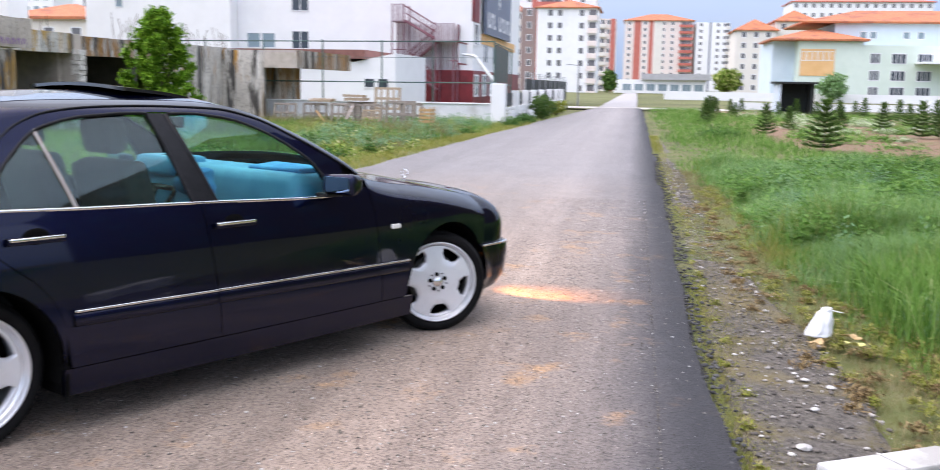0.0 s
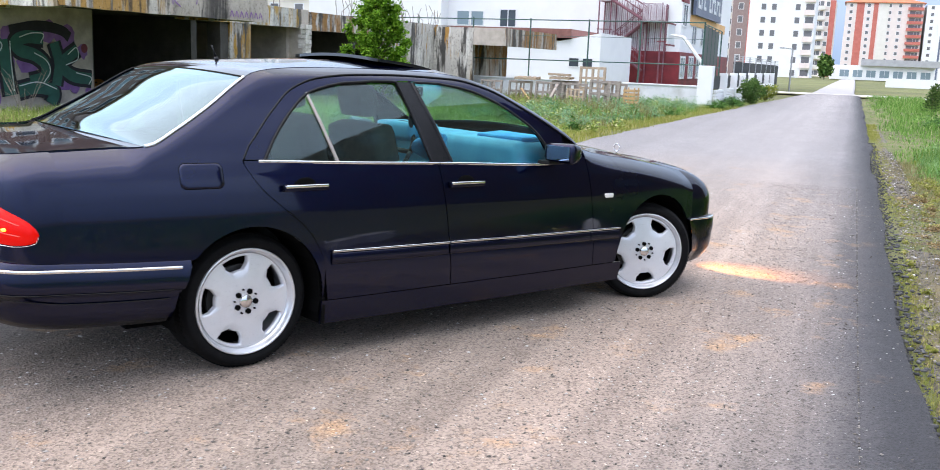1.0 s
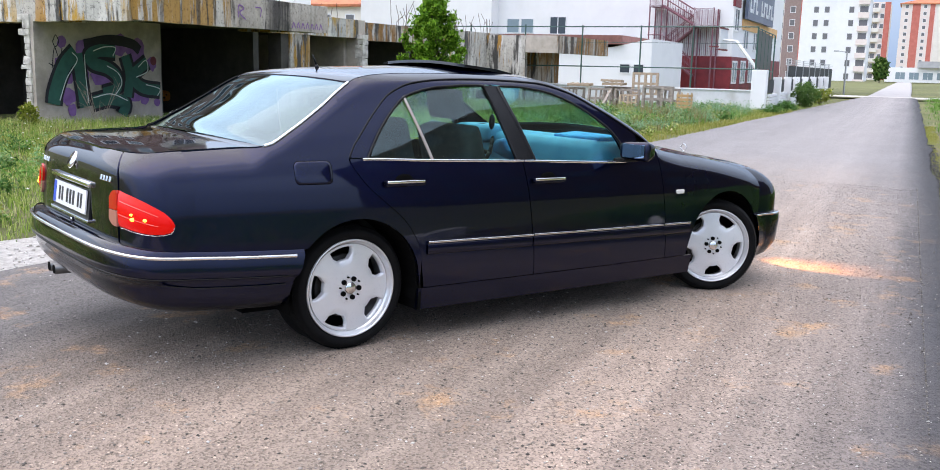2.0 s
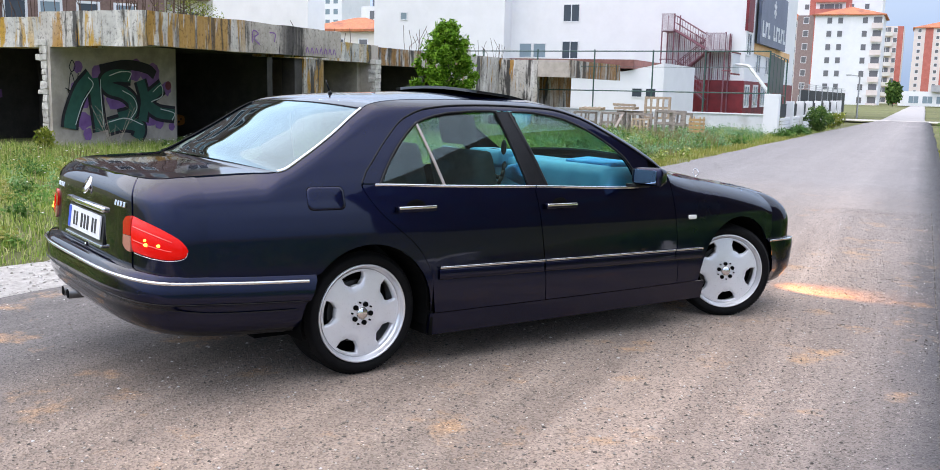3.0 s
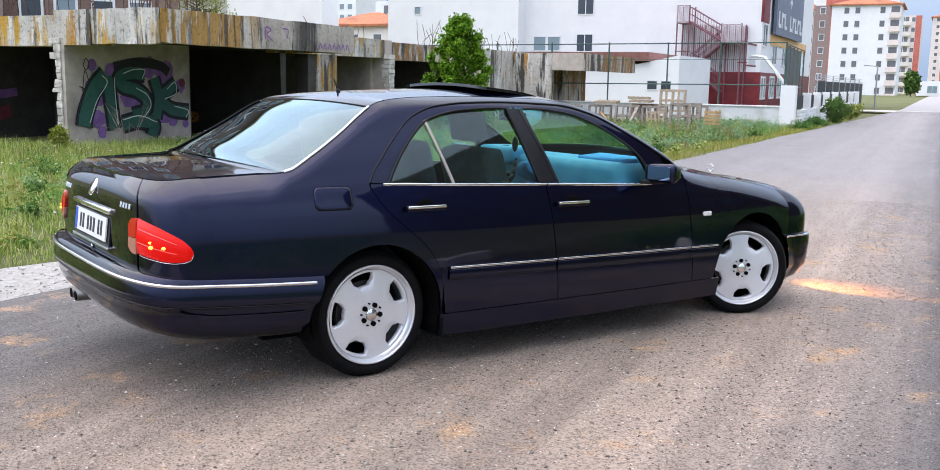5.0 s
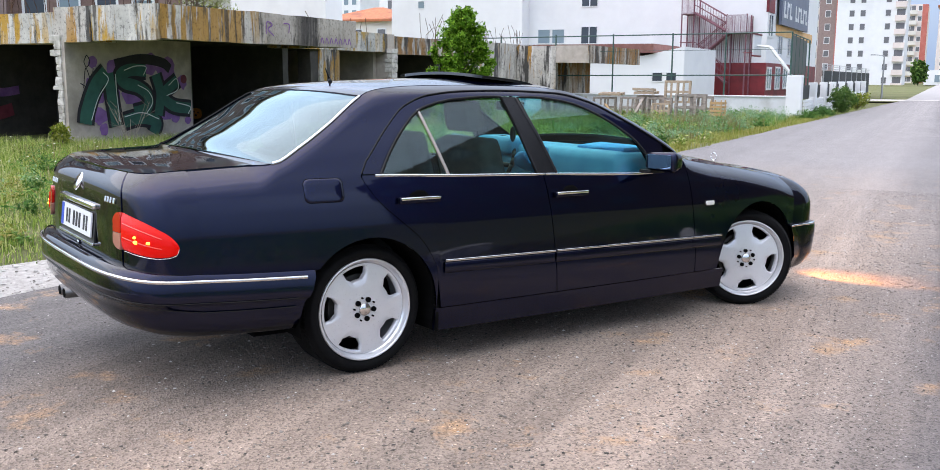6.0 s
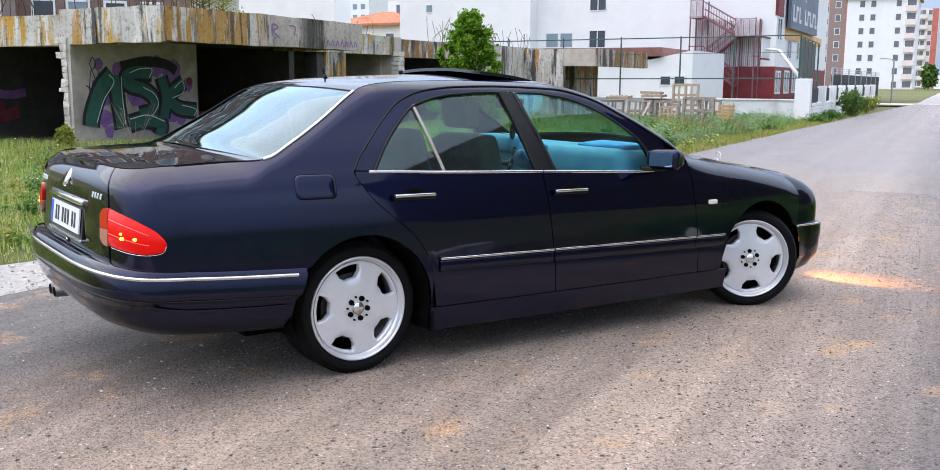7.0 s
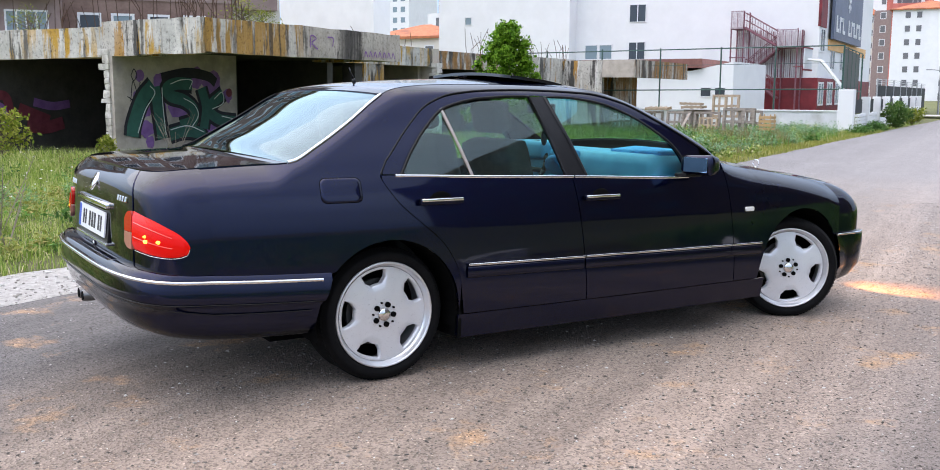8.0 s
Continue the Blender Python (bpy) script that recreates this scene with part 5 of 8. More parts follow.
mid = brow[9]
strip("chrome_strip", mid[1:-1] + np.array([0, 0, .004]), .017, .012, M_CHROME, rb, "chrome strip round the bumper")
for k_, dz in ((4, -.02), (6, .0)):
    strip("bumper_groove", brow[k_][1:-1] + np.array([0, 0, dz]), .0045, .004, M_TRIM, rb)
xs = np.linspace(.378, 1.069, 24)
strip("chrome_strip", np.stack([xs, -(side_y(xs, .517) + .010), .522 - .0135 * (xs - .377)], 1), .013, .006, M_CHROME, rd, "chrome strip")
strip("rubbing_strip", np.stack([xs, -(side_y(xs, .49) - .001), .486 - .013 * (xs - .377)], 1), .058, .011, M_PAINT, rd)
xs = np.linspace(1.080, 2.135, 30)
strip("chrome_strip", np.stack([xs, -(side_y(xs, .507) + .010), .522 - .0115 * (xs - .377)], 1), .013, .006, M_CHROME, fd, "chrome strip")
strip("rubbing_strip", np.stack([xs, -(side_y(xs, .48) - .001), .486 - .012 * (xs - .377)], 1), .058, .011, M_PAINT, fd)
xs = np.linspace(2.145, 2.395, 8)
strip("chrome_strip", np.stack([xs, -(side_y(xs, .50) + .010), .522 - .0115 * (xs - .377)], 1), .013, .006, M_CHROME, car, "chrome strip")
strip("rubbing_strip", np.stack([xs, -(side_y(xs, .475) - .001), .486 - .012 * (xs - .377)], 1), .058, .011, M_PAINT, car)
xs = np.linspace(.03, 1.026, 30)
strip("window_chrome", np.stack([xs, -(side_y(xs, belt(xs)) - .004), belt(xs) - .004], 1), .016, .008, M_CHROME, rd, "chrome window ledge")
xs = np.linspace(1.034, 1.82, 26)
strip("window_chrome", np.stack([xs, -(side_y(xs, belt(xs)) - .004), belt(xs) - .004], 1), .016, .008, M_CHROME, fd, "chrome window ledge")


def tube_pts(name, pts, r, mat, parent, label="", seg=6, flat=1.0):
    """A round moulding: one skin swept along points."""
    p = np.array(pts, float)
    d = np.gradient(p, axis=0)
    d /= np.linalg.norm(d, axis=1)[:, None] + 1e-9
    side = np.cross(d, [0.0, 1.0, 0.15])
    side /= np.linalg.norm(side, axis=1)[:, None] + 1e-9
    up = np.cross(side, d)
    rings = np.stack([p + r * (math.cos(2 * math.pi * k / seg) * side + math.sin(2 * math.pi * k / seg) * up) for k in range(seg + 1)], 1)
    return part(name, mesh_np(name, rings.reshape(-1, 3), grid_np(rings), mat, True), None, parent, label)


# quarter-light divider, rear window moulding
for sgn in (1, -1):
    dv = [(.338 + (1.236 - z) * .32, sgn * -(float(side_y(.40, z)) - .008), z) for z in np.linspace(.925, 1.236, 6)]
    tube_pts("window_divider", dv, .0085, M_DULLTRIM, rd if sgn > 0 else rdl, "chrome upright", 6)
    rw_pts = []
    for x in np.linspace(-.445, .055, 16):
        z = float(top_edge(x))
        rw_pts.append((x, sgn * -(float(side_y(x, z)) + .001), z + .001))
    tube_pts("window_moulding", rw_pts, .0085 if sgn > 0 else .004, M_CHROME if sgn > 0 else M_TRIM, car, "rear window moulding", 6)
    # door window seals
    zl = np.linspace(.935, 1.300, 26)
    seal = [(float(win_rear(z)), sgn * -(float(side_y(win_rear(z), z)) - .004), z) for z in zl]
    seal += [(x, sgn * -(float(side_y(x, 1.302)) - .004), 1.302) for x in (.83, .865)]
    seal += [(float(b0(z)), sgn * -(float(side_y(b0(z), z)) - .004), z) for z in (1.30, 1.1, .925)]
    tube_pts("seal", seal, .0075, M_TRIM, car, "", 5)
    zl = np.linspace(.905, 1.300, 26)
    seal = [(float(b1(z)), sgn * -(float(side_y(b1(z), z)) - .004), z) for z in (.915, 1.1, 1.30)]
    seal += [(x, sgn * -(float(side_y(x, 1.302)) - .004), 1.302) for x in (1.0, 1.06)]
    seal += [(float(win_front(z)), sgn * -(float(side_y(win_front(z), z)) - .004), z) for z in zl[::-1]]
    tube_pts("seal", seal, .0075, M_TRIM, car, "", 5)
    rail = [(x, sgn * -(float(side_y(x, frame_top(x))) - .002), float(frame_top(x))) for x in np.linspace(-.04, 2.0, 60)]
    tube_pts("roof_seal", rail, .005, M_TRIM, car, "", 5)
    # black corner piece in front of the window, door mirror
    for k in range(1):
        zz = np.linspace(.90, 1.0, 5)
        g = np.array([np.stack([np.linspace(float(win_front(z)) - .01, 1.90 - (z - .9) * .9, 4), sgn * -(side_y(np.linspace(float(win_front(z)) - .01, 1.9, 4), z) + .003), np.full(4, z)], 1) for z in zz])
        part("mirror_foot", mesh_np("mirror_foot", g.reshape(-1, 3), grid_np(g), M_TRIM, True), None, fd if sgn > 0 else fdl)

# mirror housings
for sgn, dr in ((1, fd), (-1, fdl)):
    bm = boxb(-.055, .055, -.105, .105, -.06, .062)
    for v in bm.verts:
        if v.co.x > 0:
            v.co.y *= .80
            v.co.z *= .72
        if v.co.y * sgn > 0:
            v.co.z *= .85
    bmesh.ops.bevel(bm, geom=bm.edges[:], offset=.026, segments=4, affect="EDGES", profile=.5)
    mh = part("door_mirror", bm, M_PAINT, dr, "", True, pose(1.795, sgn * -.975, .962, 0, 0, sgn * 8))
    part("mirror_glass", boxb(-.0562, -.053, -.075, .075, -.038, .040, .001), plain("mirror_silver", (.22, .32, .48), .03, 1.0), mh)
    bm = boxb(1.74, 1.86, -.045, .045, .885, .905, .008)
    part("mirror_arm", bm, M_TRIM, dr, m=pose(0, sgn * -.875, .008))

# door handles: black disc painted for the bowl's shade, body-coloured grip with a chrome face
for sgn in (1, -1):
    for x0, x1, z, dr in ((.125, .352, .822, rd if sgn > 0 else rdl), (1.066, 1.290, .806, fd if sgn > 0 else fdl)):
        xm = (x0 + x1) / 2 + .01
        y0 = float(side_y(xm, z))
        bm = bmesh.new()
        bmesh.ops.create_uvsphere(bm, u_segments=20, v_segments=10, radius=1.0, matrix=Matrix.Diagonal((.066, .010, .054, 1)))
        part("handle_bowl", bm, M_UNDER, dr, "", True, pose(xm, sgn * -(y0 - .006), z - .010))
        bm = boxb(x0, x1, -.015, .012, -.013, .016, .006)
        part("door_handle", bm, M_PAINT, dr, "", True, pose(0, sgn * -(y0 + .016), z))
        bm = boxb(x0 + .004, x1 - .004, -.006, .006, .000, .014, .004)
        part("handle_chrome", bm, M_CHROME, dr, "chrome handle face", True, pose(0, sgn * -(y0 + .029), z + .001))

# filler flap with its joint, side lamp, rear lamps
def rounded(x0, x1, z0, z1, r, off, nseg=5, slant=0.0):
    pts = []
    for cx, cz, a0 in ((x1 - r, z1 - r, 0), (x0 + r, z1 - r, 90), (x0 + r, z0 + r, 180), (x1 - r, z0 + r, 270)):
        for k in range(nseg + 1):
            a = radians(a0 + 90 * k / nseg)
            x, z = cx + r * math.cos(a), cz + r * math.sin(a)
            x += slant * (z1 - z)
            pts.append((x, z))
    return pts


def side_plate(name, outline, off, mat, parent, label="", th=.004, sgn=1):
    """A flat-ish plate lying on the body side within an outline in x, z."""
    cx, cz = np.mean([p[0] for p in outline]), np.mean([p[1] for p in outline])
    bm = bmesh.new()
    prev = None
    rings = []
    for k, o in ((1.0, off - th), (1.0, off), (.85, off + .001), (.5, off + .0015)):
        rings.append([bm.verts.new((cx + (x - cx) * k, sgn * -(float(side_y(cx + (x - cx) * k, cz + (z - cz) * k)) + o), cz + (z - cz) * k)) for x, z in outline])
    n = len(outline)
    for a, b in zip(rings[:-1], rings[1:]):
        for i in range(n):
            bm.faces.new((a[i], a[(i + 1) % n], b[(i + 1) % n], b[i]))
    bm.faces.new(rings[-1])
    bmesh.ops.recalc_face_normals(bm, faces=bm.faces[:])
    return part(name, bm, mat, parent, label, True)


side_plate("flap_joint", rounded(-.3358, -.1422, .8282, .9358, .0268, 0, 5, .018), .0006, M_UNDER, rq)
side_plate("filler_flap", rounded(-.333, -.145, .831, .933, .025, 0, 5, .018), .0014, M_PAINT, rq)
side_plate("flap_joint", rounded(2.247, 2.329, .681, .713, .010, 0), .001, M_TRIM, car)
side_plate("side_indicator", rounded(2.252, 2.324, .685, .710, .009, 0), .008, M_INDIC, car, "clear side indicator lens", .01)


def tail_surf(a, z, out):
    """Point on the rear corner at plan angle a and height z."""
    lo, hi = 0.0, 1.0
    for _ in range(18):
        m_ = (lo + hi) / 2
        if tail_ring(m_, np.array([a]), out)[0][2] < z:
            lo = m_
        else:
            hi = m_
    return tail_ring(lo, np.array([a]), out)[0]


def side_or_tail(u, z, out):
    """u < 0: along the quarter, metres ahead of x = -0.80; u >= 0: plan angle."""
    if u < 0:
        x = -.80 - u
        return np.array([x, -(float(side_y(x, z)) + out), z])
    return tail_surf(u, z, out)


A_IN = float(FULL[SPLIT])
lamp_top = curve_fn((.10, .677), (.115, .692), (.14, .705), (.22, .730), (.353, .751), (.6, .778), (A_IN, .806))
lamp_bot = curve_fn((.10, .673), (.115, .655), (.14, .647), (.22, .640), (.353, .638), (.6, .642), (A_IN, .654))
US = np.concatenate([np.linspace(.10, .14, 9)[:-1], np.linspace(.14, A_IN - .004, 34)])
for sgn in (1, -1):
    g = []
    for u in US:
        zt, zb = float(lamp_top(u)), float(lamp_bot(u))
        g.append([side_or_tail(u, zb + (zt - zb) * k, .002 + .014 * math.sin(math.pi * k) ** .5 * min(1, (u - .095) / .05)) for k in np.linspace(0, 1, 9)])
    g = np.array(g)
    g[..., 1] *= sgn
    tl = part("rear_lamp", shell_mesh("rear_lamp", g, M_RED, .01, (.5, .5 * sgn, 0), flip=sgn < 0), None, car, "glowing red rear lamp lens")
    for uu, zz_, w in ((.50, .699, .012), (.72, .697, .014), (.74, .716, .010)):
        p = side_or_tail(uu, zz_, .016)
        bm = bmesh.new()
        bmesh.ops.create_uvsphere(bm, u_segments=10, v_segments=6, radius=1, matrix=Matrix.Diagonal((w * .9, w * .5, w * .55, 1)))
        part("bulb", bm, M_BULB, tl, "amber lit bulb", True, Matrix.Translation((p[0], p[1] * sgn, p[2])))
    # moulded ribs across the lens
    for fz in (.36, .74):
        rib = [tuple(side_or_tail(u, float(lamp_bot(u)) + (float(lamp_top(u)) - float(lamp_bot(u))) * fz, .002 + .014 * math.sin(math.pi * fz) ** .5 + .0005) * np.array([1, sgn, 1])) for u in US[14:-1:2]]
        tube_pts("lens_rib", rib, .0022, M_REDPALE, tl, "paler moulded rib", 5)
    # chrome lip below and above
    edge_lo = [tuple(side_or_tail(u, float(lamp_bot(u)) - .004, .006) * np.array([1, sgn, 1])) for u in US[::2]]
    tube_pts("lamp_trim", edge_lo, .0013, M_CHROME, tl, "thin chrome lip", 5)
    # inner lamp on the boot lid
    for z0, z1, mt, nm in ((.722, .806, M_REDDIM, "inner_lamp"), (.652, .720, M_CLEARLENS, "reversing_lamp")):
        gg = []
        for u in np.linspace(A_IN + .022, A_IN + .16, 8):
            k2 = (u - A_IN) / .16
            zt = z1 - (.034 * k2 ** 4 if z1 > .75 else 0)
            zb = z0 + (.026 * k2 ** 4 if z0 < .7 else 0)
            gg.append([side_or_tail(u, zb + (zt - zb) * k, .012) for k in np.linspace(0, 1, 6)])
        gg = np.array(gg)
        gg[..., 1] *= sgn
        part(nm, shell_mesh(nm, gg, mt, .012, (1, 0, 0), flip=sgn < 0), None, lid)

# boot lid fittings: grip bar, number plate with plain bars, badge disc, small lettering bars, lock
def rear_x(y, z, out=0.0):
    a = FULL[np.argmin([abs(p[1] - y) for p in tail[6]])]
    return float(tail_surf(a, z, out)[0])


xg = rear_x(0, .79)
bm = boxb(-.018, .012, -.30, .30, -.013, .013, .008)
for v in bm.verts:
    v.co.x += .10 * (v.co.y ** 2)
part("grip_bar", bm, M_CHROME, lid, "chrome grip bar", True, pose(xg - .010, 0, .795))
recess = part("plate_recess", boxb(-.004, .01, -.29, .29, -.085, .075, .003), M_TRIM, lid, "", False, pose(rear_x(0, .72) - .002, 0, .705, 0, 6, 0))
plate = part("number_plate", boxb(-.008, 0, -.26, .26, -.055, .055, .002), M_PLATE, lid, "white plate with dark bars", False, pose(rear_x(0, .71) - .008, 0, .708, 0, 6, 0))
part("blue_band", boxb(-.0095, -.008, .218, .256, -.052, .052), M_PLATEBLUE, plate, "blue band")
for y0, w in ((.17, .026), (.125, .026), (.045, .03), (-.005, .03), (-.055, .03), (-.135, .026), (-.18, .026)):
    part("bar", boxb(-.0095, -.008, y0 - w, y0, -.034, .034), M_INK, plate)
part("plate_ledge", boxb(-.02, .012, -.30, .30, -.007, .007, .005), M_CHROME, lid, "chrome ledge", False, pose(rear_x(0, .62) - .002, 0, .628))
bm = bmesh.new()
bmesh.ops.create_cone(bm, cap_ends=True, segments=28, radius1=.046, radius2=.040, depth=.010)
part("badge", bm, M_CHROME, lid, "plain chrome badge disc", True, pose(rear_x(0, .885, .004), 0, .885, 0, -62, 0))
for y0, n in ((-.60, 4), (.60, 4)):
    for k in range(n):
        yy = y0 * .80 + (k - 1.5) * .034
        part("lettering_bar", boxb(-.004, .004, -.011, .011, -.012, .012, .002), M_CHROME, lid, "", False, pose(rear_x(yy, .845) - .002, yy, .845, 0, 12, 0))
bm = bmesh.new()
bmesh.ops.create_cone(bm, cap_ends=True, segments=16, radius1=.012, radius2=.010, depth=.008)
part("lock", bm, M_CHROME, lid, "", True, pose(rear_x(0, .60) - .006, 0, .598, 0, 90, 0))

# nose: rounded dome ahead of the front axle, bumper, lamps
NOSE_A = np.linspace(0, math.pi, 49)


def nose_pt(a, ph, grow=0.0):
    ax, ay = .432 + grow, float(half_w(3.15)) * float(bulge(.6)) + grow
    ox, oy = plan(np.array([a]), 0, ax, ay, 3.3, 1)
    h, v = math.cos(ph) ** (2 / 2.7), math.sin(ph) ** (2 / 2.1)
    yt = float(side_y(3.15, top_edge(3.15)))
    y = oy[0] * (1 - (1 - yt / ay) * v ** 3)
    ztop = float(top_edge(3.15)) + float(crown(3.15)) * (1 - min(1, (y / yt) ** 2))
    return np.array([3.15 + ox[0] * h, y, .58 + (ztop - .58) * v])


PH = np.linspace(0, math.pi / 2, 16)
nose = np.array([[nose_pt(a, p) for a in NOSE_A] for p in PH])
skirt = nose[:1].copy()
skirt[..., 2] = .48
sk2 = nose[:1].copy()
sk2[..., 2] = .54
part("nose", shell_mesh("nose", np.concatenate([skirt, sk2, nose])[:, ::-1], M_PAINT, .012, (-.7, 0, 0)), None, car)
fb_rows = []
for z, o in ((.508, -.03), (.502, .02), (.49, .05), (.44, .06), (.405, .055), (.398, .045), (.38, .045), (.30, .02), (.22, -.03), (.18, -.09)):
    ax, ay = .445 + o, float(half_w(3.15)) + min(o, .016)
    x, y = plan(NOSE_A, 3.15, ax, ay, 3.3, 1)
    xa = FAX + math.sqrt(max(RIM_B ** 2 - (z - HUB) ** 2, 0))
    x, y = np.concatenate([[xa], x, [xa]]), np.concatenate([[y[0] - .012], y, [y[-1] + .012]])
    fb_rows.append(np.stack([x, y, np.full(len(x), z)], 1))
fbp = part("front_bumper", shell_mesh("front_bumper", np.array(fb_rows)[::-1][:, ::-1], M_PAINT, .01, (0, 0, .3)), None, car)
c1 = np.array(fb_rows[1])
strip("chrome_strip", c1[0:9], .014, .008, M_CHROME, fbp, "chrome strip")
# fog lamp in the bumper's front, lit
bm = boxb(-.015, .012, -.075, .075, -.03, .03, .008)
fog = part("fog_lamp", bm, M_AMBER, fbp, "lit amber lamp in the bumper", False, pose(3.610, -.42, .33, 0, 0, -4))
lamp_data = bpy.data.lights.new("bumper_lamp", "SPOT")
lamp_data.energy, lamp_data.color, lamp_data.spot_size, lamp_data.spot_blend, lamp_data.shadow_soft_size = 78.0, (1.0, 0.42, 0.11), radians(54), 1.0, 0.015
bl = new("bumper_lamp", lamp_data)
bl.parent = car
bl.matrix_basis = look((3.635, -.62, .335), (4.14, -.70, 0.0)) @ Matrix.Rotation(radians(13), 4, "Z") @ Matrix.Diagonal((2.0, .58, 1, 1))

# bonnet ornament: small plain ring on a stem
bm = bmesh.new()
for k in range(14):
    a, b = 2 * math.pi * k / 14, 2 * math.pi * (k + 1) / 14
    rod(bm, (0, .026 * math.cos(a), .045 + .026 * math.sin(a)), (0, .026 * math.cos(b), .045 + .026 * math.sin(b)), .0035, 5)
rod(bm, (0, 0, 0), (0, 0, .022), .004, 6)
part("bonnet_ornament", bm, M_CHROME, car, "small chrome ring on the bonnet", True, pose(3.36, 0, .838))

# roof: tilted glass sunroof, aerial
rows = []
for u in np.linspace(0, 1, 14):
    x = .92 + .40 * u
    y = np.linspace(-.40, .40, 13)
    zr = float(top_edge(x)) + float(crown(x)) * (1 - (y / .56) ** 2)
    rows.append(np.stack([np.full(13, x), y, zr + .034 * (1 - u) ** .8 + .004], 1))
part("sunroof", shell_mesh("sunroof", np.array(rows), M_SUNGLASS, .016, (0, 0, -1)), None, car, "tilted dark glass sunroof")
bm = bmesh.new()
rod(bm, (.235, 0, 1.355), (.228, 0, 1.378), .014, 8, .008)
rod(bm, (.228, 0, 1.378), (.205, 0, 1.432), .0055, 6, .003)
part("aerial", bm, M_TRIM, car, "short black roof aerial", True)

# underside and wheel houses
bm = boxb(-.45, 3.25, -.54, .54, .175, .30)
part("underbody", bm, M_UNDER, car)
for sgn in (1, -1):
    part("sill_underside", boxb(.42, 2.32, min(sgn * .54, sgn * .80), max(sgn * .54, sgn * .80), .19, .27), M_UNDER, car)
for cx, rr in ((-.01, RIM_A), (FAX, RIM_B)):
    for sgn in (1, -1):
        bm = bmesh.new()
        pr = []
        for k in range(25):
            a = math.pi * (k / 24) * 1.15 - math.pi * .075
            pr.append((bm.verts.new((cx + (rr + .004) * math.cos(a), sgn * -.855, HUB + (rr + .004) * math.sin(a))), bm.verts.new((cx + (rr + .004) * math.cos(a), sgn * -.50, HUB + (rr + .004) * math.sin(a)))))
        for p, q in zip(pr[:-1], pr[1:]):
            bm.faces.new((p[0], q[0], q[1], p[1]))
        bm.faces.new([q[1] for q in pr])
        part("wheel_house", bm, M_UNDER, car)
for y in (.44, .53):
    bm = bmesh.new()
    rod(bm, (-1.055, y, .268), (-.80, y, .27), .029, 18)
    part("exhaust_pipe", bm, M_PIPE, car, "dark steel tailpipe", True)
    bm = bmesh.new()
    rod(bm, (-1.058, y, .268), (-1.050, y, .268), .024, 18)
    part("pipe_mouth", bm, M_UNDER, car)
for sgn in (1, -1):
    part("mud_flap", boxb(.345, .362, sgn * -.78 - .10, sgn * -.78 + .10, .17, .30, .004), M_UNDER, car)


# wheels
def lathe(bm, prof, seg=72, y_out=-1):
    """prof: (radius, outward depth) pairs; the axis is y, outward is -y."""
    rings = []
    for r, d in prof:
        rings.append([bm.verts.new((r * math.cos(2 * math.pi * k / seg), -d, r * math.sin(2 * math.pi * k / seg))) for k in range(seg)])
    for a, b in zip(rings[:-1], rings[1:]):
        for k in range(seg):
            bm.faces.new((a[k], a[(k + 1) % seg], b[(k + 1) % seg], b[k]))
    return rings


def tyre_bm(R):
    bm = bmesh.new()
    lathe(bm, [(.238, -.21), (.262, -.232), (R - .02, -.236), (R - .004, -.22), (R, -.19), (R, -.04), (R - .004, -.012), (R - .018, .006), (.285, .016), (.262, .014), (.246, .004), (.238, -.012)], 96)
    bmesh.ops.recalc_face_normals(bm, faces=bm.faces[:])
    return bm


def rim_face_bm():
    """Broad five-spoke disc: five six-sided windows near its edge."""
    bm = bmesh.new()
    seg = 180
    r0, r1, r2, rout = .066, .143, .172, .2065
    w1, w2 = radians(10.5), radians(18.0)

    def rin(t):
        t = abs(t)
        return r1 if t < w1 else r1 + (r2 - r1) * min(1, (t - w1) / (w2 - w1))

    grid = []
    for k in range(seg):
        th = 2 * math.pi * k / seg
        t = (th + math.pi / 5) % (2 * math.pi / 5) - math.pi / 5
        ri = rin(t)
        rs = [0.03, r0, r0 + (ri - r0) * .5, ri - .006, ri, ri + (rout - ri) * .5, rout, rout + .004, .2145, .2175]
        dish = lambda r: -.006 - .010 * (r / .2) ** 2
        row = []
        for j, r in enumerate(rs):
            d = dish(r)
            if abs(t) < w2 + .02 and j == 4:
                d -= .004
            row.append(bm.verts.new((r * math.cos(th), -d, r * math.sin(th))))
        grid.append((t, row))
    for k in range(seg):
        (t, a), (t2, b) = grid[k], grid[(k + 1) % seg]
        for j in range(9):
            if j in (4, 5) and abs(t) <= w2 + 1e-4 and abs(t2) <= w2 + 1e-4:
                continue
            bm.faces.new((a[j], b[j], b[j + 1], a[j + 1]))
    edges = [e for e in bm.edges if e.is_boundary and all(.1 < math.hypot(v.co.x, v.co.z) < .21 for v in e.verts)]
    res = bmesh.ops.extrude_edge_only(bm, edges=edges)
    for v in [g for g in res["geom"] if isinstance(g, bmesh.types.BMVert)]:
        v.co.y += .030
        v.co.x *= .985
        v.co.z *= .985
    bmesh.ops.recalc_face_normals(bm, faces=bm.faces[:])
    return bm


def disc_bm(r, d, th, seg=40, hole=0):
    bm = bmesh.new()
    bmesh.ops.create_cone(bm, cap_ends=True, segments=seg, radius1=r, radius2=r, depth=th, matrix=Matrix.Translation((0, d, 0)) @ Matrix.Rotation(math.pi / 2, 4, "X"))
    return bm


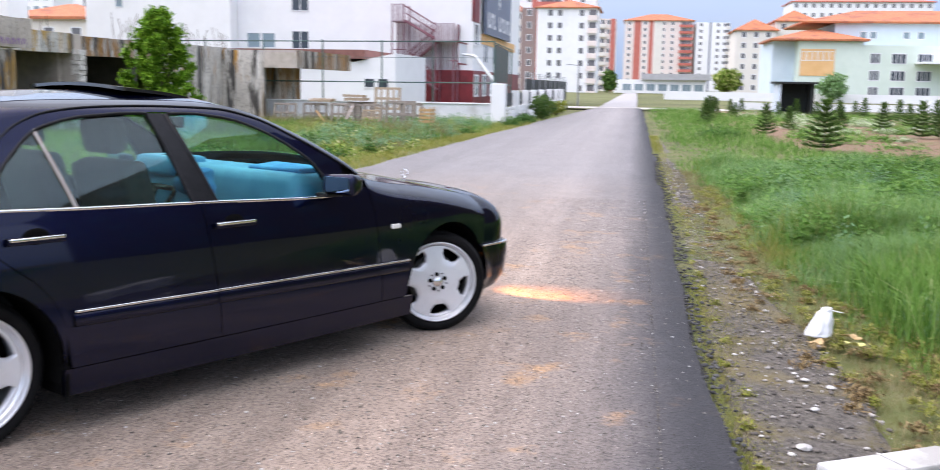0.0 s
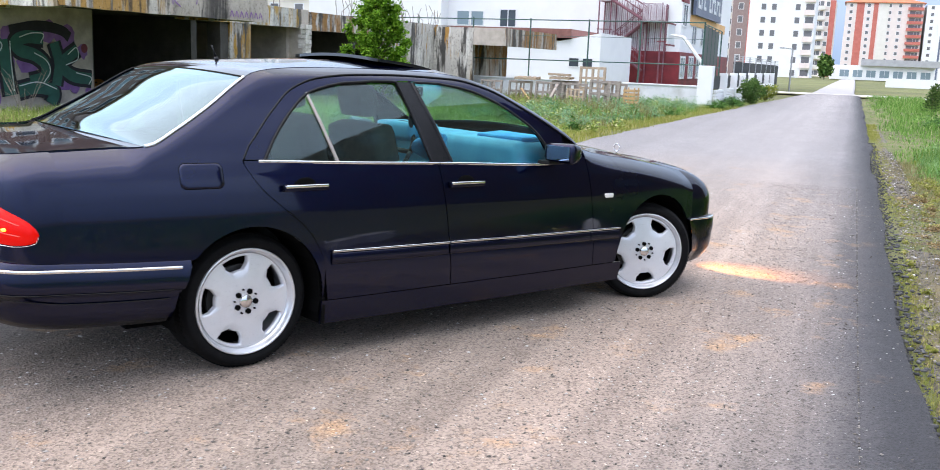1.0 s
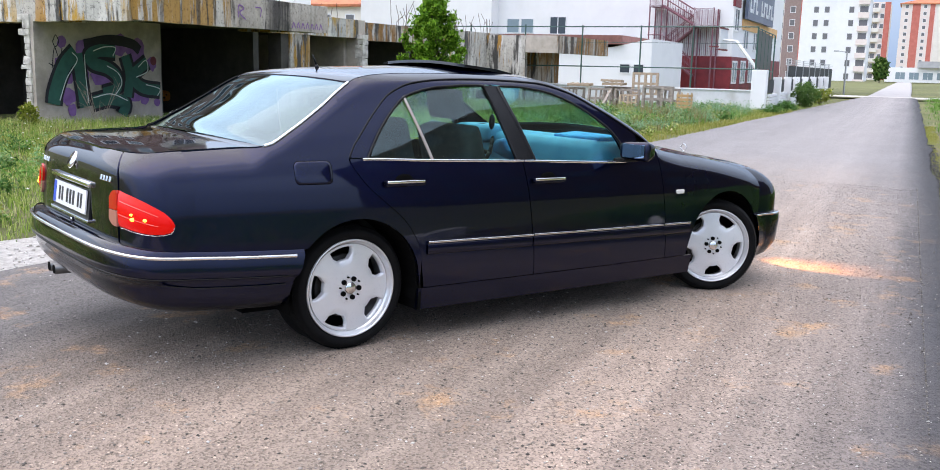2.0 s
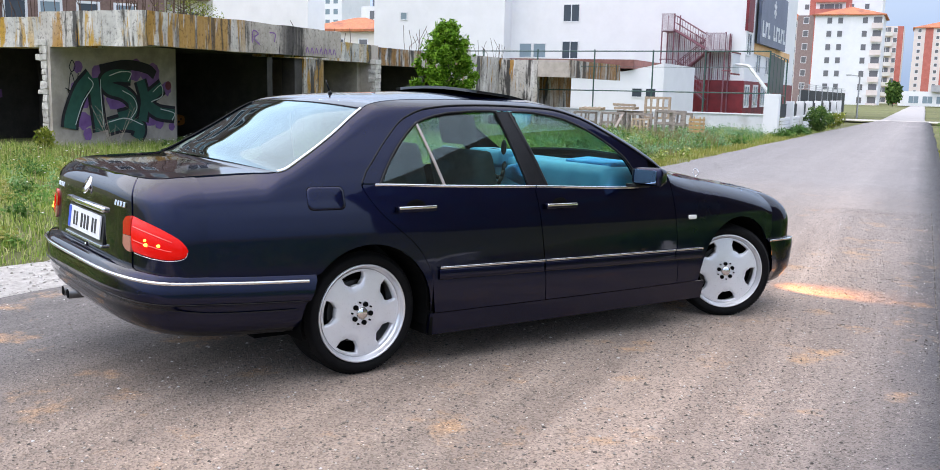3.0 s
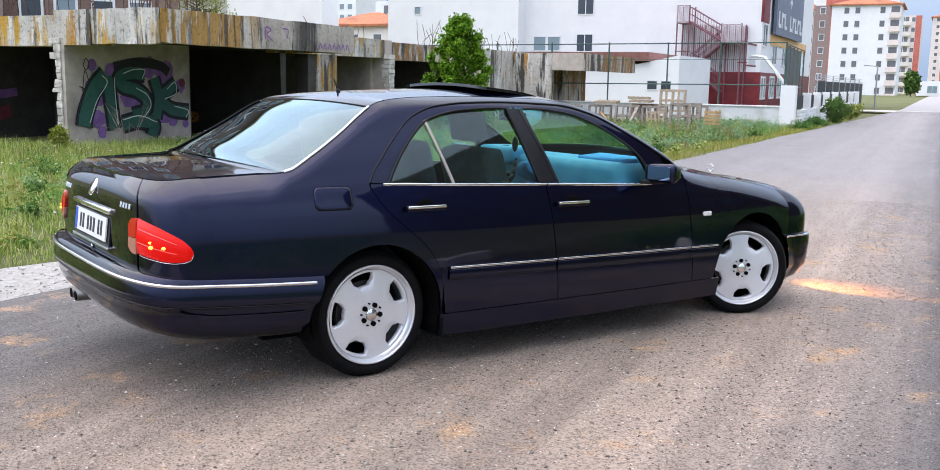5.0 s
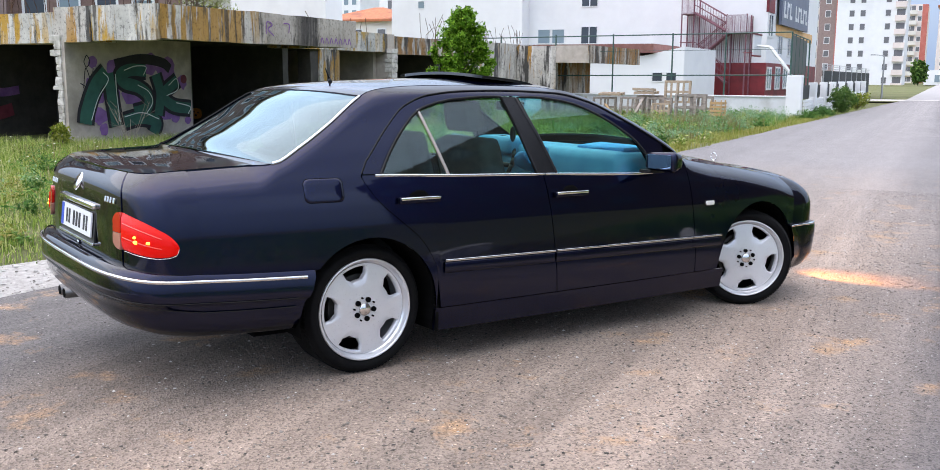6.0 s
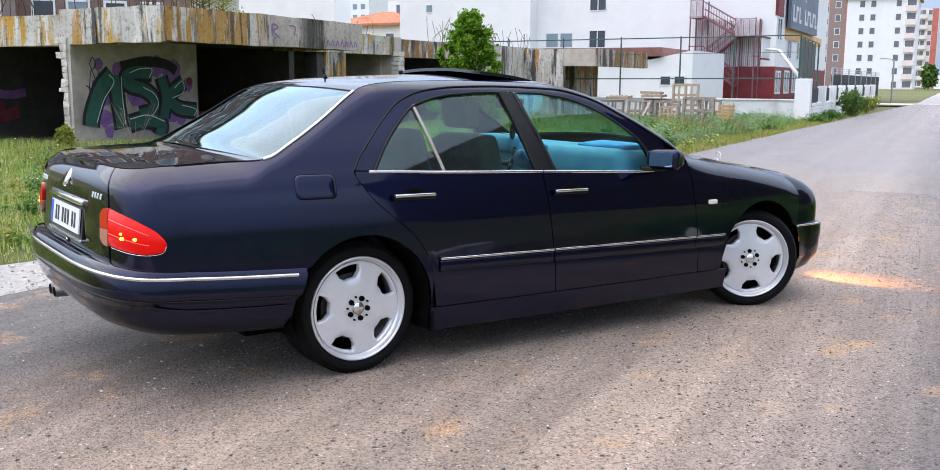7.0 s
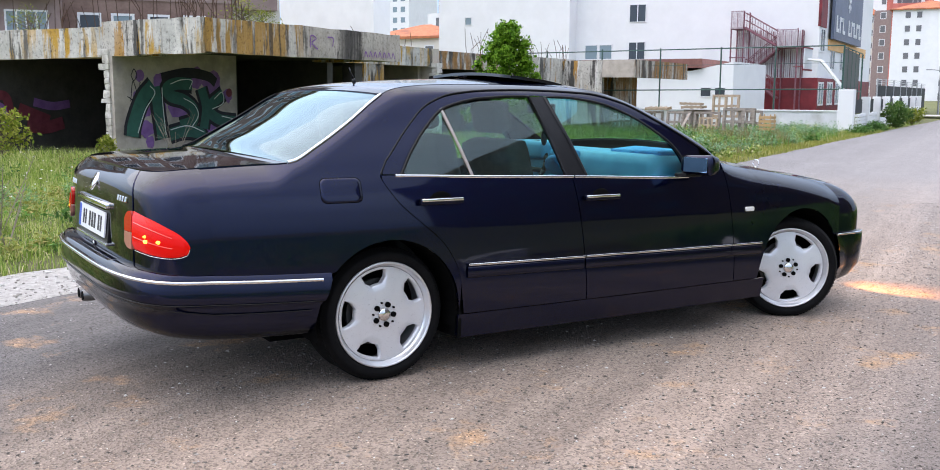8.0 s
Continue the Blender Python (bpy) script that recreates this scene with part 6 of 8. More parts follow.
ME_TYRE = make_mesh("wheel", tyre_bm(.308), M_TYRE, True)
ME_TREAD = make_mesh("tread_block", boxb(-.004, .0055, -.004, .036, -.0065, .0035), M_TYRE)
ME_FACE = make_mesh("rim", rim_face_bm(), M_RIM, True)
bm = bmesh.new()
lathe(bm, [(.2165, -.024), (.222, -.016), (.229, -.010), (.232, .004), (.236, .011), (.242, .012), (.2445, .008), (.2445, .0), (.236, -.02), (.232, -.19)], 96)
bmesh.ops.recalc_face_normals(bm, faces=bm.faces[:])
ME_LIP = make_mesh("rim_lip", bm, M_RIMLIP, True)
ME_BACK = make_mesh("brake_disc", disc_bm(.155, .085, .02), M_DISC)
bm = disc_bm(.236, .17, .02)
ME_WELL = make_mesh("wheel_well", bm, M_UNDER)
bm = bmesh.new()
lathe(bm, [(.001, .006), (.026, .005), (.030, .001), (.031, -.012)], 32)
bmesh.ops.recalc_face_normals(bm, faces=bm.faces[:])
ME_CAP = make_mesh("hub_cap", bm, M_CHROME, True)
bm = bmesh.new()
bmesh.ops.create_cone(bm, cap_ends=True, segments=12, radius1=.0125, radius2=.0125, depth=.012, matrix=Matrix.Rotation(math.pi / 2, 4, "X"))
ME_BOLT = make_mesh("bolt_hole", bm, M_UNDER)
bm = bmesh.new()
bmesh.ops.create_cone(bm, cap_ends=True, segments=8, radius1=.0045, radius2=.0045, depth=.012, matrix=Matrix.Rotation(math.pi / 2, 4, "X"))
ME_PIN = make_mesh("pin_hole", bm, M_UNDER)


def wheel(x, sgn, steer, spin):
    m = pose(x, sgn * -.795, HUB, 0, 0, steer) @ pose(0, 0, 0, 0, spin, 0 if sgn > 0 else 180)
    w = part("wheel", ME_TYRE, None, car, "black low-profile tyre on a silver rim", False, m)
    part("rim", ME_FACE, None, w, "silver five-window disc rim")
    part("rim_lip", ME_LIP, None, w, "polished rim lip")
    for k in range(96):
        part("tread_block", ME_TREAD, None, w, m=Matrix.Rotation(2 * math.pi * k / 96, 4, "Y") @ Matrix.Translation((.304, .02, 0)))
    part("brake_disc", ME_BACK, None, w)
    part("wheel_well", ME_WELL, None, w)
    part("hub_cap", ME_CAP, None, w, "plain chrome hub cap", m=pose(0, 0, 0))
    for k in range(5):
        a = 2 * math.pi * (k + .5) / 5
        part("bolt_hole", ME_BOLT, None, w, m=pose(.0475 * math.cos(a), .0020, .0475 * math.sin(a)))
        a = 2 * math.pi * k / 5
        part("pin_hole", ME_PIN, None, w, m=pose(.056 * math.cos(a), .0020, .056 * math.sin(a)))


wheel(RAX, 1, 0, -32)
wheel(RAX, -1, 0, 40)
wheel(FAX, 1, -31, -61)
wheel(FAX, -1, -31, 10)

# ---- inside the car ----
def soft_box(x0, x1, y0, y1, z0, z1, r=.05):
    return boxb(x0, x1, y0, y1, z0, z1, r)


def seat_at(x, y, parent, name):
    part(name + "_cushion", soft_box(x - .26, x + .26, y - .25, y + .25, .40, .58, .06), M_SEAT, parent, "", True)
    bm = soft_box(-.07, .07, -.24, .24, 0, .60, .055)
    part(name + "_backrest", bm, M_SEAT, parent, "", True, pose(x - .27, y, .50, 0, -16, 0))
    bm = soft_box(-.05, .05, -.13, .13, 0, .17, .045)
    part(name + "_headrest", bm, M_SEAT, parent, "", True, pose(x - .43, y, 1.11, 0, -12, 0))


seat_at(1.30, -.36, car, "seat")
seat_at(1.30, .36, car, "seat")
part("bench_cushion", soft_box(.28, .72, -.62, .62, .40, .58, .06), M_SEAT, car, "", True)
part("bench_backrest", soft_box(-.08, .08, -.62, .62, 0, .52, .06), M_SEAT, car, "", True, pose(.28, 0, .50, 0, -22, 0))
for y in (-.36, .36):
    part("bench_headrest", soft_box(-.05, .05, -.13, .13, 0, .13, .04), M_SEAT, car, "", True, pose(.10, y, .98, 0, -12, 0))
part("parcel_shelf", boxb(-.42, .16, -.62, .62, .93, .95), M_TRIM, car)
dash = part("dashboard", soft_box(1.68, 2.05, -.72, .72, .70, 1.0, .06), M_DASH, car, "dashboard coloured blue for the mirrored sky", True)
part("dash_hood", soft_box(1.62, 1.86, .20, .56, .92, 1.035, .03), M_DASH, dash, "", True)
part("floor_panel", boxb(-.3, 2.2, -.70, .70, .28, .32), M_UNDER, car)
bm = bmesh.new()
for k in range(24):
    a, b = 2 * math.pi * k / 24, 2 * math.pi * (k + 1) / 24
    rod(bm, (0, .185 * math.cos(a), .185 * math.sin(a)), (0, .185 * math.cos(b), .185 * math.sin(b)), .014, 7)
for a in (0, math.pi, -math.pi / 2):
    rod(bm, (0, 0, 0), (0.01, .18 * math.cos(a), .18 * math.sin(a)), .016, 6)
part("steering_wheel", bm, M_TRIM, car, "", True, pose(1.62, .36, .86, 0, 24, 0))
bm = bmesh.new()
bmesh.ops.create_icosphere(bm, subdivisions=3, radius=.10)
for v in bm.verts:
    v.co += noise.noise_vector(v.co * 9) * .05
    v.co.z *= .8
part("blue_cloth", bm, M_CLOTHBLUE, car, "crumpled bright blue cloth", True, pose(1.42, -.28, .93))
bm = boxb(-.10, .10, -.20, .20, 0, .03, .012)
part("blue_cloth", rough_up(bm, .02, 9), M_CLOTHBLUE, car, "folded bright blue cloth", True, pose(1.86, -.48, .995))
bm = bmesh.new()
rod(bm, (1.46, 0, 1.31), (1.46, 0, 1.26), .008)
box(bm, 1.44, 1.475, -.12, .12, 1.21, 1.27, .012)
part("inner_mirror", bm, M_TRIM, car)
bm = bmesh.new()
rod(bm, (1.47, -.02, 1.22), (1.47, -.02, 1.10), .002, 4)
bmesh.ops.create_uvsphere(bm, u_segments=10, v_segments=6, radius=1, matrix=Matrix.Translation((1.47, -.02, 1.07)) @ Matrix.Diagonal((.02, .02, .05, 1)))
part("hanging_charm", bm, M_TRIM, car, "dark charm hanging from the mirror", True)
hl = top_patch(.06, 1.30, crown, 10, 15, (-.02, .06), edge=.96, lift=-.03)
part("headliner", mesh_np("headliner", hl.reshape(-1, 3), grid_np(hl), M_LINER, True), None, car)

# ---- plants ----
def leaf_mat(name, stops, dry=None, trans=0.35):
    m, nt, b = nodes_of(name)
    geo = nt.nodes.new("ShaderNodeNewGeometry")
    col = ramp(nt, geo.outputs["Random Per Island"], stops)
    nt.nodes.remove(b)
    df = nt.nodes.new("ShaderNodeBsdfPrincipled")
    df.inputs["Roughness"].default_value = 0.6
    df.inputs["Specular IOR Level"].default_value = 0.12
    tr = nt.nodes.new("ShaderNodeBsdfTranslucent")
    link(nt, col, df.inputs["Base Color"])
    link(nt, col, tr.inputs[0])
    mx = nt.nodes.new("ShaderNodeMixShader")
    mx.inputs[0].default_value = trans
    link(nt, df.outputs[0], mx.inputs[1])
    link(nt, tr.outputs[0], mx.inputs[2])
    link(nt, mx.outputs[0], nt.nodes["Material Output"].inputs[0])
    return m


M_GRASS = leaf_mat("meadow_grass", [(0.0, (0.07, 0.14, 0.02)), (0.3, (0.18, 0.29, 0.045)), (0.6, (0.30, 0.40, 0.09)), (0.85, (0.46, 0.49, 0.18)), (1.0, (0.60, 0.54, 0.32))])
M_GRASS_LUSH = leaf_mat("lush_grass", [(0.0, (0.055, 0.15, 0.025)), (0.4, (0.12, 0.27, 0.05)), (0.8, (0.20, 0.37, 0.09)), (0.95, (0.30, 0.42, 0.14)), (1.0, (0.45, 0.42, 0.25))])
M_GRASS_DRY = leaf_mat("dry_grass", [(0.0, (0.12, 0.13, 0.04)), (0.5, (0.21, 0.18, 0.075)), (1.0, (0.36, 0.29, 0.16))])
M_GRASS_PALE = leaf_mat("grey_green_grass", [(0.0, (0.11, 0.24, 0.08)), (0.5, (0.20, 0.37, 0.15)), (1.0, (0.33, 0.48, 0.25))])
M_GRASS_YELLOW = leaf_mat("yellowing_grass", [(0.0, (0.15, 0.18, 0.03)), (0.5, (0.27, 0.29, 0.06)), (1.0, (0.46, 0.40, 0.16))])
M_STRAW = leaf_mat("withered_plant", [(0.0, (0.10, 0.065, 0.03)), (0.5, (0.24, 0.16, 0.075)), (1.0, (0.42, 0.32, 0.17))])
M_LEAF = leaf_mat("tree_leaf", [(0.0, (0.035, 0.11, 0.008)), (0.5, (0.11, 0.27, 0.02)), (1.0, (0.26, 0.46, 0.05))])
M_NEEDLE = leaf_mat("conifer_needle", [(0.0, (0.025, 0.075, 0.018)), (0.6, (0.075, 0.165, 0.035)), (1.0, (0.18, 0.29, 0.07))], trans=0.15)
M_WEED = leaf_mat("yellow_green_weed", [(0.0, (0.10, 0.16, 0.02)), (0.6, (0.24, 0.28, 0.04)), (1.0, (0.42, 0.42, 0.10))])
M_BARK = surf("bark", (0.07, 0.05, 0.035), (0.15, 0.115, 0.085), 9, 0.9, 0.8, 40, dist=0.02)
M_TWIG = surf("dead_twig", (0.20, 0.16, 0.12), (0.34, 0.29, 0.23), 9, 0.9, 0.3, 60)
M_PETAL = plain("white_petal", (0.75, 0.76, 0.70), 0.7)
M_STONE = surf("loose_stone", (0.34, 0.33, 0.31), (0.58, 0.57, 0.55), 9, 0.9, 0.4, 70)


def to_world(s, n):
    x = ROAD[0][0] * s + ROAD[0][1] * n + ROAD[0][3]
    y = ROAD[1][0] * s + ROAD[1][1] * n + ROAD[1][3]
    return x, y


def blades(name, s, n, height, mat, label, seed, per=6, spread=0.05, width=0.006, lean=0.45, base=-0.05):
    """Tufts of bent blades at s, n: each blade is a strip of three triangles."""
    r = np.random.default_rng(seed)
    k = len(s)
    S = np.repeat(s, per) + r.normal(0, spread, k * per)
    N = np.repeat(n, per) + r.normal(0, spread, k * per)
    H = np.repeat(height, per) * r.uniform(0.5, 1.1, k * per)
    x, y = to_world(S, N)
    z = ground_z(x) + base
    az = r.uniform(0, 2 * np.pi, k * per)
    ln = np.abs(r.normal(0, lean, k * per)) * H
    dx, dy = np.cos(az), np.sin(az)
    w = width * r.uniform(0.4, 1.4, k * per) * (0.75 + 0.5 * H)
    px, py = -dy * w, dx * w
    P0 = np.stack([x - px, y - py, z], 1)
    P1 = np.stack([x + px, y + py, z], 1)
    mx, my, mz = x + dx * ln * 0.3, y + dy * ln * 0.3, z + H * 0.6
    P2 = np.stack([mx - px * .8, my - py * .8, mz], 1)
    P3 = np.stack([mx + px * .8, my + py * .8, mz], 1)
    P4 = np.stack([x + dx * ln, y + dy * ln, z + H * (1 - 0.25 * np.minimum(1, ln / (H + 1e-6)))], 1)
    V = np.stack([P0, P1, P2, P3, P4], 1).reshape(-1, 3)
    b = np.arange(k * per)[:, None] * 5
    F = np.concatenate([b + np.array([[0, 1, 3]]), b + np.array([[0, 3, 2]]), b + np.array([[2, 3, 4]])])
    ob = new(name, mesh_np(name, V, F, mat))
    return tagged(ob, label, "grass", kind="stuff")


def patchy(s, n, f, seed):
    """A slow 0..1 variation over the plan."""
    r = np.random.default_rng(seed)
    v = np.zeros_like(s)
    for _ in range(6):
        a, b, c = r.normal(0, f), r.normal(0, f), r.uniform(0, 6.28)
        v += np.sin(s * a + n * b + c)
    return 0.5 + v / 7


rg_ = np.random.default_rng(11)


def scatter(k, s0, s1, n0, n1, power=1.0):
    return s0 + (s1 - s0) * rg_.uniform(0, 1, k) ** power, n0 + (n1 - n0) * rg_.uniform(0, 1, k)


# verge in front of the concrete shell
s, n = scatter(23000, -4, 17, 5.6, 16.0)
edge = left_edge(s) + np.interp(s, (-9, 1, 6.5), (1.3, 0.9, 0.15))
keep = (n > edge + 0.02 + rg_.exponential(0.12, len(s))) & ~((s > 9.5) & (n > 15.7))
s, n = s[keep], n[keep]
edge = edge[keep]
h = np.interp(n - edge, (0, 0.5, 3, 7, 10), (0.06, 0.11, 0.16, 0.20, 0.32)) * (0.5 + 0.9 * patchy(s, n, 0.9, 1))
blades("grass_verge", s, n, h, M_GRASS, "uneven green meadow grass before the concrete shell", 1, 6, 0.06, 0.0048, 0.85)
s, n = scatter(11000, 17, 46, 4.2, 15.8, 1.3)
keep = (n > left_edge(s) + 0.05 + rg_.exponential(0.2, len(s))) & ~((s > 30.5) & (n > 12.6)) & ~((s > 32.2) & (n > 5.0))
s, n = s[keep], n[keep]
h = np.interp(n - left_edge(s), (0, 0.6, 3, 9), (0.06, 0.12, 0.20, 0.28)) * (0.4 + 1.0 * patchy(s, n, 0.9, 2))
blades("grass_verge", s, n, h, M_GRASS, "tall weedy grass along the far verge", 2, 7, 0.10, 0.006, 0.9)
s, n = scatter(5200, 11, 33, 4.3, 9)
keep = (n > left_edge(s) + 0.04) & (rg_.exponential(0.8, len(s)) > n - left_edge(s) - 0.3)
s, n = s[keep], n[keep]
blades("dry_grass", s, n, 0.07 + 0.12 * patchy(s, n, 1.0, 19), M_GRASS_YELLOW, "yellowing grass along the lane's edge", 29, 7, 0.08, 0.007, 0.7)
s, n = scatter(1300, 18, 33, 5.2, 12)
keep = (n > left_edge(s) + 0.7) & (patchy(s, n, 0.7, 5) > 0.56) & ~((s > 30.5) & (n > 12))
s, n = s[keep], n[keep]
blades("weeds", s, n, 0.12 + 0.3 * patchy(s, n, 1.5, 31), M_GRASS_LUSH, "dark green weed clumps in the grass", 12, 9, 0.16, 0.008, 0.9)
# verge across the lane
verge_edge = lambda q: np.interp(q, (-2, 2, 5, 13, 24), (-0.88, -0.78, -0.55, -0.40, -0.34))
def kerb_gap(s, n):
    return (s - 0.02) * .866 + (n + .315) * .5


for k_, s0, s1, n0, p_, per, w_, sd in ((15000, 0.3, 6.5, -4.4, 1.0, 8, 0.0030, 23), (24000, 5.5, 15, -8, 1.1, 7, 0.0042, 3)):
    s, n = scatter(k_, s0, s1, n0, -0.45, p_)
    edge = verge_edge(s)
    d = kerb_gap(s, n)
    keep = (n < edge - 0.16 - 0.30 * patchy(s, n, 1.4, sd + 60) - rg_.exponential(0.20, len(s))) & (d > 0.12 + rg_.exponential(0.35, len(s)))
    s, n, edge, d = s[keep], n[keep], edge[keep], d[keep]
    tone, tuft = patchy(s, n, 1.1, sd + 40), patchy(s, n, 2.2, sd + 50)
    h = np.interp(edge - n, (0, 0.25, 0.8, 2.2, 6), (0.04, 0.12, 0.32, 0.44, 0.38)) * (0.15 + 0.8 * patchy(s, n, 0.9, sd) + 1.1 * tuft ** 2) * np.interp(d, (0.1, 0.7, 1.3, 2.0), (0.16, 0.32, 0.75, 1.0))
    near_edge = np.exp(-(edge - n) / 0.35)
    pick = rg_.uniform(0, 1, len(s)) * 0.5 + tone * 0.5 - near_edge * 0.45 - np.interp(d, (0.1, 0.9), (0.35, 0))
    for mat, lo, hi, lab in ((M_GRASS_DRY, -9, 0.04, "straw-coloured grass at the gravel's edge"), (M_GRASS_YELLOW, 0.04, 0.27, "yellowing grass on the verge"), (M_GRASS_LUSH, 0.27, 0.60, "lush green grass on the verge"), (M_GRASS_PALE, 0.60, 9, "pale grey-green grass on the verge")):
        q = (pick >= lo) & (pick < hi)
        blades("grass_verge", s[q], n[q], h[q], mat, lab, sd + int(hi * 10), per, 0.07, w_, 0.9)


def weed_clumps(name, spots, mat, label, seed, leaf=.035, per=420):
    """Low broad-leaved clumps: leaves over flattened mounds."""
    r = np.random.default_rng(seed)
    vs, fs, off = [], [], 0
    for s0, n0, rad, hgt in spots:
        p = rw(s0, n0)
        u = r.normal(0, 1, (per, 3))
        u /= np.linalg.norm(u, axis=1)[:, None]
        f = r.uniform(.55, 1.05, per)[:, None] * (0.75 + 0.35 * np.sin(4 * np.arctan2(u[:, 1], u[:, 0]) + s0))[:, None]
        c = u * f * np.array([rad, rad, hgt])
        c[:, 2] = np.abs(c[:, 2])
        c += np.array([p.x, p.y, float(ground_z(p.x)) - 0.04])
        a, t = r.uniform(0, 6.28, per), r.uniform(-.5, .9, per)
        d = np.stack([np.cos(a) * np.cos(t), np.sin(a) * np.cos(t), np.sin(t)], 1)
        w = np.stack([-np.sin(a), np.cos(a), r.normal(0, .4, per)], 1)
        sz = leaf * r.uniform(.6, 1.5, per)[:, None]
        vs.append(np.stack([c - d * sz, c + w * sz * .42, c + d * sz, c - w * sz * .42], 1).reshape(-1, 3))
        fs.append(np.arange(per)[:, None] * 4 + np.arange(4)[None] + off)
        off += per * 4
    return tagged(new(name, mesh_np(name, np.concatenate(vs), np.concatenate(fs), mat)), label, "weeds", kind="stuff")


rnd = random.Random(71)
spots = [(12.8 + rnd.uniform(-1.2, 1.2), -3.1 + rnd.uniform(-.6, .6), rnd.uniform(.3, .6), rnd.uniform(.3, .5)) for _ in range(9)]
spots += [(14.4 + rnd.uniform(-1.2, 1.2), -4.6 + rnd.uniform(-.8, .8), rnd.uniform(.4, .7), rnd.uniform(.35, .6)) for _ in range(9)]
spots += [(8.2 + rnd.uniform(-.8, .8), -2.9 + rnd.uniform(-.5, .5), rnd.uniform(.25, .5), rnd.uniform(.3, .48)) for _ in range(9)]
spots += [(27 + rnd.uniform(-2, 2), -2.2 + rnd.uniform(-.5, .5), .5, .4) for _ in range(5)]
M_WEEDDARK = leaf_mat("broad_weed_leaf", [(0.0, (0.03, 0.10, 0.02)), (0.5, (0.06, 0.17, 0.035)), (1.0, (0.13, 0.26, 0.06))])
weed_clumps("weeds", spots, M_WEEDDARK, "dark broad-leaved weed clumps in the verge", 72)
M_WEEDMID = leaf_mat("weed_leaf", [(0.0, (0.06, 0.16, 0.03)), (0.5, (0.11, 0.27, 0.05)), (1.0, (0.22, 0.38, 0.10))])
spots = []
for _ in range(150):
    s0 = 5.0 + 10 * rnd.random() ** 1.2
    spots.append((s0, float(verge_edge(s0)) - rnd.uniform(.5, 2.2 + s0 * .25), rnd.uniform(.12, .38), rnd.uniform(.18, .55)))
weed_clumps("weeds", spots, M_WEEDMID, "mid-green leafy weeds among the verge grass", 79, .026, 460)
M_WEEDBLUE = leaf_mat("blue_green_weed_leaf", [(0.0, (0.08, 0.20, 0.09)), (0.5, (0.17, 0.33, 0.17)), (1.0, (0.30, 0.46, 0.28))])
weed_clumps("weeds", [(q[0] + rnd.uniform(-.6, .6), q[1] - rnd.uniform(0, .6), q[2], q[3] * .9) for q in spots[::2]], M_WEEDBLUE, "pale blue-green weeds among the verge grass", 85, .022, 420)
spots = [(rnd.uniform(0.9, 3.6), -0.85 - rnd.uniform(0, .9), rnd.uniform(.04, .09), rnd.uniform(.04, .09)) for _ in range(26)]
spots += [(s0, float(verge_edge(s0)) - rnd.uniform(-.12, .6), rnd.uniform(.04, .10), rnd.uniform(.03, .09)) for s0 in np.linspace(0.4, 11, 130)]
spots += [(s0, -0.16 + rnd.uniform(-.06, .05), rnd.uniform(.03, .06), rnd.uniform(.03, .06)) for s0 in np.linspace(0.2, 12, 24)]
dry_spots = [(s0, float(verge_edge(s0)) - rnd.uniform(-.25, .8), rnd.uniform(.05, .13), rnd.uniform(.03, .07)) for s0 in np.linspace(0.4, 9, 110)]
weed_clumps("dry_grass", [q for q in dry_spots if kerb_gap(q[0], q[1]) > .1], M_STRAW, "brown withered plants beside the gravel", 80, .014, 110)
weed_clumps("weeds", [q for q in spots if kerb_gap(q[0], q[1]) > .1], M_GRASS_YELLOW, "small yellow-green weeds in the gravel", 73, .012, 110)
spots = []
for _ in range(80):
    s0 = rnd.uniform(12, 33)
    e0 = float(left_edge(s0))
    spots.append((s0, e0 + rnd.uniform(.7, 7.5), rnd.uniform(.2, .55), rnd.uniform(.18, .42)))
spots = [q for q in spots if not (q[0] > 30 and q[1] > 11.5)]
weed_clumps("weeds", [(q[0] + rnd.uniform(-.8, .8), q[1] + rnd.uniform(-.5, .5), q[2] * .8, q[3] * .9) for q in spots], M_GRASS, "straw and olive weed clumps in the grass", 81, .035, 300)
weed_clumps("weeds", spots[::2] + [(33 + rnd.uniform(-3, 5), 5.0 + rnd.uniform(-.35, -.05), .4, .35) for _ in range(12)], M_WEEDDARK, "dark broad-leaved weed clumps in the grass", 74, .04, 360)
weed_clumps("weeds", [(rnd.uniform(17, 31), float(left_edge(25)) + rnd.uniform(.8, 4.5), rnd.uniform(.2, .5), rnd.uniform(.22, .5)) for _ in range(80)], M_WEEDBLUE, "tall pale blue-green weeds before the pallets", 86, .026, 420)
spots = [(rnd.uniform(2, 9.0), rnd.uniform(7.6, 14), rnd.uniform(.12, .3), rnd.uniform(.15, .32)) for _ in range(34)]
weed_clumps("weeds", spots, M_GRASS_PALE, "grey-green weed clumps before the shell", 75, .024, 300)
spots = [(rnd.uniform(0.5, 12.0), rnd.uniform(7.2, 15.2), rnd.uniform(.15, .4), rnd.uniform(.14, .34)) for _ in range(60)]
weed_clumps("weeds", spots, M_WEEDDARK, "dark leafy weeds before the shell", 78, .026, 320)
for mat, lab, sd in ((M_WEEDMID, "mid-green leafy weeds before the shell", 82), (M_GRASS_YELLOW, "yellow-green weeds before the shell", 83)):
    spots = []
    for _ in range(110):
        s0 = rnd.uniform(-2.5, 12.5)
        n0 = float(left_edge(s0)) + float(np.interp(s0, (-9, 1, 6.5), (1.3, 0.9, 0.2))) + rnd.uniform(.1, 7.5)
        if n0 < 15.3:
            spots.append((s0, n0, rnd.uniform(.1, .32), rnd.uniform(.1, .3)))
    weed_clumps("weeds", spots, mat, lab, sd, .022, 240)
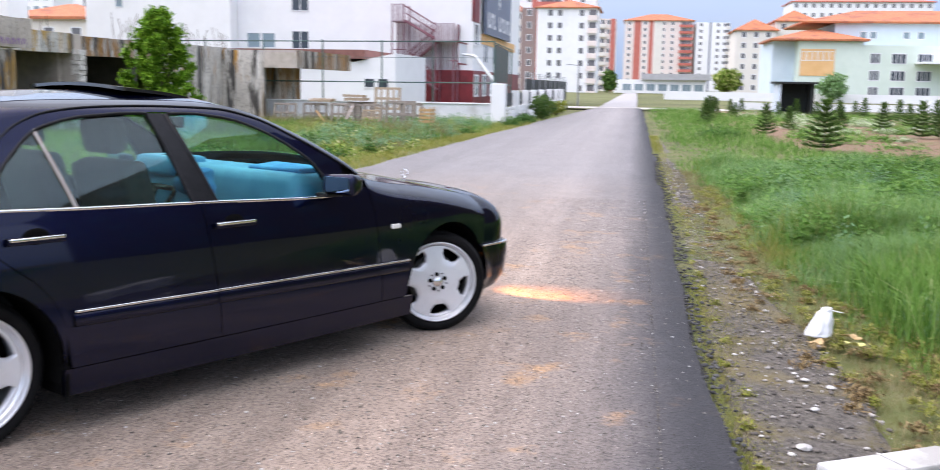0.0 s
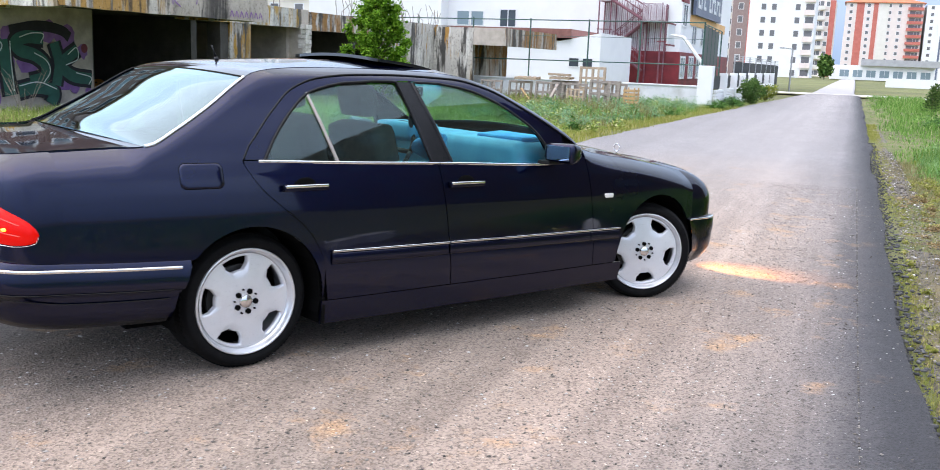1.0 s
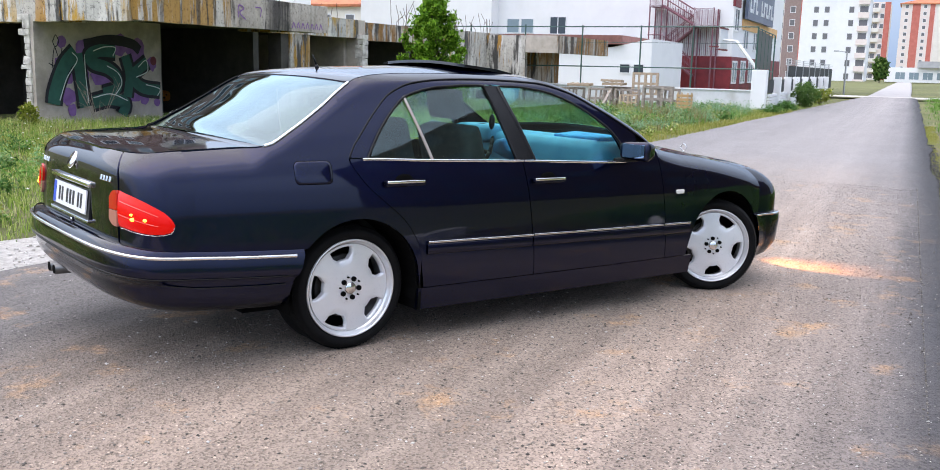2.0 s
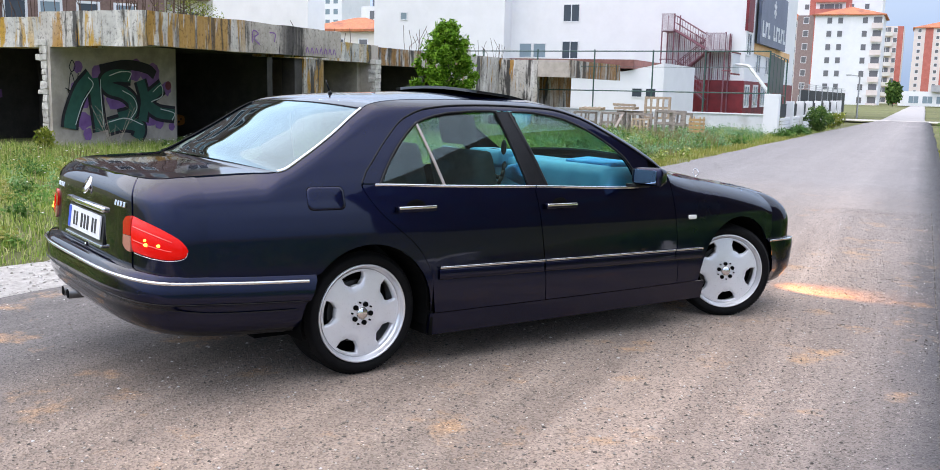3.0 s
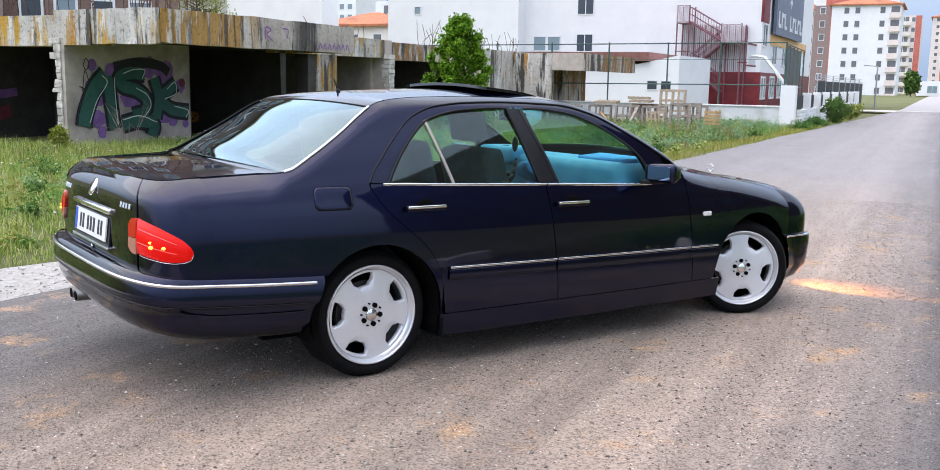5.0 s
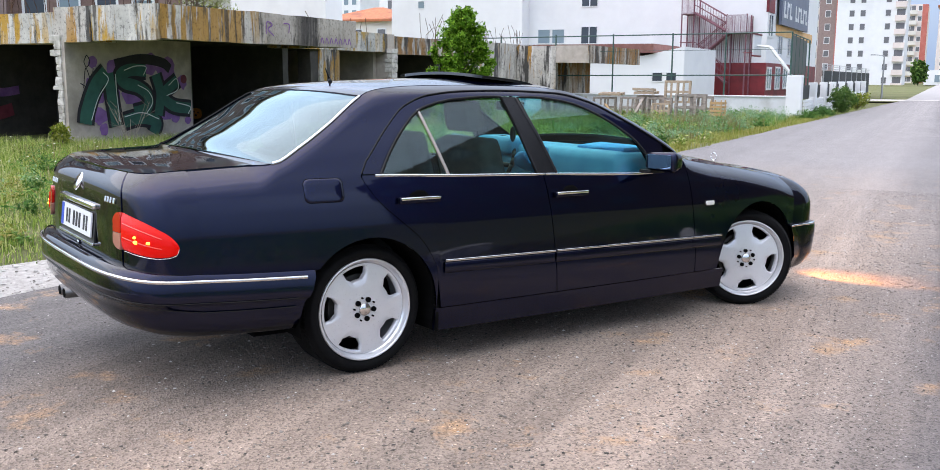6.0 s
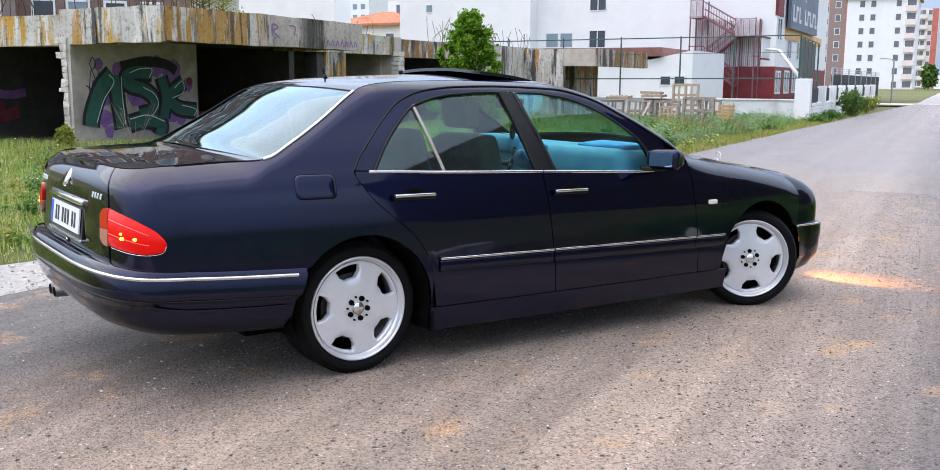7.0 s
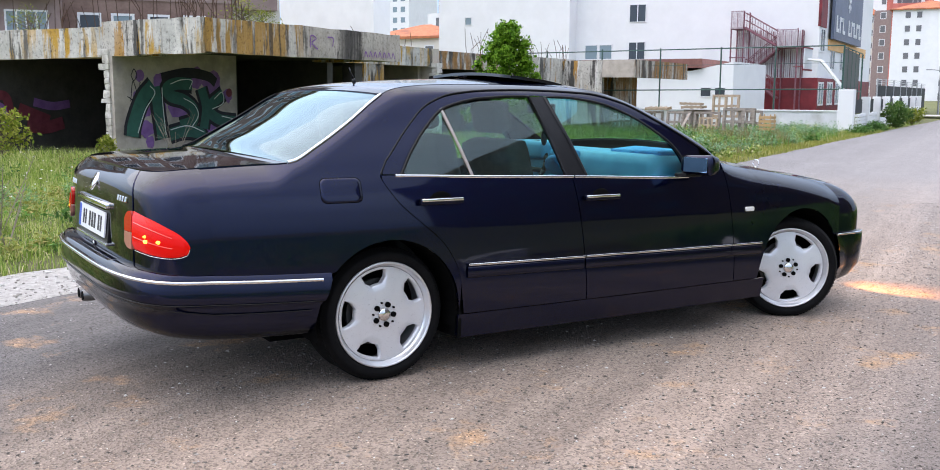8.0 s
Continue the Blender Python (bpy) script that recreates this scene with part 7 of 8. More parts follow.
M_PALEWEED = leaf_mat("whitish_weed", [(0.0, (0.22, 0.34, 0.14)), (0.6, (0.42, 0.52, 0.30)), (1.0, (0.72, 0.74, 0.62))])
weed_clumps("weeds", [(rnd.uniform(24, 58), rnd.uniform(-15, -5), rnd.uniform(.3, .8), rnd.uniform(.15, .35)) for _ in range(60)], M_PALEWEED, "pale flowering weeds between the conifers", 76, .06, 200)
weed_clumps("weeds", [(rnd.uniform(17, 58), rnd.uniform(-16, -3.5), rnd.uniform(.3, .9), rnd.uniform(.12, .35)) for _ in range(110)], M_GRASS_LUSH, "green weeds spreading over the earth", 77, .05, 240)
s, n = scatter(12000, 14, 62, -22, -0.3, 1.2)
keep = (n < -0.3 - rg_.exponential(0.15, len(s))) & (patchy(s, n, 0.35, 6) + np.interp(n, (-22, -4, -3.3, 0), (-0.22, -0.15, 0.5, 0.6)) > 0.45)
s, n = s[keep], n[keep]
h = np.interp(-n, (0.3, 0.9, 3, 9), (0.07, 0.2, 0.30, 0.24)) * (0.5 + 0.9 * patchy(s, n, 0.6, 4))
blades("grass_verge", s, n, h, M_GRASS_LUSH, "green grass and weeds round the plantation", 4, 7, 0.1, 0.011)
# tall clumps of grass close by
s, n = scatter(3600, 2.3, 8.0, -4.0, -1.25)
keep = (n < verge_edge(s) - .35 - .5 * patchy(s, n, 1.7, 33)) & (patchy(s, n, 1.5, 34) + patchy(s, n, 3.1, 35) > 0.95) & (kerb_gap(s, n) > 1.2)
s, n = s[keep], n[keep]
blades("grass_verge", s, n, 0.20 + 0.34 * patchy(s, n, 1.5, 36), M_GRASS_LUSH, "tall green grass clumps on the verge", 37, 9, 0.06, 0.0042, 0.75)
s, n = scatter(1500, 2.6, 9.0, -4.5, -1.4)
keep = (n < verge_edge(s) - .45) & (patchy(s, n, 1.6, 38) > 0.58) & (kerb_gap(s, n) > 1.4)
s, n = s[keep], n[keep]
blades("grass_verge", s, n, 0.22 + 0.30 * patchy(s, n, 1.2, 39), M_WEEDBLUE, "blue-green grass clumps on the verge", 40, 9, 0.07, 0.005, 0.8)
# thin dry growth at the asphalt's edge and in the gravel
s, n = scatter(6500, -1, 26, -0.26, -0.03)
blades("edge_grass", s, n, np.full(len(s), 0.055) * (0.4 + patchy(s, n, 1.5, 7)), M_GRASS_YELLOW, "short yellowish grass at the asphalt edge", 5, 5, 0.03, 0.0025, 0.8)
s, n = scatter(6500, -0.3, 14, -1.9, -0.15)
keep = ((patchy(s, n, 1.6, 8) > 0.42) | (n < verge_edge(s) + .1)) & (kerb_gap(s, n) > .06)
s, n = s[keep], n[keep]
blades("dry_grass", s, n, np.full(len(s), 0.06), M_GRASS_DRY, "sparse dry grass in the gravel", 6, 5, 0.04, 0.0025, 0.9)
# meadow behind the camera and beyond the buildings
s, n = scatter(2600, -22, -0.9, -16, -0.9)
blades("grass_verge", s, n, 0.22 + 0.2 * patchy(s, n, 0.6, 9), M_GRASS_LUSH, "rough grass beside the lane", 7, 6, 0.12, 0.014)

# drier tufts through the left verge
s, n = scatter(6400, -3, 34, 5.4, 15.5)
keep = (n > left_edge(s) + np.interp(s, (-9, 1, 6.5), (1.3, 1.0, 0.3))) & (patchy(s, n, 0.8, 15) > 0.52) & ~((s > 9.4) & (n > 15.8)) & ~((s > 30) & (n > 12.5)) & ~((s > 32) & (n > 5))
s, n = s[keep], n[keep]
blades("dry_grass", s, n, 0.14 + 0.36 * patchy(s, n, 1.2, 16), M_GRASS_DRY, "straw-coloured dry stalks in the verge", 24, 6, 0.10, 0.0055, 0.5)

# white umbels in the verge
bm = bmesh.new()
rnd = random.Random(21)
for _ in range(420):
    s_, n_ = rnd.uniform(0, 16), rnd.uniform(7.4, 15)
    if rnd.random() < 0.25:
        s_, n_ = rnd.uniform(20, 30), rnd.uniform(6, 9)
    p = rw(s_, n_)
    hgt = rnd.uniform(0.16, 0.42)
    r0 = rnd.uniform(0.007, 0.018)
    c = [bm.verts.new((p.x + r0 * math.cos(a), p.y + r0 * math.sin(a), float(ground_z(p.x)) + hgt + 0.4 * r0 * math.sin(a * 2))) for a in np.linspace(0, 2 * math.pi, 7)[:-1]]
    bm.faces.new(c)
tagged(new("flowers", make_mesh("flowers", bm, M_PETAL)), "small white flower heads among the grass", "flowers", kind="stuff")


# ---- trees ----
def leaf_cloud(k, sampler, size, seed, droop=0.3):
    r = np.random.default_rng(seed)
    c = sampler(r, k)
    u = r.normal(0, 1, (k, 3))
    u /= np.linalg.norm(u, axis=1)[:, None]
    w = np.cross(u, r.normal(0, 1, (k, 3)))
    w /= np.linalg.norm(w, axis=1)[:, None]
    sz = size * r.uniform(0.6, 1.3, k)[:, None]
    V = np.stack([c - u * sz, c + w * sz * .5, c + u * sz, c - w * sz * .5], 1).reshape(-1, 3)
    F = (np.arange(k)[:, None] * 4 + np.arange(4)[None])
    return V, F


def broad_tree(name, m, height, radius, label, leaves, leaf, seed, low=0.15, mat=None, taper=1.0):
    """Tapered trunk, limbs, crown of many leaves in clumps with gaps."""
    ob = thing(name, m, label, "tree")
    r = random.Random(seed)
    bm = bmesh.new()
    rod(bm, (0, 0, -0.1), (0.02, 0.01, height * .5), radius * .06, 8, radius * .035)
    rod(bm, (0.02, 0.01, height * .5), (0, 0.03, height * .92), radius * .035, 6, radius * .01)
    part("trunk", bm, M_BARK, ob)
    tips = []
    for k in range(30):
        f = low + (0.98 - low) * (k + .5) / 30
        a = k * 2.4 + r.uniform(-.4, .4)
        shape = (math.sin(math.pi * min(1, (f - low * .6) / (1 - low * .6)) ** .8) ** .7) * taper + (1 - taper)
        L = radius * max(.12, shape) * r.uniform(.55, 1.05)
        z0 = height * f * .85
        p0 = Vector((0, 0, z0))
        p1 = Vector((L * math.cos(a), L * math.sin(a), height * f + L * .25))
        limb = bmesh.new()
        rod(limb, p0, p1, radius * .02, 5, radius * .006)
        part("limb", limb, M_BARK, ob)
        tips.append(p1)
        tips.append(p0.lerp(p1, .6))
        if r.random() < .6:
            tips.append(p1 + Vector((r.uniform(-.2, .2), r.uniform(-.2, .2), r.uniform(0, .25))) * radius)
    T = np.array([tuple(t) for t in tips])

    def samp(rr, k):
        i = rr.integers(0, len(T), k)
        return T[i] + rr.normal(0, 1, (k, 3)) * radius * np.array([.13, .13, .11])
    V, F = leaf_cloud(leaves, samp, leaf, seed)
    part("crown", mesh_np("crown", V, F, mat or M_LEAF), None, ob)
    return ob


def young_tree(m, height, radius, label, seed):
    """Tapered stem, rising limbs that fork into twigs, each twig set with pointed leaves: an uneven crown with gaps."""
    ob = thing("young_tree", m, label, "tree")
    r = np.random.default_rng(seed)
    bm = bmesh.new()
    rod(bm, (0, 0, -0.1), (0.02, 0.01, height * .45), .06, 8, .04)
    rod(bm, (0.02, 0.01, height * .45), (-.03, 0.03, height * .93), .04, 6, .008)
    part("trunk", bm, M_BARK, ob)
    prof = curve_fn((0, .55), (.10, .86), (.25, 1.0), (.42, .93), (.58, .72), (.72, .58), (.84, .40), (.94, .20), (1.0, .06))
    C, D = [], []
    for k in range(46):
        f = .08 + .92 * (k + .5) / 46
        a = k * 2.4 + r.uniform(-.5, .5)
        L = radius * float(prof(f)) * r.uniform(.62, 1.12)
        tip = np.array([L * math.cos(a), L * math.sin(a), height * f])
        root = np.array([0, 0, max(.25, height * f - .35 - .75 * L)])
        limb = bmesh.new()
        mid = root * .45 + tip * .55 + np.array([0, 0, -.10 * L])
        rod(limb, root, mid, .018, 5, .011)
        rod(limb, mid, tip, .011, 5, .004)
        part("limb", limb, M_BARK, ob)
        for q in range(11):
            u = r.uniform(.35, 1.05)
            p = mid + (tip - mid) * (u - .3) / .7 if u > .5 else root + (tip - root) * u
            way = np.array([math.cos(a), math.sin(a), 1.1]) * .5 + r.normal(0, .55, 3)
            way /= np.linalg.norm(way)
            ln = r.uniform(.12, .30)
            for w in range(46):
                v = r.uniform(0, 1)
                C.append(p + way * ln * v + r.normal(0, .035 + .02 * v, 3))
                d = way * .5 + r.normal(0, .6, 3) + np.array([0, 0, -.15])
                D.append(d)
    C, D = np.array(C), np.array(D)
    D /= np.linalg.norm(D, axis=1)[:, None]
    W = np.cross(D, np.array([0, 0, 1.0]) + r.normal(0, .55, D.shape))
    W /= np.linalg.norm(W, axis=1)[:, None] + 1e-9
    sz = .056 * r.uniform(.6, 1.3, len(C))[:, None]
    V = np.stack([C - D * sz, C + W * sz * .55, C + D * sz * 1.1, C - W * sz * .55], 1).reshape(-1, 3)
    part("crown", mesh_np("crown", V, np.arange(len(C))[:, None] * 4 + np.arange(4)[None], M_LEAF), None, ob)
    return ob


young_tree(ROAD @ pose(19.8, 12.55, 0), 3.15, 1.10, "young leafy green tree before the concrete wall", 5)
broad_tree("tree", ROAD @ pose(205, 6.2, -0.5), 5.0, 1.6, "dark leafy tree beside the far lane", 1800, .40, 6, .2, M_NEEDLE)
broad_tree("tree", ROAD @ pose(210, -18.5, 0), 4.6, 3.0, "round olive-green tree by the far pavilion", 2200, .5, 7, .2, M_GRASS)
broad_tree("tree", ROAD @ pose(118, -22.6, 0), 2.9, 1.7, "grey-green tree before the school", 1800, .22, 8, .15, M_GRASS_PALE)
broad_tree("bush", ROAD @ pose(38.8, 4.45, -0.05), 0.92, 0.55, "dense dark green bush by the white wall", 4200, .04, 10, .05, M_NEEDLE, .6)
broad_tree("bush", ROAD @ pose(44.5, 4.3, -0.05), 0.6, 0.5, "low weedy bush by the white wall", 1200, .05, 12, .05, M_WEED, .6)
broad_tree("weed_bush", ROAD @ pose(8.6, 15.3, -0.05), 0.5, 0.2, "yellow-green weed at the pillar's foot", 900, .035, 13, .1, M_WEED)
broad_tree("weed_bush", ROAD @ pose(7.3, 16.6, -0.05), 0.95, 0.55, "yellow-green weed before the dark opening", 1100, .045, 14, .1, M_WEED)
broad_tree("weed_bush", ROAD @ pose(12.2, 15.1, 2.45), 0.75, 0.6, "yellow-green weed growing on the roof slab", 420, .028, 15, .1, M_WEED)
broad_tree("weed_bush", ROAD @ pose(13.4, 15.6, 2.45), 0.65, 0.5, "yellow-green weed growing on the roof slab", 360, .028, 16, .1, M_WEED)
broad_tree("weed_bush", ROAD @ pose(10.9, 20.5, 2.45), 0.7, 0.5, "yellow-green weed growing on the roof slab", 360, .028, 17, .1, M_WEED)


def conifer(m, seed):
    """Young fir: a thin stem, whorls of drooping branches, each with sprays of needles."""
    ob = thing("young_conifer", m, "small dark green conifer in the plantation", "tree", "plantation conifers")
    r = np.random.default_rng(seed)
    bm = bmesh.new()
    rod(bm, (0, 0, -0.05), (0, 0, 1.22), .022, 6, .005)
    part("trunk", bm, M_BARK, ob)
    C, D = [], []
    for lv in range(9):
        z = .10 + lv * .125
        for k in range(8):
            L = (.56 * (1 - lv / 9.3) ** .9 + .04) * r.uniform(.65, 1.12)
            a = k * .785 + lv * .5 + r.uniform(-.25, .25)
            tip = np.array([L * math.cos(a), L * math.sin(a), .10 + .05 * lv / 9])
            for q in range(int(24 + 130 * L)):
                u = r.uniform(.12, 1)
                c = np.array([0, 0, z]) + tip * np.array([u, u, u ** 2]) + r.normal(0, .012, 3)
                side = np.array([-math.sin(a), math.cos(a), 0]) * r.choice((-1, 1)) * r.uniform(.2, 1.1)
                C.append(c)
                D.append(tip / (L + .05) + side + r.normal(0, .2, 3))
    C, D = np.array(C), np.array(D)
    D /= np.linalg.norm(D, axis=1)[:, None]
    W = np.cross(D, r.normal(0, .5, D.shape) + np.array([0, 0, 1]))
    W /= np.linalg.norm(W, axis=1)[:, None] + 1e-9
    sz = .065 * r.uniform(.6, 1.3, len(C))[:, None]
    V = np.stack([C - D * sz * .4, C + W * sz * .24, C + D * sz, C - W * sz * .24], 1).reshape(-1, 3)
    F = np.arange(len(C))[:, None] * 4 + np.arange(4)[None]
    part("foliage", mesh_np("foliage", V, F, M_NEEDLE), None, ob)
    return ob


conifer_first = conifer(ROAD @ pose(20.8, -4.1, -0.03), 30)
rnd = random.Random(8)
for s_, n_, k in ((28.0, -3.7, .95), (41.4, -2.8, 1.05), (34.6, -7.2, .95), (32.5, -8.2, 1.0), (53, -4.9, .8), (28.7, -9.0, 1.0), (46, -6.5, .8), (37.6, -2.5, 1.0), (50.4, -8.0, .9), (45, -11.9, 1.0), (38.2, -11.6, 1.05), (51, -11.6, 1.0), (28.5, -8.4, 1.1), (26.2, -11.5, 1.0), (42, -8.6, .95), (33.6, -5.2, .8), (47.5, -3.6, .9), (56, -4.2, .9), (38, -10.5, .9), (50, -9, .8), (58, -6, .8), (44, -4.2, .75),
                   (30, -12.5, .9), (24.5, -9.8, .85), (36, -13.6, .8), (55, -12, .8)):
    c = copy_thing(conifer_first, ROAD @ pose(s_, n_, -0.03, rnd.uniform(-4, 4), rnd.uniform(-4, 4), rnd.uniform(0, 360)) @ Matrix.Diagonal((k * .72, k * .72, k * .86, 1)))

# dead stems
rnd = random.Random(17)
for s_, n_, k, lab in ((9.9, 14.9, 1.0, "bare dead sapling before the lettering"), (1.2, 7.9, .8, "bundle of dry stems in the grass"), (0.4, 7.4, .6, "bundle of dry stems in the grass"), (13.6, 15.2, .9, "dry stems by the opening"),
                       (2.9, -2.4, .45, "thin dead branch lying in the grass"), (1.7, 8.7, .8, "bundle of dry stems in the grass")):
    tw = thing("dead_stems", ROAD @ pose(s_, n_, -0.05), lab, "twigs")
    for q in range(9):
        bm = bmesh.new()
        a, L = rnd.uniform(0, 6.28), rnd.uniform(.4, .95) * k
        e = Vector((L * .45 * math.cos(a), L * .45 * math.sin(a), L))
        rod(bm, (0, 0, 0), e, .006, 5, .003)
        for w in range(3):
            p = e * rnd.uniform(.4, .95)
            rod(bm, p, p + Vector((rnd.uniform(-.18, .18), rnd.uniform(-.18, .18), rnd.uniform(.02, .2))) * k, .003, 4, .0015)
        part("stem", bm, M_TWIG, tw)


# ---- loose stones ----
def stones(name, k, sampler, r0, r1, mat, label, seed, lift=-0.03):
    r = np.random.default_rng(seed)
    t = (1 + 5 ** .5) / 2
    base = np.array([(-1, t, 0), (1, t, 0), (-1, -t, 0), (1, -t, 0), (0, -1, t), (0, 1, t), (0, -1, -t), (0, 1, -t), (t, 0, -1), (t, 0, 1), (-t, 0, -1), (-t, 0, 1)]) / 1.9
    fc = np.array([(0, 11, 5), (0, 5, 1), (0, 1, 7), (0, 7, 10), (0, 10, 11), (1, 5, 9), (5, 11, 4), (11, 10, 2), (10, 7, 6), (7, 1, 8), (3, 9, 4), (3, 4, 2), (3, 2, 6), (3, 6, 8), (3, 8, 9), (4, 9, 5), (2, 4, 11), (6, 2, 10), (8, 6, 7), (9, 8, 1)])
    if r1 < .012:
        base = np.array([(1, 0, 0), (0, 1, 0), (-1, 0, 0), (0, -1, 0), (0, 0, 1), (0, 0, -1)], float)
        fc = np.array([(0, 1, 4), (1, 2, 4), (2, 3, 4), (3, 0, 4), (1, 0, 5), (2, 1, 5), (3, 2, 5), (0, 3, 5)])
    m = len(base)
    s, n = sampler(r, k)
    x, y = to_world(s, n)
    z = ground_z(x) + lift
    rad = r0 + (r1 - r0) * r.uniform(0, 1, k) ** 3
    sc = np.stack([rad * r.uniform(.7, 1.3, k), rad * r.uniform(.7, 1.3, k), rad * r.uniform(.35, .7, k)], 1)
    az = r.uniform(0, 6.28, k)
    V = base[None] * sc[:, None] * r.uniform(.8, 1.2, (k, m, 1))
    ca, sa = np.cos(az)[:, None], np.sin(az)[:, None]
    V = np.stack([V[..., 0] * ca - V[..., 1] * sa + x[:, None], V[..., 0] * sa + V[..., 1] * ca + y[:, None], V[..., 2] + z[:, None]], 2).reshape(-1, 3)
    F = (np.arange(k)[:, None, None] * m + fc[None]).reshape(-1, 3)
    return tagged(new(name, mesh_np(name, V, F, mat)), label, "stones", kind="stuff")


M_PALESTONE = leaf_mat("pale_stones", [(0.0, (0.26, 0.24, 0.21)), (0.6, (0.44, 0.42, 0.39)), (1.0, (0.66, 0.65, 0.62))], trans=0.0)
M_PEBBLE = leaf_mat("pebbles", [(0.0, (0.07, 0.065, 0.06)), (0.5, (0.17, 0.15, 0.13)), (0.86, (0.32, 0.29, 0.26)), (1.0, (0.66, 0.65, 0.62))], trans=0.0)
stones("gravel_stones", 5000, lambda r, k: ((lambda s: (s, -0.12 - r.uniform(0, 1, k) * np.interp(s, (-2, 2, 5, 13, 24), (0.75, 0.65, 0.42, 0.28, 0.2))))(r.uniform(-0.5, 16, k) ** 1.0)), .004, .017, M_PEBBLE, "mixed grey stones in the gravel strip", 41, -0.028)
stones("road_chippings", 22000, lambda r, k: (r.uniform(-6, 9, k), np.where(r.uniform(0, 1, k) < .55, r.normal(0.85, 0.40, k).clip(.25, 5), r.uniform(0.02, 5.6, k))), .003, .0085, M_PEBBLE, "small loose chippings on the asphalt", 42, 0.001)
def chip_field(r, k):
    s, n = r.uniform(-5.5, 5, k * 4), r.uniform(0.3, 6.0, k * 4)
    near = np.flatnonzero(patchy(s, n, 1.3, 91) + r.normal(0, .12, k * 4) > 0.56)
    pick = near[r.permutation(len(near))[:k]] if len(near) >= k else r.integers(0, k * 4, k)
    return s[pick], n[pick]


stones("road_chippings", 12000, chip_field, .0035, .0105, M_PEBBLE, "loose chippings gathered in patches on the asphalt", 46, 0.001)
stones("shoulder_stones", 2400, lambda r, k: ((lambda s: (s, left_edge(s) + r.uniform(0, 1, k) * np.interp(s, (-9, 1, 6.5), (1.4, 0.9, 0.2))))(r.uniform(-6, 6, k))), .004, .018, M_PALESTONE, "pale stones on the gravel shoulder", 43, -0.025)
stones("edge_crumbs", 2200, lambda r, k: (r.uniform(-1, 18, k), r.normal(-0.02, 0.05, k)), .006, .022, leaf_mat("asphalt_crumbs", [(0, (0.03, 0.03, 0.032)), (1, (0.10, 0.10, 0.10))], trans=0.0), "dark asphalt crumbs along the broken edge", 44, -0.02)

# ---- wall painting on the concrete shell ----
def ribbon(bm, pts, width, n, steps_=10, w_end=1.0):
    """A flat brush stroke through points in s, z on the plane n."""
    P = np.array(pts, float)
    if 15 < n < 16:
        # painted on the wall's face
        P = P * 1.0135 + np.array([0.054, -0.0176])
        n += 0.2
    t = np.linspace(0, 1, len(P))
    tt = np.linspace(0, 1, steps_ * (len(P) - 1) + 1)
    fx, fz = curve_free(t, P[:, 0]), curve_free(t, P[:, 1])
    x, z = fx(tt), fz(tt)
    dx, dz = np.gradient(x), np.gradient(z)
    L = np.hypot(dx, dz) + 1e-9
    w = width / 2 * (1 + (w_end - 1) * tt)
    a = [bm.verts.new((x[i] - dz[i] / L[i] * w[i], n, z[i] + dx[i] / L[i] * w[i])) for i in range(len(tt))]
    b = [bm.verts.new((x[i] + dz[i] / L[i] * w[i], n, z[i] - dx[i] / L[i] * w[i])) for i in range(len(tt))]
    for i in range(len(tt) - 1):
        bm.faces.new((a[i], a[i + 1], b[i + 1], b[i]))


def curve_free(t, v):
    m = np.gradient(v, t)

    def f(q):
        i = np.clip(np.searchsorted(t, q) - 1, 0, len(t) - 2)
        h = t[i + 1] - t[i]
        u = (q - t[i]) / h
        return (1 + 2 * u) * (1 - u) ** 2 * v[i] + u * (1 - u) ** 2 * h * m[i] + u * u * (3 - 2 * u) * v[i + 1] + u * u * (u - 1) * h * m[i + 1]
    return f


M_SPRAYGREEN = surf("dark_green_spray", (0.012, 0.085, 0.062), (0.02, 0.13, 0.095), 5, 0.7, 0.3, 40)
M_SPRAYBLACK = surf("black_spray", (0.012, 0.010, 0.014), (0.022, 0.02, 0.026), 5, 0.75, 0.3, 40)
M_SPRAYPURPLE = surf("purple_spray", (0.20, 0.085, 0.27), (0.30, 0.15, 0.38), 5, 0.8, 0.3, 40)
M_SPRAYWHITE = surf("pale_spray", (0.55, 0.66, 0.62), (0.68, 0.75, 0.72), 8, 0.7, 0.2, 40)
M_SPRAYRED = surf("dull_red_spray", (0.16, 0.025, 0.04), (0.25, 0.05, 0.07), 5, 0.8, 0.2, 40)
LETTERS = [([(9.78, 0.39), (9.84, 0.67), (10.09, 1.15), (10.39, 1.43)], .27), ([(10.42, 1.40), (10.49, 0.96), (10.58, 0.31)], .24),
           ([(11.47, 1.46), (11.02, 1.47), (10.75, 1.36), (10.85, 1.21), (11.24, 1.11), (11.50, 0.92), (11.46, 0.67), (11.1, 0.57)], .23),
           ([(11.75, 1.38), (11.87, 0.95), (11.78, 0.50)], .22), ([(12.42, 1.26), (11.97, 0.95), (12.23, 0.70), (12.8, 0.62)], .22),
           ([(10.79, 0.40), (11.27, 0.47), (11.71, 0.36), (11.61, 0.12)], .24)]
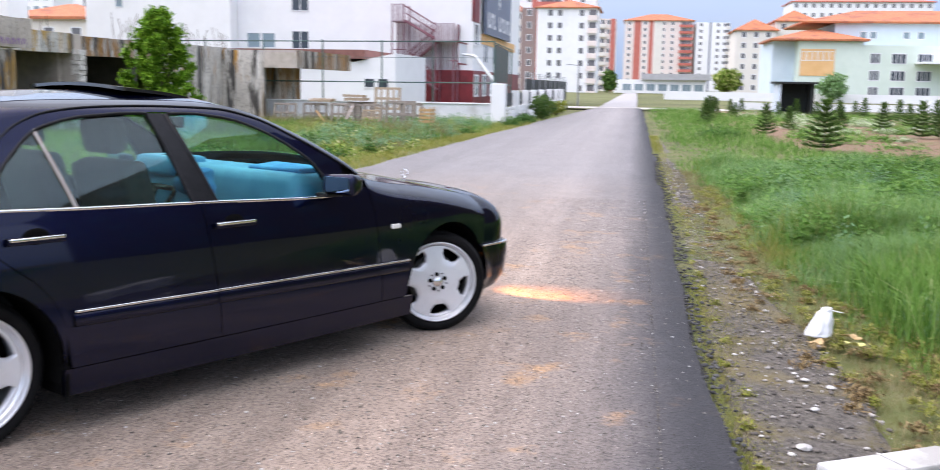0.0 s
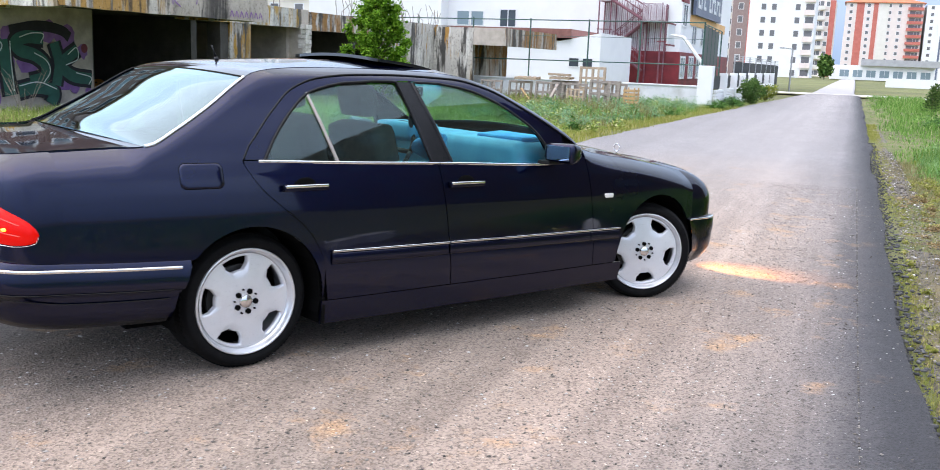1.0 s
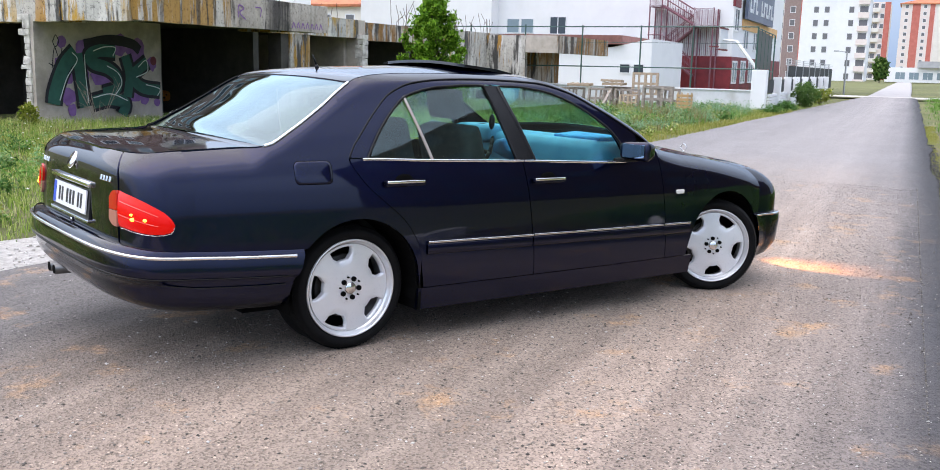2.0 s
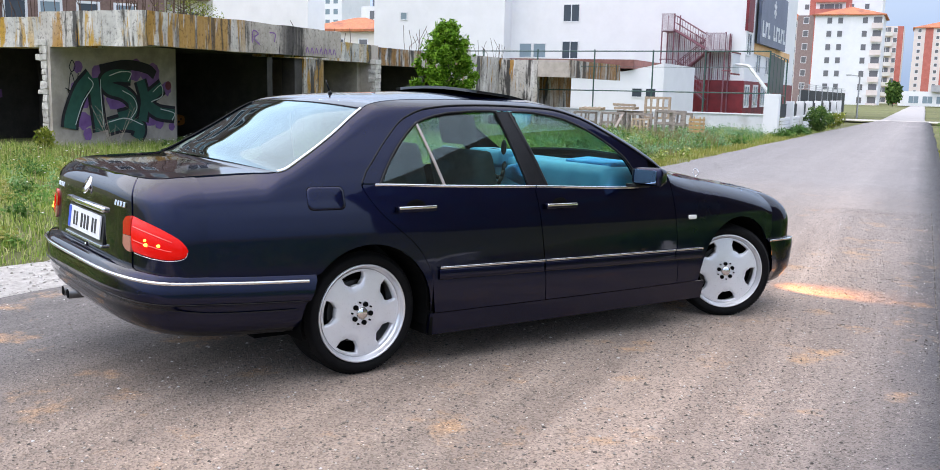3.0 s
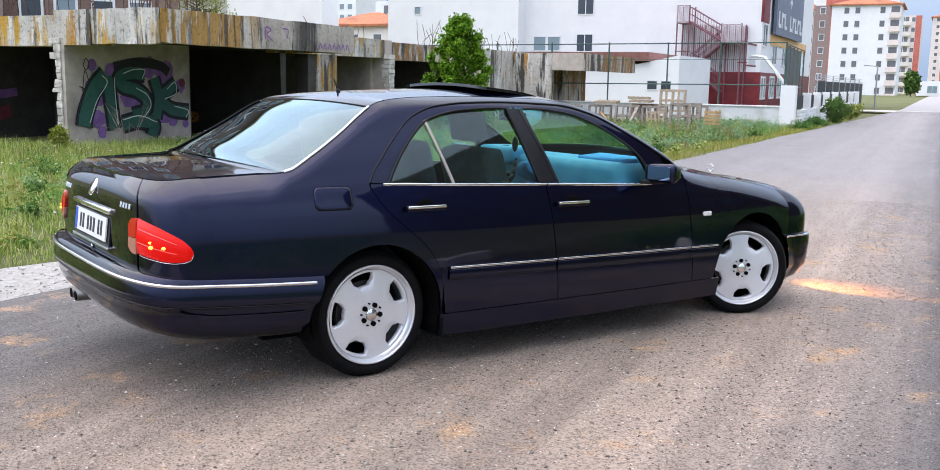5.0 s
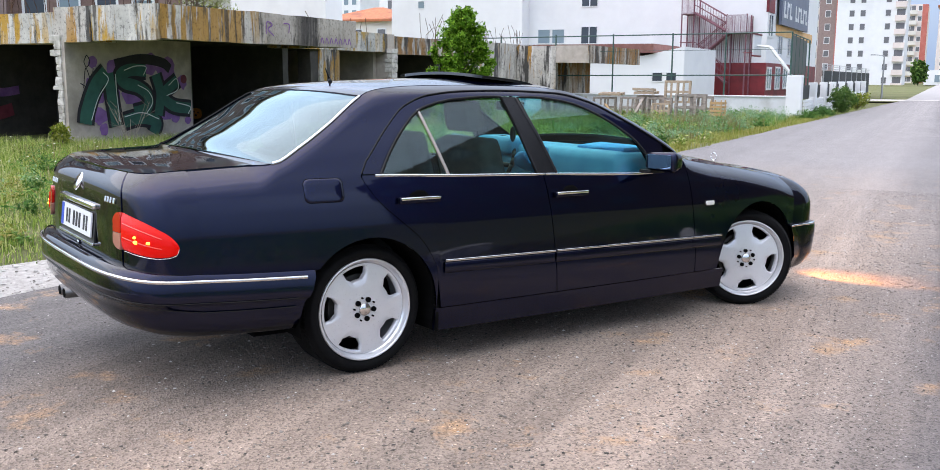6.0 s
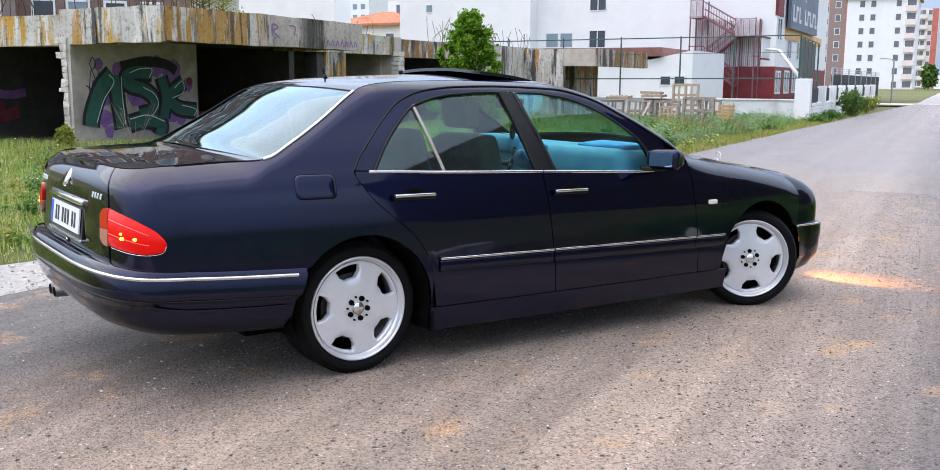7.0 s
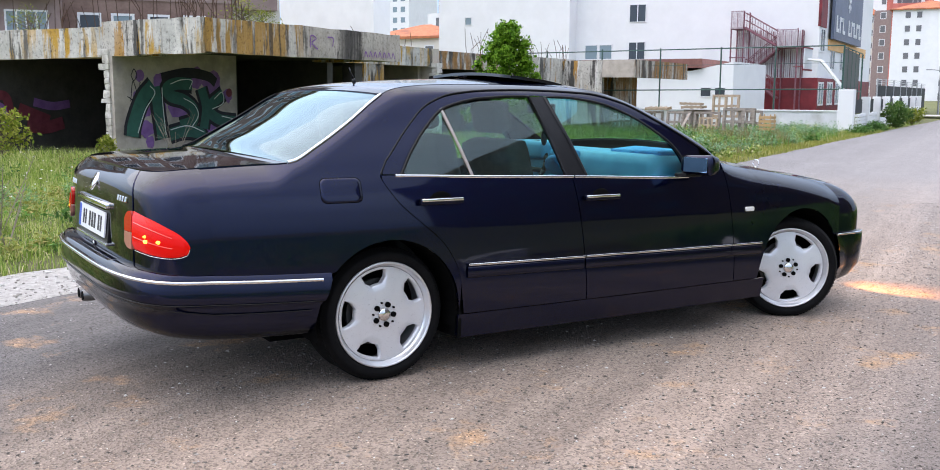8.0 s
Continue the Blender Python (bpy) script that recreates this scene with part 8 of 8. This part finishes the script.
LIGHTS = [[(9.92, 0.46), (10.13, 0.91), (10.41, 1.26), (10.29, 1.42)], [(10.61, 1.38), (10.62, 0.96), (10.67, 0.4)], [(10.85, 1.46), (11.16, 1.55), (11.47, 1.54), (11.39, 1.36)],
          [(11.21, 1.16), (11.51, 1.02), (11.62, 0.79), (11.42, 0.54)], [(12.12, 1.14), (12.37, 1.29), (12.4, 1.05), (12.05, 0.92)], [(12.34, 0.76), (12.77, 0.66), (12.7, 0.5)], [(10.8, .5), (11.3, .57), (11.78, .42)]]
wall_ob = next(o for o in con.children if o.name.startswith("graffiti_wall"))
rnd = random.Random(5)
for cx, cz, r_ in ((10.05, 1.62, .10), (10.16, 0.53, .17), (10.25, 0.25, .10), (10.49, 0.99, .22), (11.06, 0.98, .24), (12.08, 1.47, .24), (11.96, 0.62, .24), (12.56, 1.21, .14), (10.06, 1.05, .24), (11.15, 1.34, .2), (11.6, 1.6, .2), (12.3, .45, .12), (10.6, 1.5, .16), (12.7, .35, .08)):
    bm = bmesh.new()
    vs = []
    for k in range(14):
        a = 2 * math.pi * k / 14
        q = r_ * 1.2 * rnd.uniform(.8, 1.15)
        vs.append(bm.verts.new((cx * 1.0135 + .054 + q * math.cos(a), 16.178, cz + q * math.sin(a))))
    bm.faces.new(vs)
    part("purple_blot", bm, M_SPRAYPURPLE, wall_ob, "purple sprayed blot")
for pts, w in LETTERS:
    bm = bmesh.new()
    ribbon(bm, pts, w * 1.12 + .15, 15.973)
    part("letter_outline", bm, M_SPRAYBLACK, wall_ob, "black sprayed outline")
bm = bmesh.new()
ribbon(bm, [(10.62, 1.58), (11.34, 1.70), (11.95, 1.64), (12.2, 1.5)], .22, 15.9735)
ribbon(bm, [(9.78, 1.1), (9.86, 1.5), (9.98, 1.25), (10.05, 1.5)], .02, 15.9735)
ribbon(bm, [(9.70, 1.2), (9.95, 1.1), (10.1, 1.25)], .02, 15.9735)
ribbon(bm, [(9.82, 1.62), (9.9, 1.75), (9.97, 1.62), (9.88, 1.52), (9.82, 1.62)], .02, 15.9735)
part("black_tag", bm, M_SPRAYBLACK, wall_ob, "black sprayed tag")
for k, (pts, w) in enumerate(LETTERS):
    bm = bmesh.new()
    ribbon(bm, pts, w * 1.14, 15.968 - .0008 * k)
    part("letter_stroke", bm, M_SPRAYGREEN, wall_ob, "dark green stroke of the letters MSK")
for pts in LIGHTS:
    bm = bmesh.new()
    ribbon(bm, pts, .022, 15.960)
    part("white_highlight", bm, M_SPRAYWHITE, wall_ob, "thin white sprayed highlight")
bm = bmesh.new()
for cx, cz, r_ in ((12.62, 1.28, .10),):
    bm.faces.new([bm.verts.new((cx + .22 + r_ * math.cos(a), 16.175, cz + r_ * math.sin(a))) for a in np.linspace(0, 6.28, 15)[:-1]])
part("red_paint", bm, M_SPRAYRED, wall_ob, "faded red sprayed spot")
# paint inside the open bay and on the beam
inner = [o for o in con.children if o.name.startswith("inner_wall")][1]
for pts, w in (([(9.9, 1.2), (10.2, 1.15), (10.3, .6)], .22), ([(10.5, .9), (10.9, .75), (11.3, .6)], .28), ([(10.7, .5), (11.2, .45), (11.7, .55)], .3)):
    bm = bmesh.new()
    ribbon(bm, pts, w, 20.47)
    part("red_paint", bm, M_SPRAYRED, inner, "dull red sprayed shapes")
for pts, w in (([(9.8, 1.0), (10.1, .9), (10.2, .3)], .16), ([(10.9, 1.05), (11.4, .95), (11.9, 1.0)], .2)):
    bm = bmesh.new()
    ribbon(bm, pts, w, 20.465)
    part("purple_paint", bm, M_SPRAYPURPLE, inner, "purple sprayed shapes")
bay = next(o for o in con.children if o.name.startswith("partition"))
bm = bmesh.new()
cx, cz = 18.95, .33
bm.faces.new([bm.verts.new((16.27, cx + .23 * math.cos(a) * (1 + .12 * math.cos(3 * a)), cz + .15 * math.sin(a))) for a in np.linspace(0, 2 * math.pi, 19)[:-1]])
part("orange_paint", bm, surf("orange_spray", (0.62, 0.20, 0.03), (0.75, 0.32, 0.06), 8, 0.8, 0.2, 40), bay, "orange sprayed blot")
for dy, dz, r_ in ((-.08, .03, .03), (.07, .05, .03), (.0, -.05, .04), (.15, -.02, .025)):
    bm = bmesh.new()
    bm.faces.new([bm.verts.new((16.264, cx + dy + r_ * math.cos(a), cz + dz + r_ * .7 * math.sin(a))) for a in np.linspace(0, 2 * math.pi, 11)[:-1]])
    part("black_dot", bm, M_SPRAYBLACK, bay)
beam = next(o for o in con.children if o.name.startswith("front_beam"))
for k in range(7):
    s0 = 14.7 + k * .19
    bm = bmesh.new()
    ribbon(bm, [(s0, 2.12), (s0 + .05, 2.24), (s0 + .12, 2.11)], .03, 13.672)
    part("purple_bar", bm, M_SPRAYPURPLE, beam, "purple sprayed bar")
bm = bmesh.new()
ribbon(bm, [(12.7, 2.25), (12.72, 2.5), (12.9, 2.45), (12.75, 2.35), (12.95, 2.22)], .03, 13.672)
part("purple_bar", bm, M_SPRAYPURPLE, beam, "purple sprayed bar")
bm = bmesh.new()
ribbon(bm, [(13.3, 2.5), (13.5, 2.48), (13.48, 2.3)], .03, 13.672)
part("purple_bar", bm, M_SPRAYPURPLE, beam, "purple sprayed bar")


# ---- pallets and crate ----
def pallet(m, mat, label, boards=6):
    ob = thing("pallet", m, label, "pallet", "discarded pallets")
    for k in range(boards):
        x = k * (1.2 - .1) / (boards - 1)
        part("deck_board", boxb(x, x + .095, 0, 1.0, .12, .142, .004), mat, ob)
    for y in (0, .45, .90):
        part("bearer", boxb(0, 1.2, y, y + .10, .02, .12, .005), mat, ob)
    for x in (0, .55, 1.10):
        part("foot_board", boxb(x, x + .10, 0, 1.0, 0, .022, .004), mat, ob)
    return ob


p0 = pallet(ROAD @ pose(27.7, 8.62, -.05, 84, 0, -93) @ Matrix.Scale(.88, 4), M_WOODGREY, "weathered grey wooden pallet standing on edge", 4)
for s_, n_, z_, a, k in ((28.3, 9.75, -.05, (86, 0, -88), .84), (28.6, 10.8, -.05, (82, 0, -95), .84), (28.9, 11.9, -.05, (85, 0, -86), .82), (28.2, 8.5, -.05, (88, 2, -84), .95),
                         (29.2, 13.1, -.05, (80, 0, -92), .8), (29.3, 10.4, -.05, (87, 0, -90), .9)):
    copy_thing(p0, ROAD @ pose(s_, n_, z_, *a) @ Matrix.Scale(k, 4))
p1 = pallet(ROAD @ pose(28.7, 9.25, .50, 86, 0, -90) @ Matrix.Scale(.76, 4), M_WOODTAN2, "pale tan wooden pallet standing on the heap", 5)
for s_, n_, z_, a, k in ((28.7, 10.35, .78, (2, 0, -92), .8), (28.7, 10.4, .92, (-2, 1, -86), .78), (28.0, 9.5, -.02, (80, 0, -97), .7), (28.6, 11.6, .72, (3, 0, -90), .85)):
    copy_thing(p1, ROAD @ pose(s_, n_, z_, *a) @ Matrix.Scale(k, 4))
# loose planks on and before the heap
rnd = random.Random(33)
for k in range(3):
    L = rnd.uniform(.6, 1.5)
    pl = thing("plank", ROAD @ pose(rnd.uniform(26.6, 28.6), rnd.uniform(7.8, 11.5), rnd.uniform(0.0, .3), rnd.uniform(-20, 40), rnd.uniform(-25, 25), rnd.uniform(-140, -40)), "loose grey plank thrown on the heap of pallets", "plank", "loose planks")
    part("board", boxb(0, .09, 0, L, 0, .022, .003), M_WOODTAN if k % 4 == 0 else M_WOODGREY, pl)
cr = thing("crate", ROAD @ pose(27.3, 7.0, -.02, 0, 0, -10) @ Matrix.Scale(.82, 4), "tan slatted wooden crate standing in the grass", "crate")
for k in range(5):
    for x in (0, .48):
        part("slat", boxb(x, x + .02, 0, .5, .05 + k * .15, .14 + k * .15, .003), M_WOODTAN, cr)
    for y in (0, .48):
        part("slat", boxb(.02, .48, y, y + .02, .05 + k * .15, .14 + k * .15, .003), M_WOODTAN, cr)
for x in (.02, .44):
    for y in (.02, .44):
        part("corner_post", boxb(x, x + .04, y, y + .04, 0, .82, .003), M_WOODTAN, cr)

# ---- litter on the verge ----
bag = thing("plastic_bag", pose(4.22, -2.62, -.05), "crumpled knotted white plastic bag lying on the verge", "bag")
bm = bmesh.new()
bmesh.ops.create_icosphere(bm, subdivisions=4, radius=1)
for v in bm.verts:
    z = (v.co.z + 1) / 2
    ang = math.atan2(v.co.y, v.co.x)
    w = .030 + .066 * (1 - z) ** .8 if z < .86 else .030 + .35 * (z - .86) * (1.04 - z)
    w *= min(1, (z / .05) ** .5) * min(1, ((1.001 - z) / .03) ** .5)
    fold = 1 + .07 * math.sin(6 * ang + 2 * z) + .05 * math.sin(11 * ang)
    v.co = Vector((math.cos(ang) * w * fold, math.sin(ang) * w * fold * .85, .185 * z)) + noise.noise_vector(v.co * 2.5) * .008 + Vector((.01 * z, -.045 * z, 0))
part("bag_body", bm, M_PLASTICBAG, bag, "", True)
bm = bmesh.new()
rod(bm, (.01, -.045, .172), (.05, -.13, .155), .004, 5, .003)
part("bag_handle", bm, M_PLASTICBAG, bag)
M_DRYLEAF = surf("dry_leaf", (0.42, 0.26, 0.12), (0.55, 0.40, 0.20), 20, 0.8, 0.3, 90)
M_YLEAF = surf("yellow_leaf", (0.55, 0.50, 0.14), (0.65, 0.62, 0.26), 20, 0.8, 0.3, 90)
for x, y, mt, a, lab in ((4.18, -2.85, M_DRYLEAF, 20, "curled brown dead leaf"), (4.02, -2.90, M_YLEAF, 70, "pale yellow fallen leaf"), (3.95, -2.72, M_DRYLEAF, 140, "curled brown dead leaf")):
    lf = thing("fallen_leaf", pose(x, y, -.02, 12, 8, a), lab + " on the gravel", "leaf")
    bm = bmesh.new()
    vs = []
    for k in range(20):
        t = 2 * math.pi * k / 20
        r_ = .05 * (1 + .45 * math.cos(5 * t)) * (1 + .2 * math.cos(t))
        vs.append(bm.verts.new((r_ * math.cos(t), r_ * math.sin(t), .012 * math.cos(3 * t) + .01)))
    f = bm.faces.new(vs)
    bmesh.ops.poke(bm, faces=[f])
    g = bmesh.ops.extrude_face_region(bm, geom=bm.faces[:])
    for v in [q for q in g["geom"] if isinstance(q, bmesh.types.BMVert)]:
        v.co.z += .0015
    part("blade", bm, mt, lf)
for x, y, r_ in ((4.75, -2.1, .032), (3.35, -2.85, .03), (3.3, -3.0, .036), (2.9, -3.05, .036), (2.35, -3.18, .05), (5.5, -1.7, .03), (6.0, -1.25, .035)):
    bm = bmesh.new()
    bmesh.ops.create_icosphere(bm, subdivisions=2, radius=r_ * .62)
    for v in bm.verts:
        v.co += noise.noise_vector(v.co * 20 + Vector((x, y, 0))) * r_ * .35
        v.co.z *= .45
    ob = new("stone", make_mesh("stone", bm, M_STONE))
    ob.matrix_basis = pose(x, y, -.02 + float(ground_z(x)), 0, 0, x * 77)
    tagged(ob, "pale flat stone lying in the gravel", "stone", "pale stones")
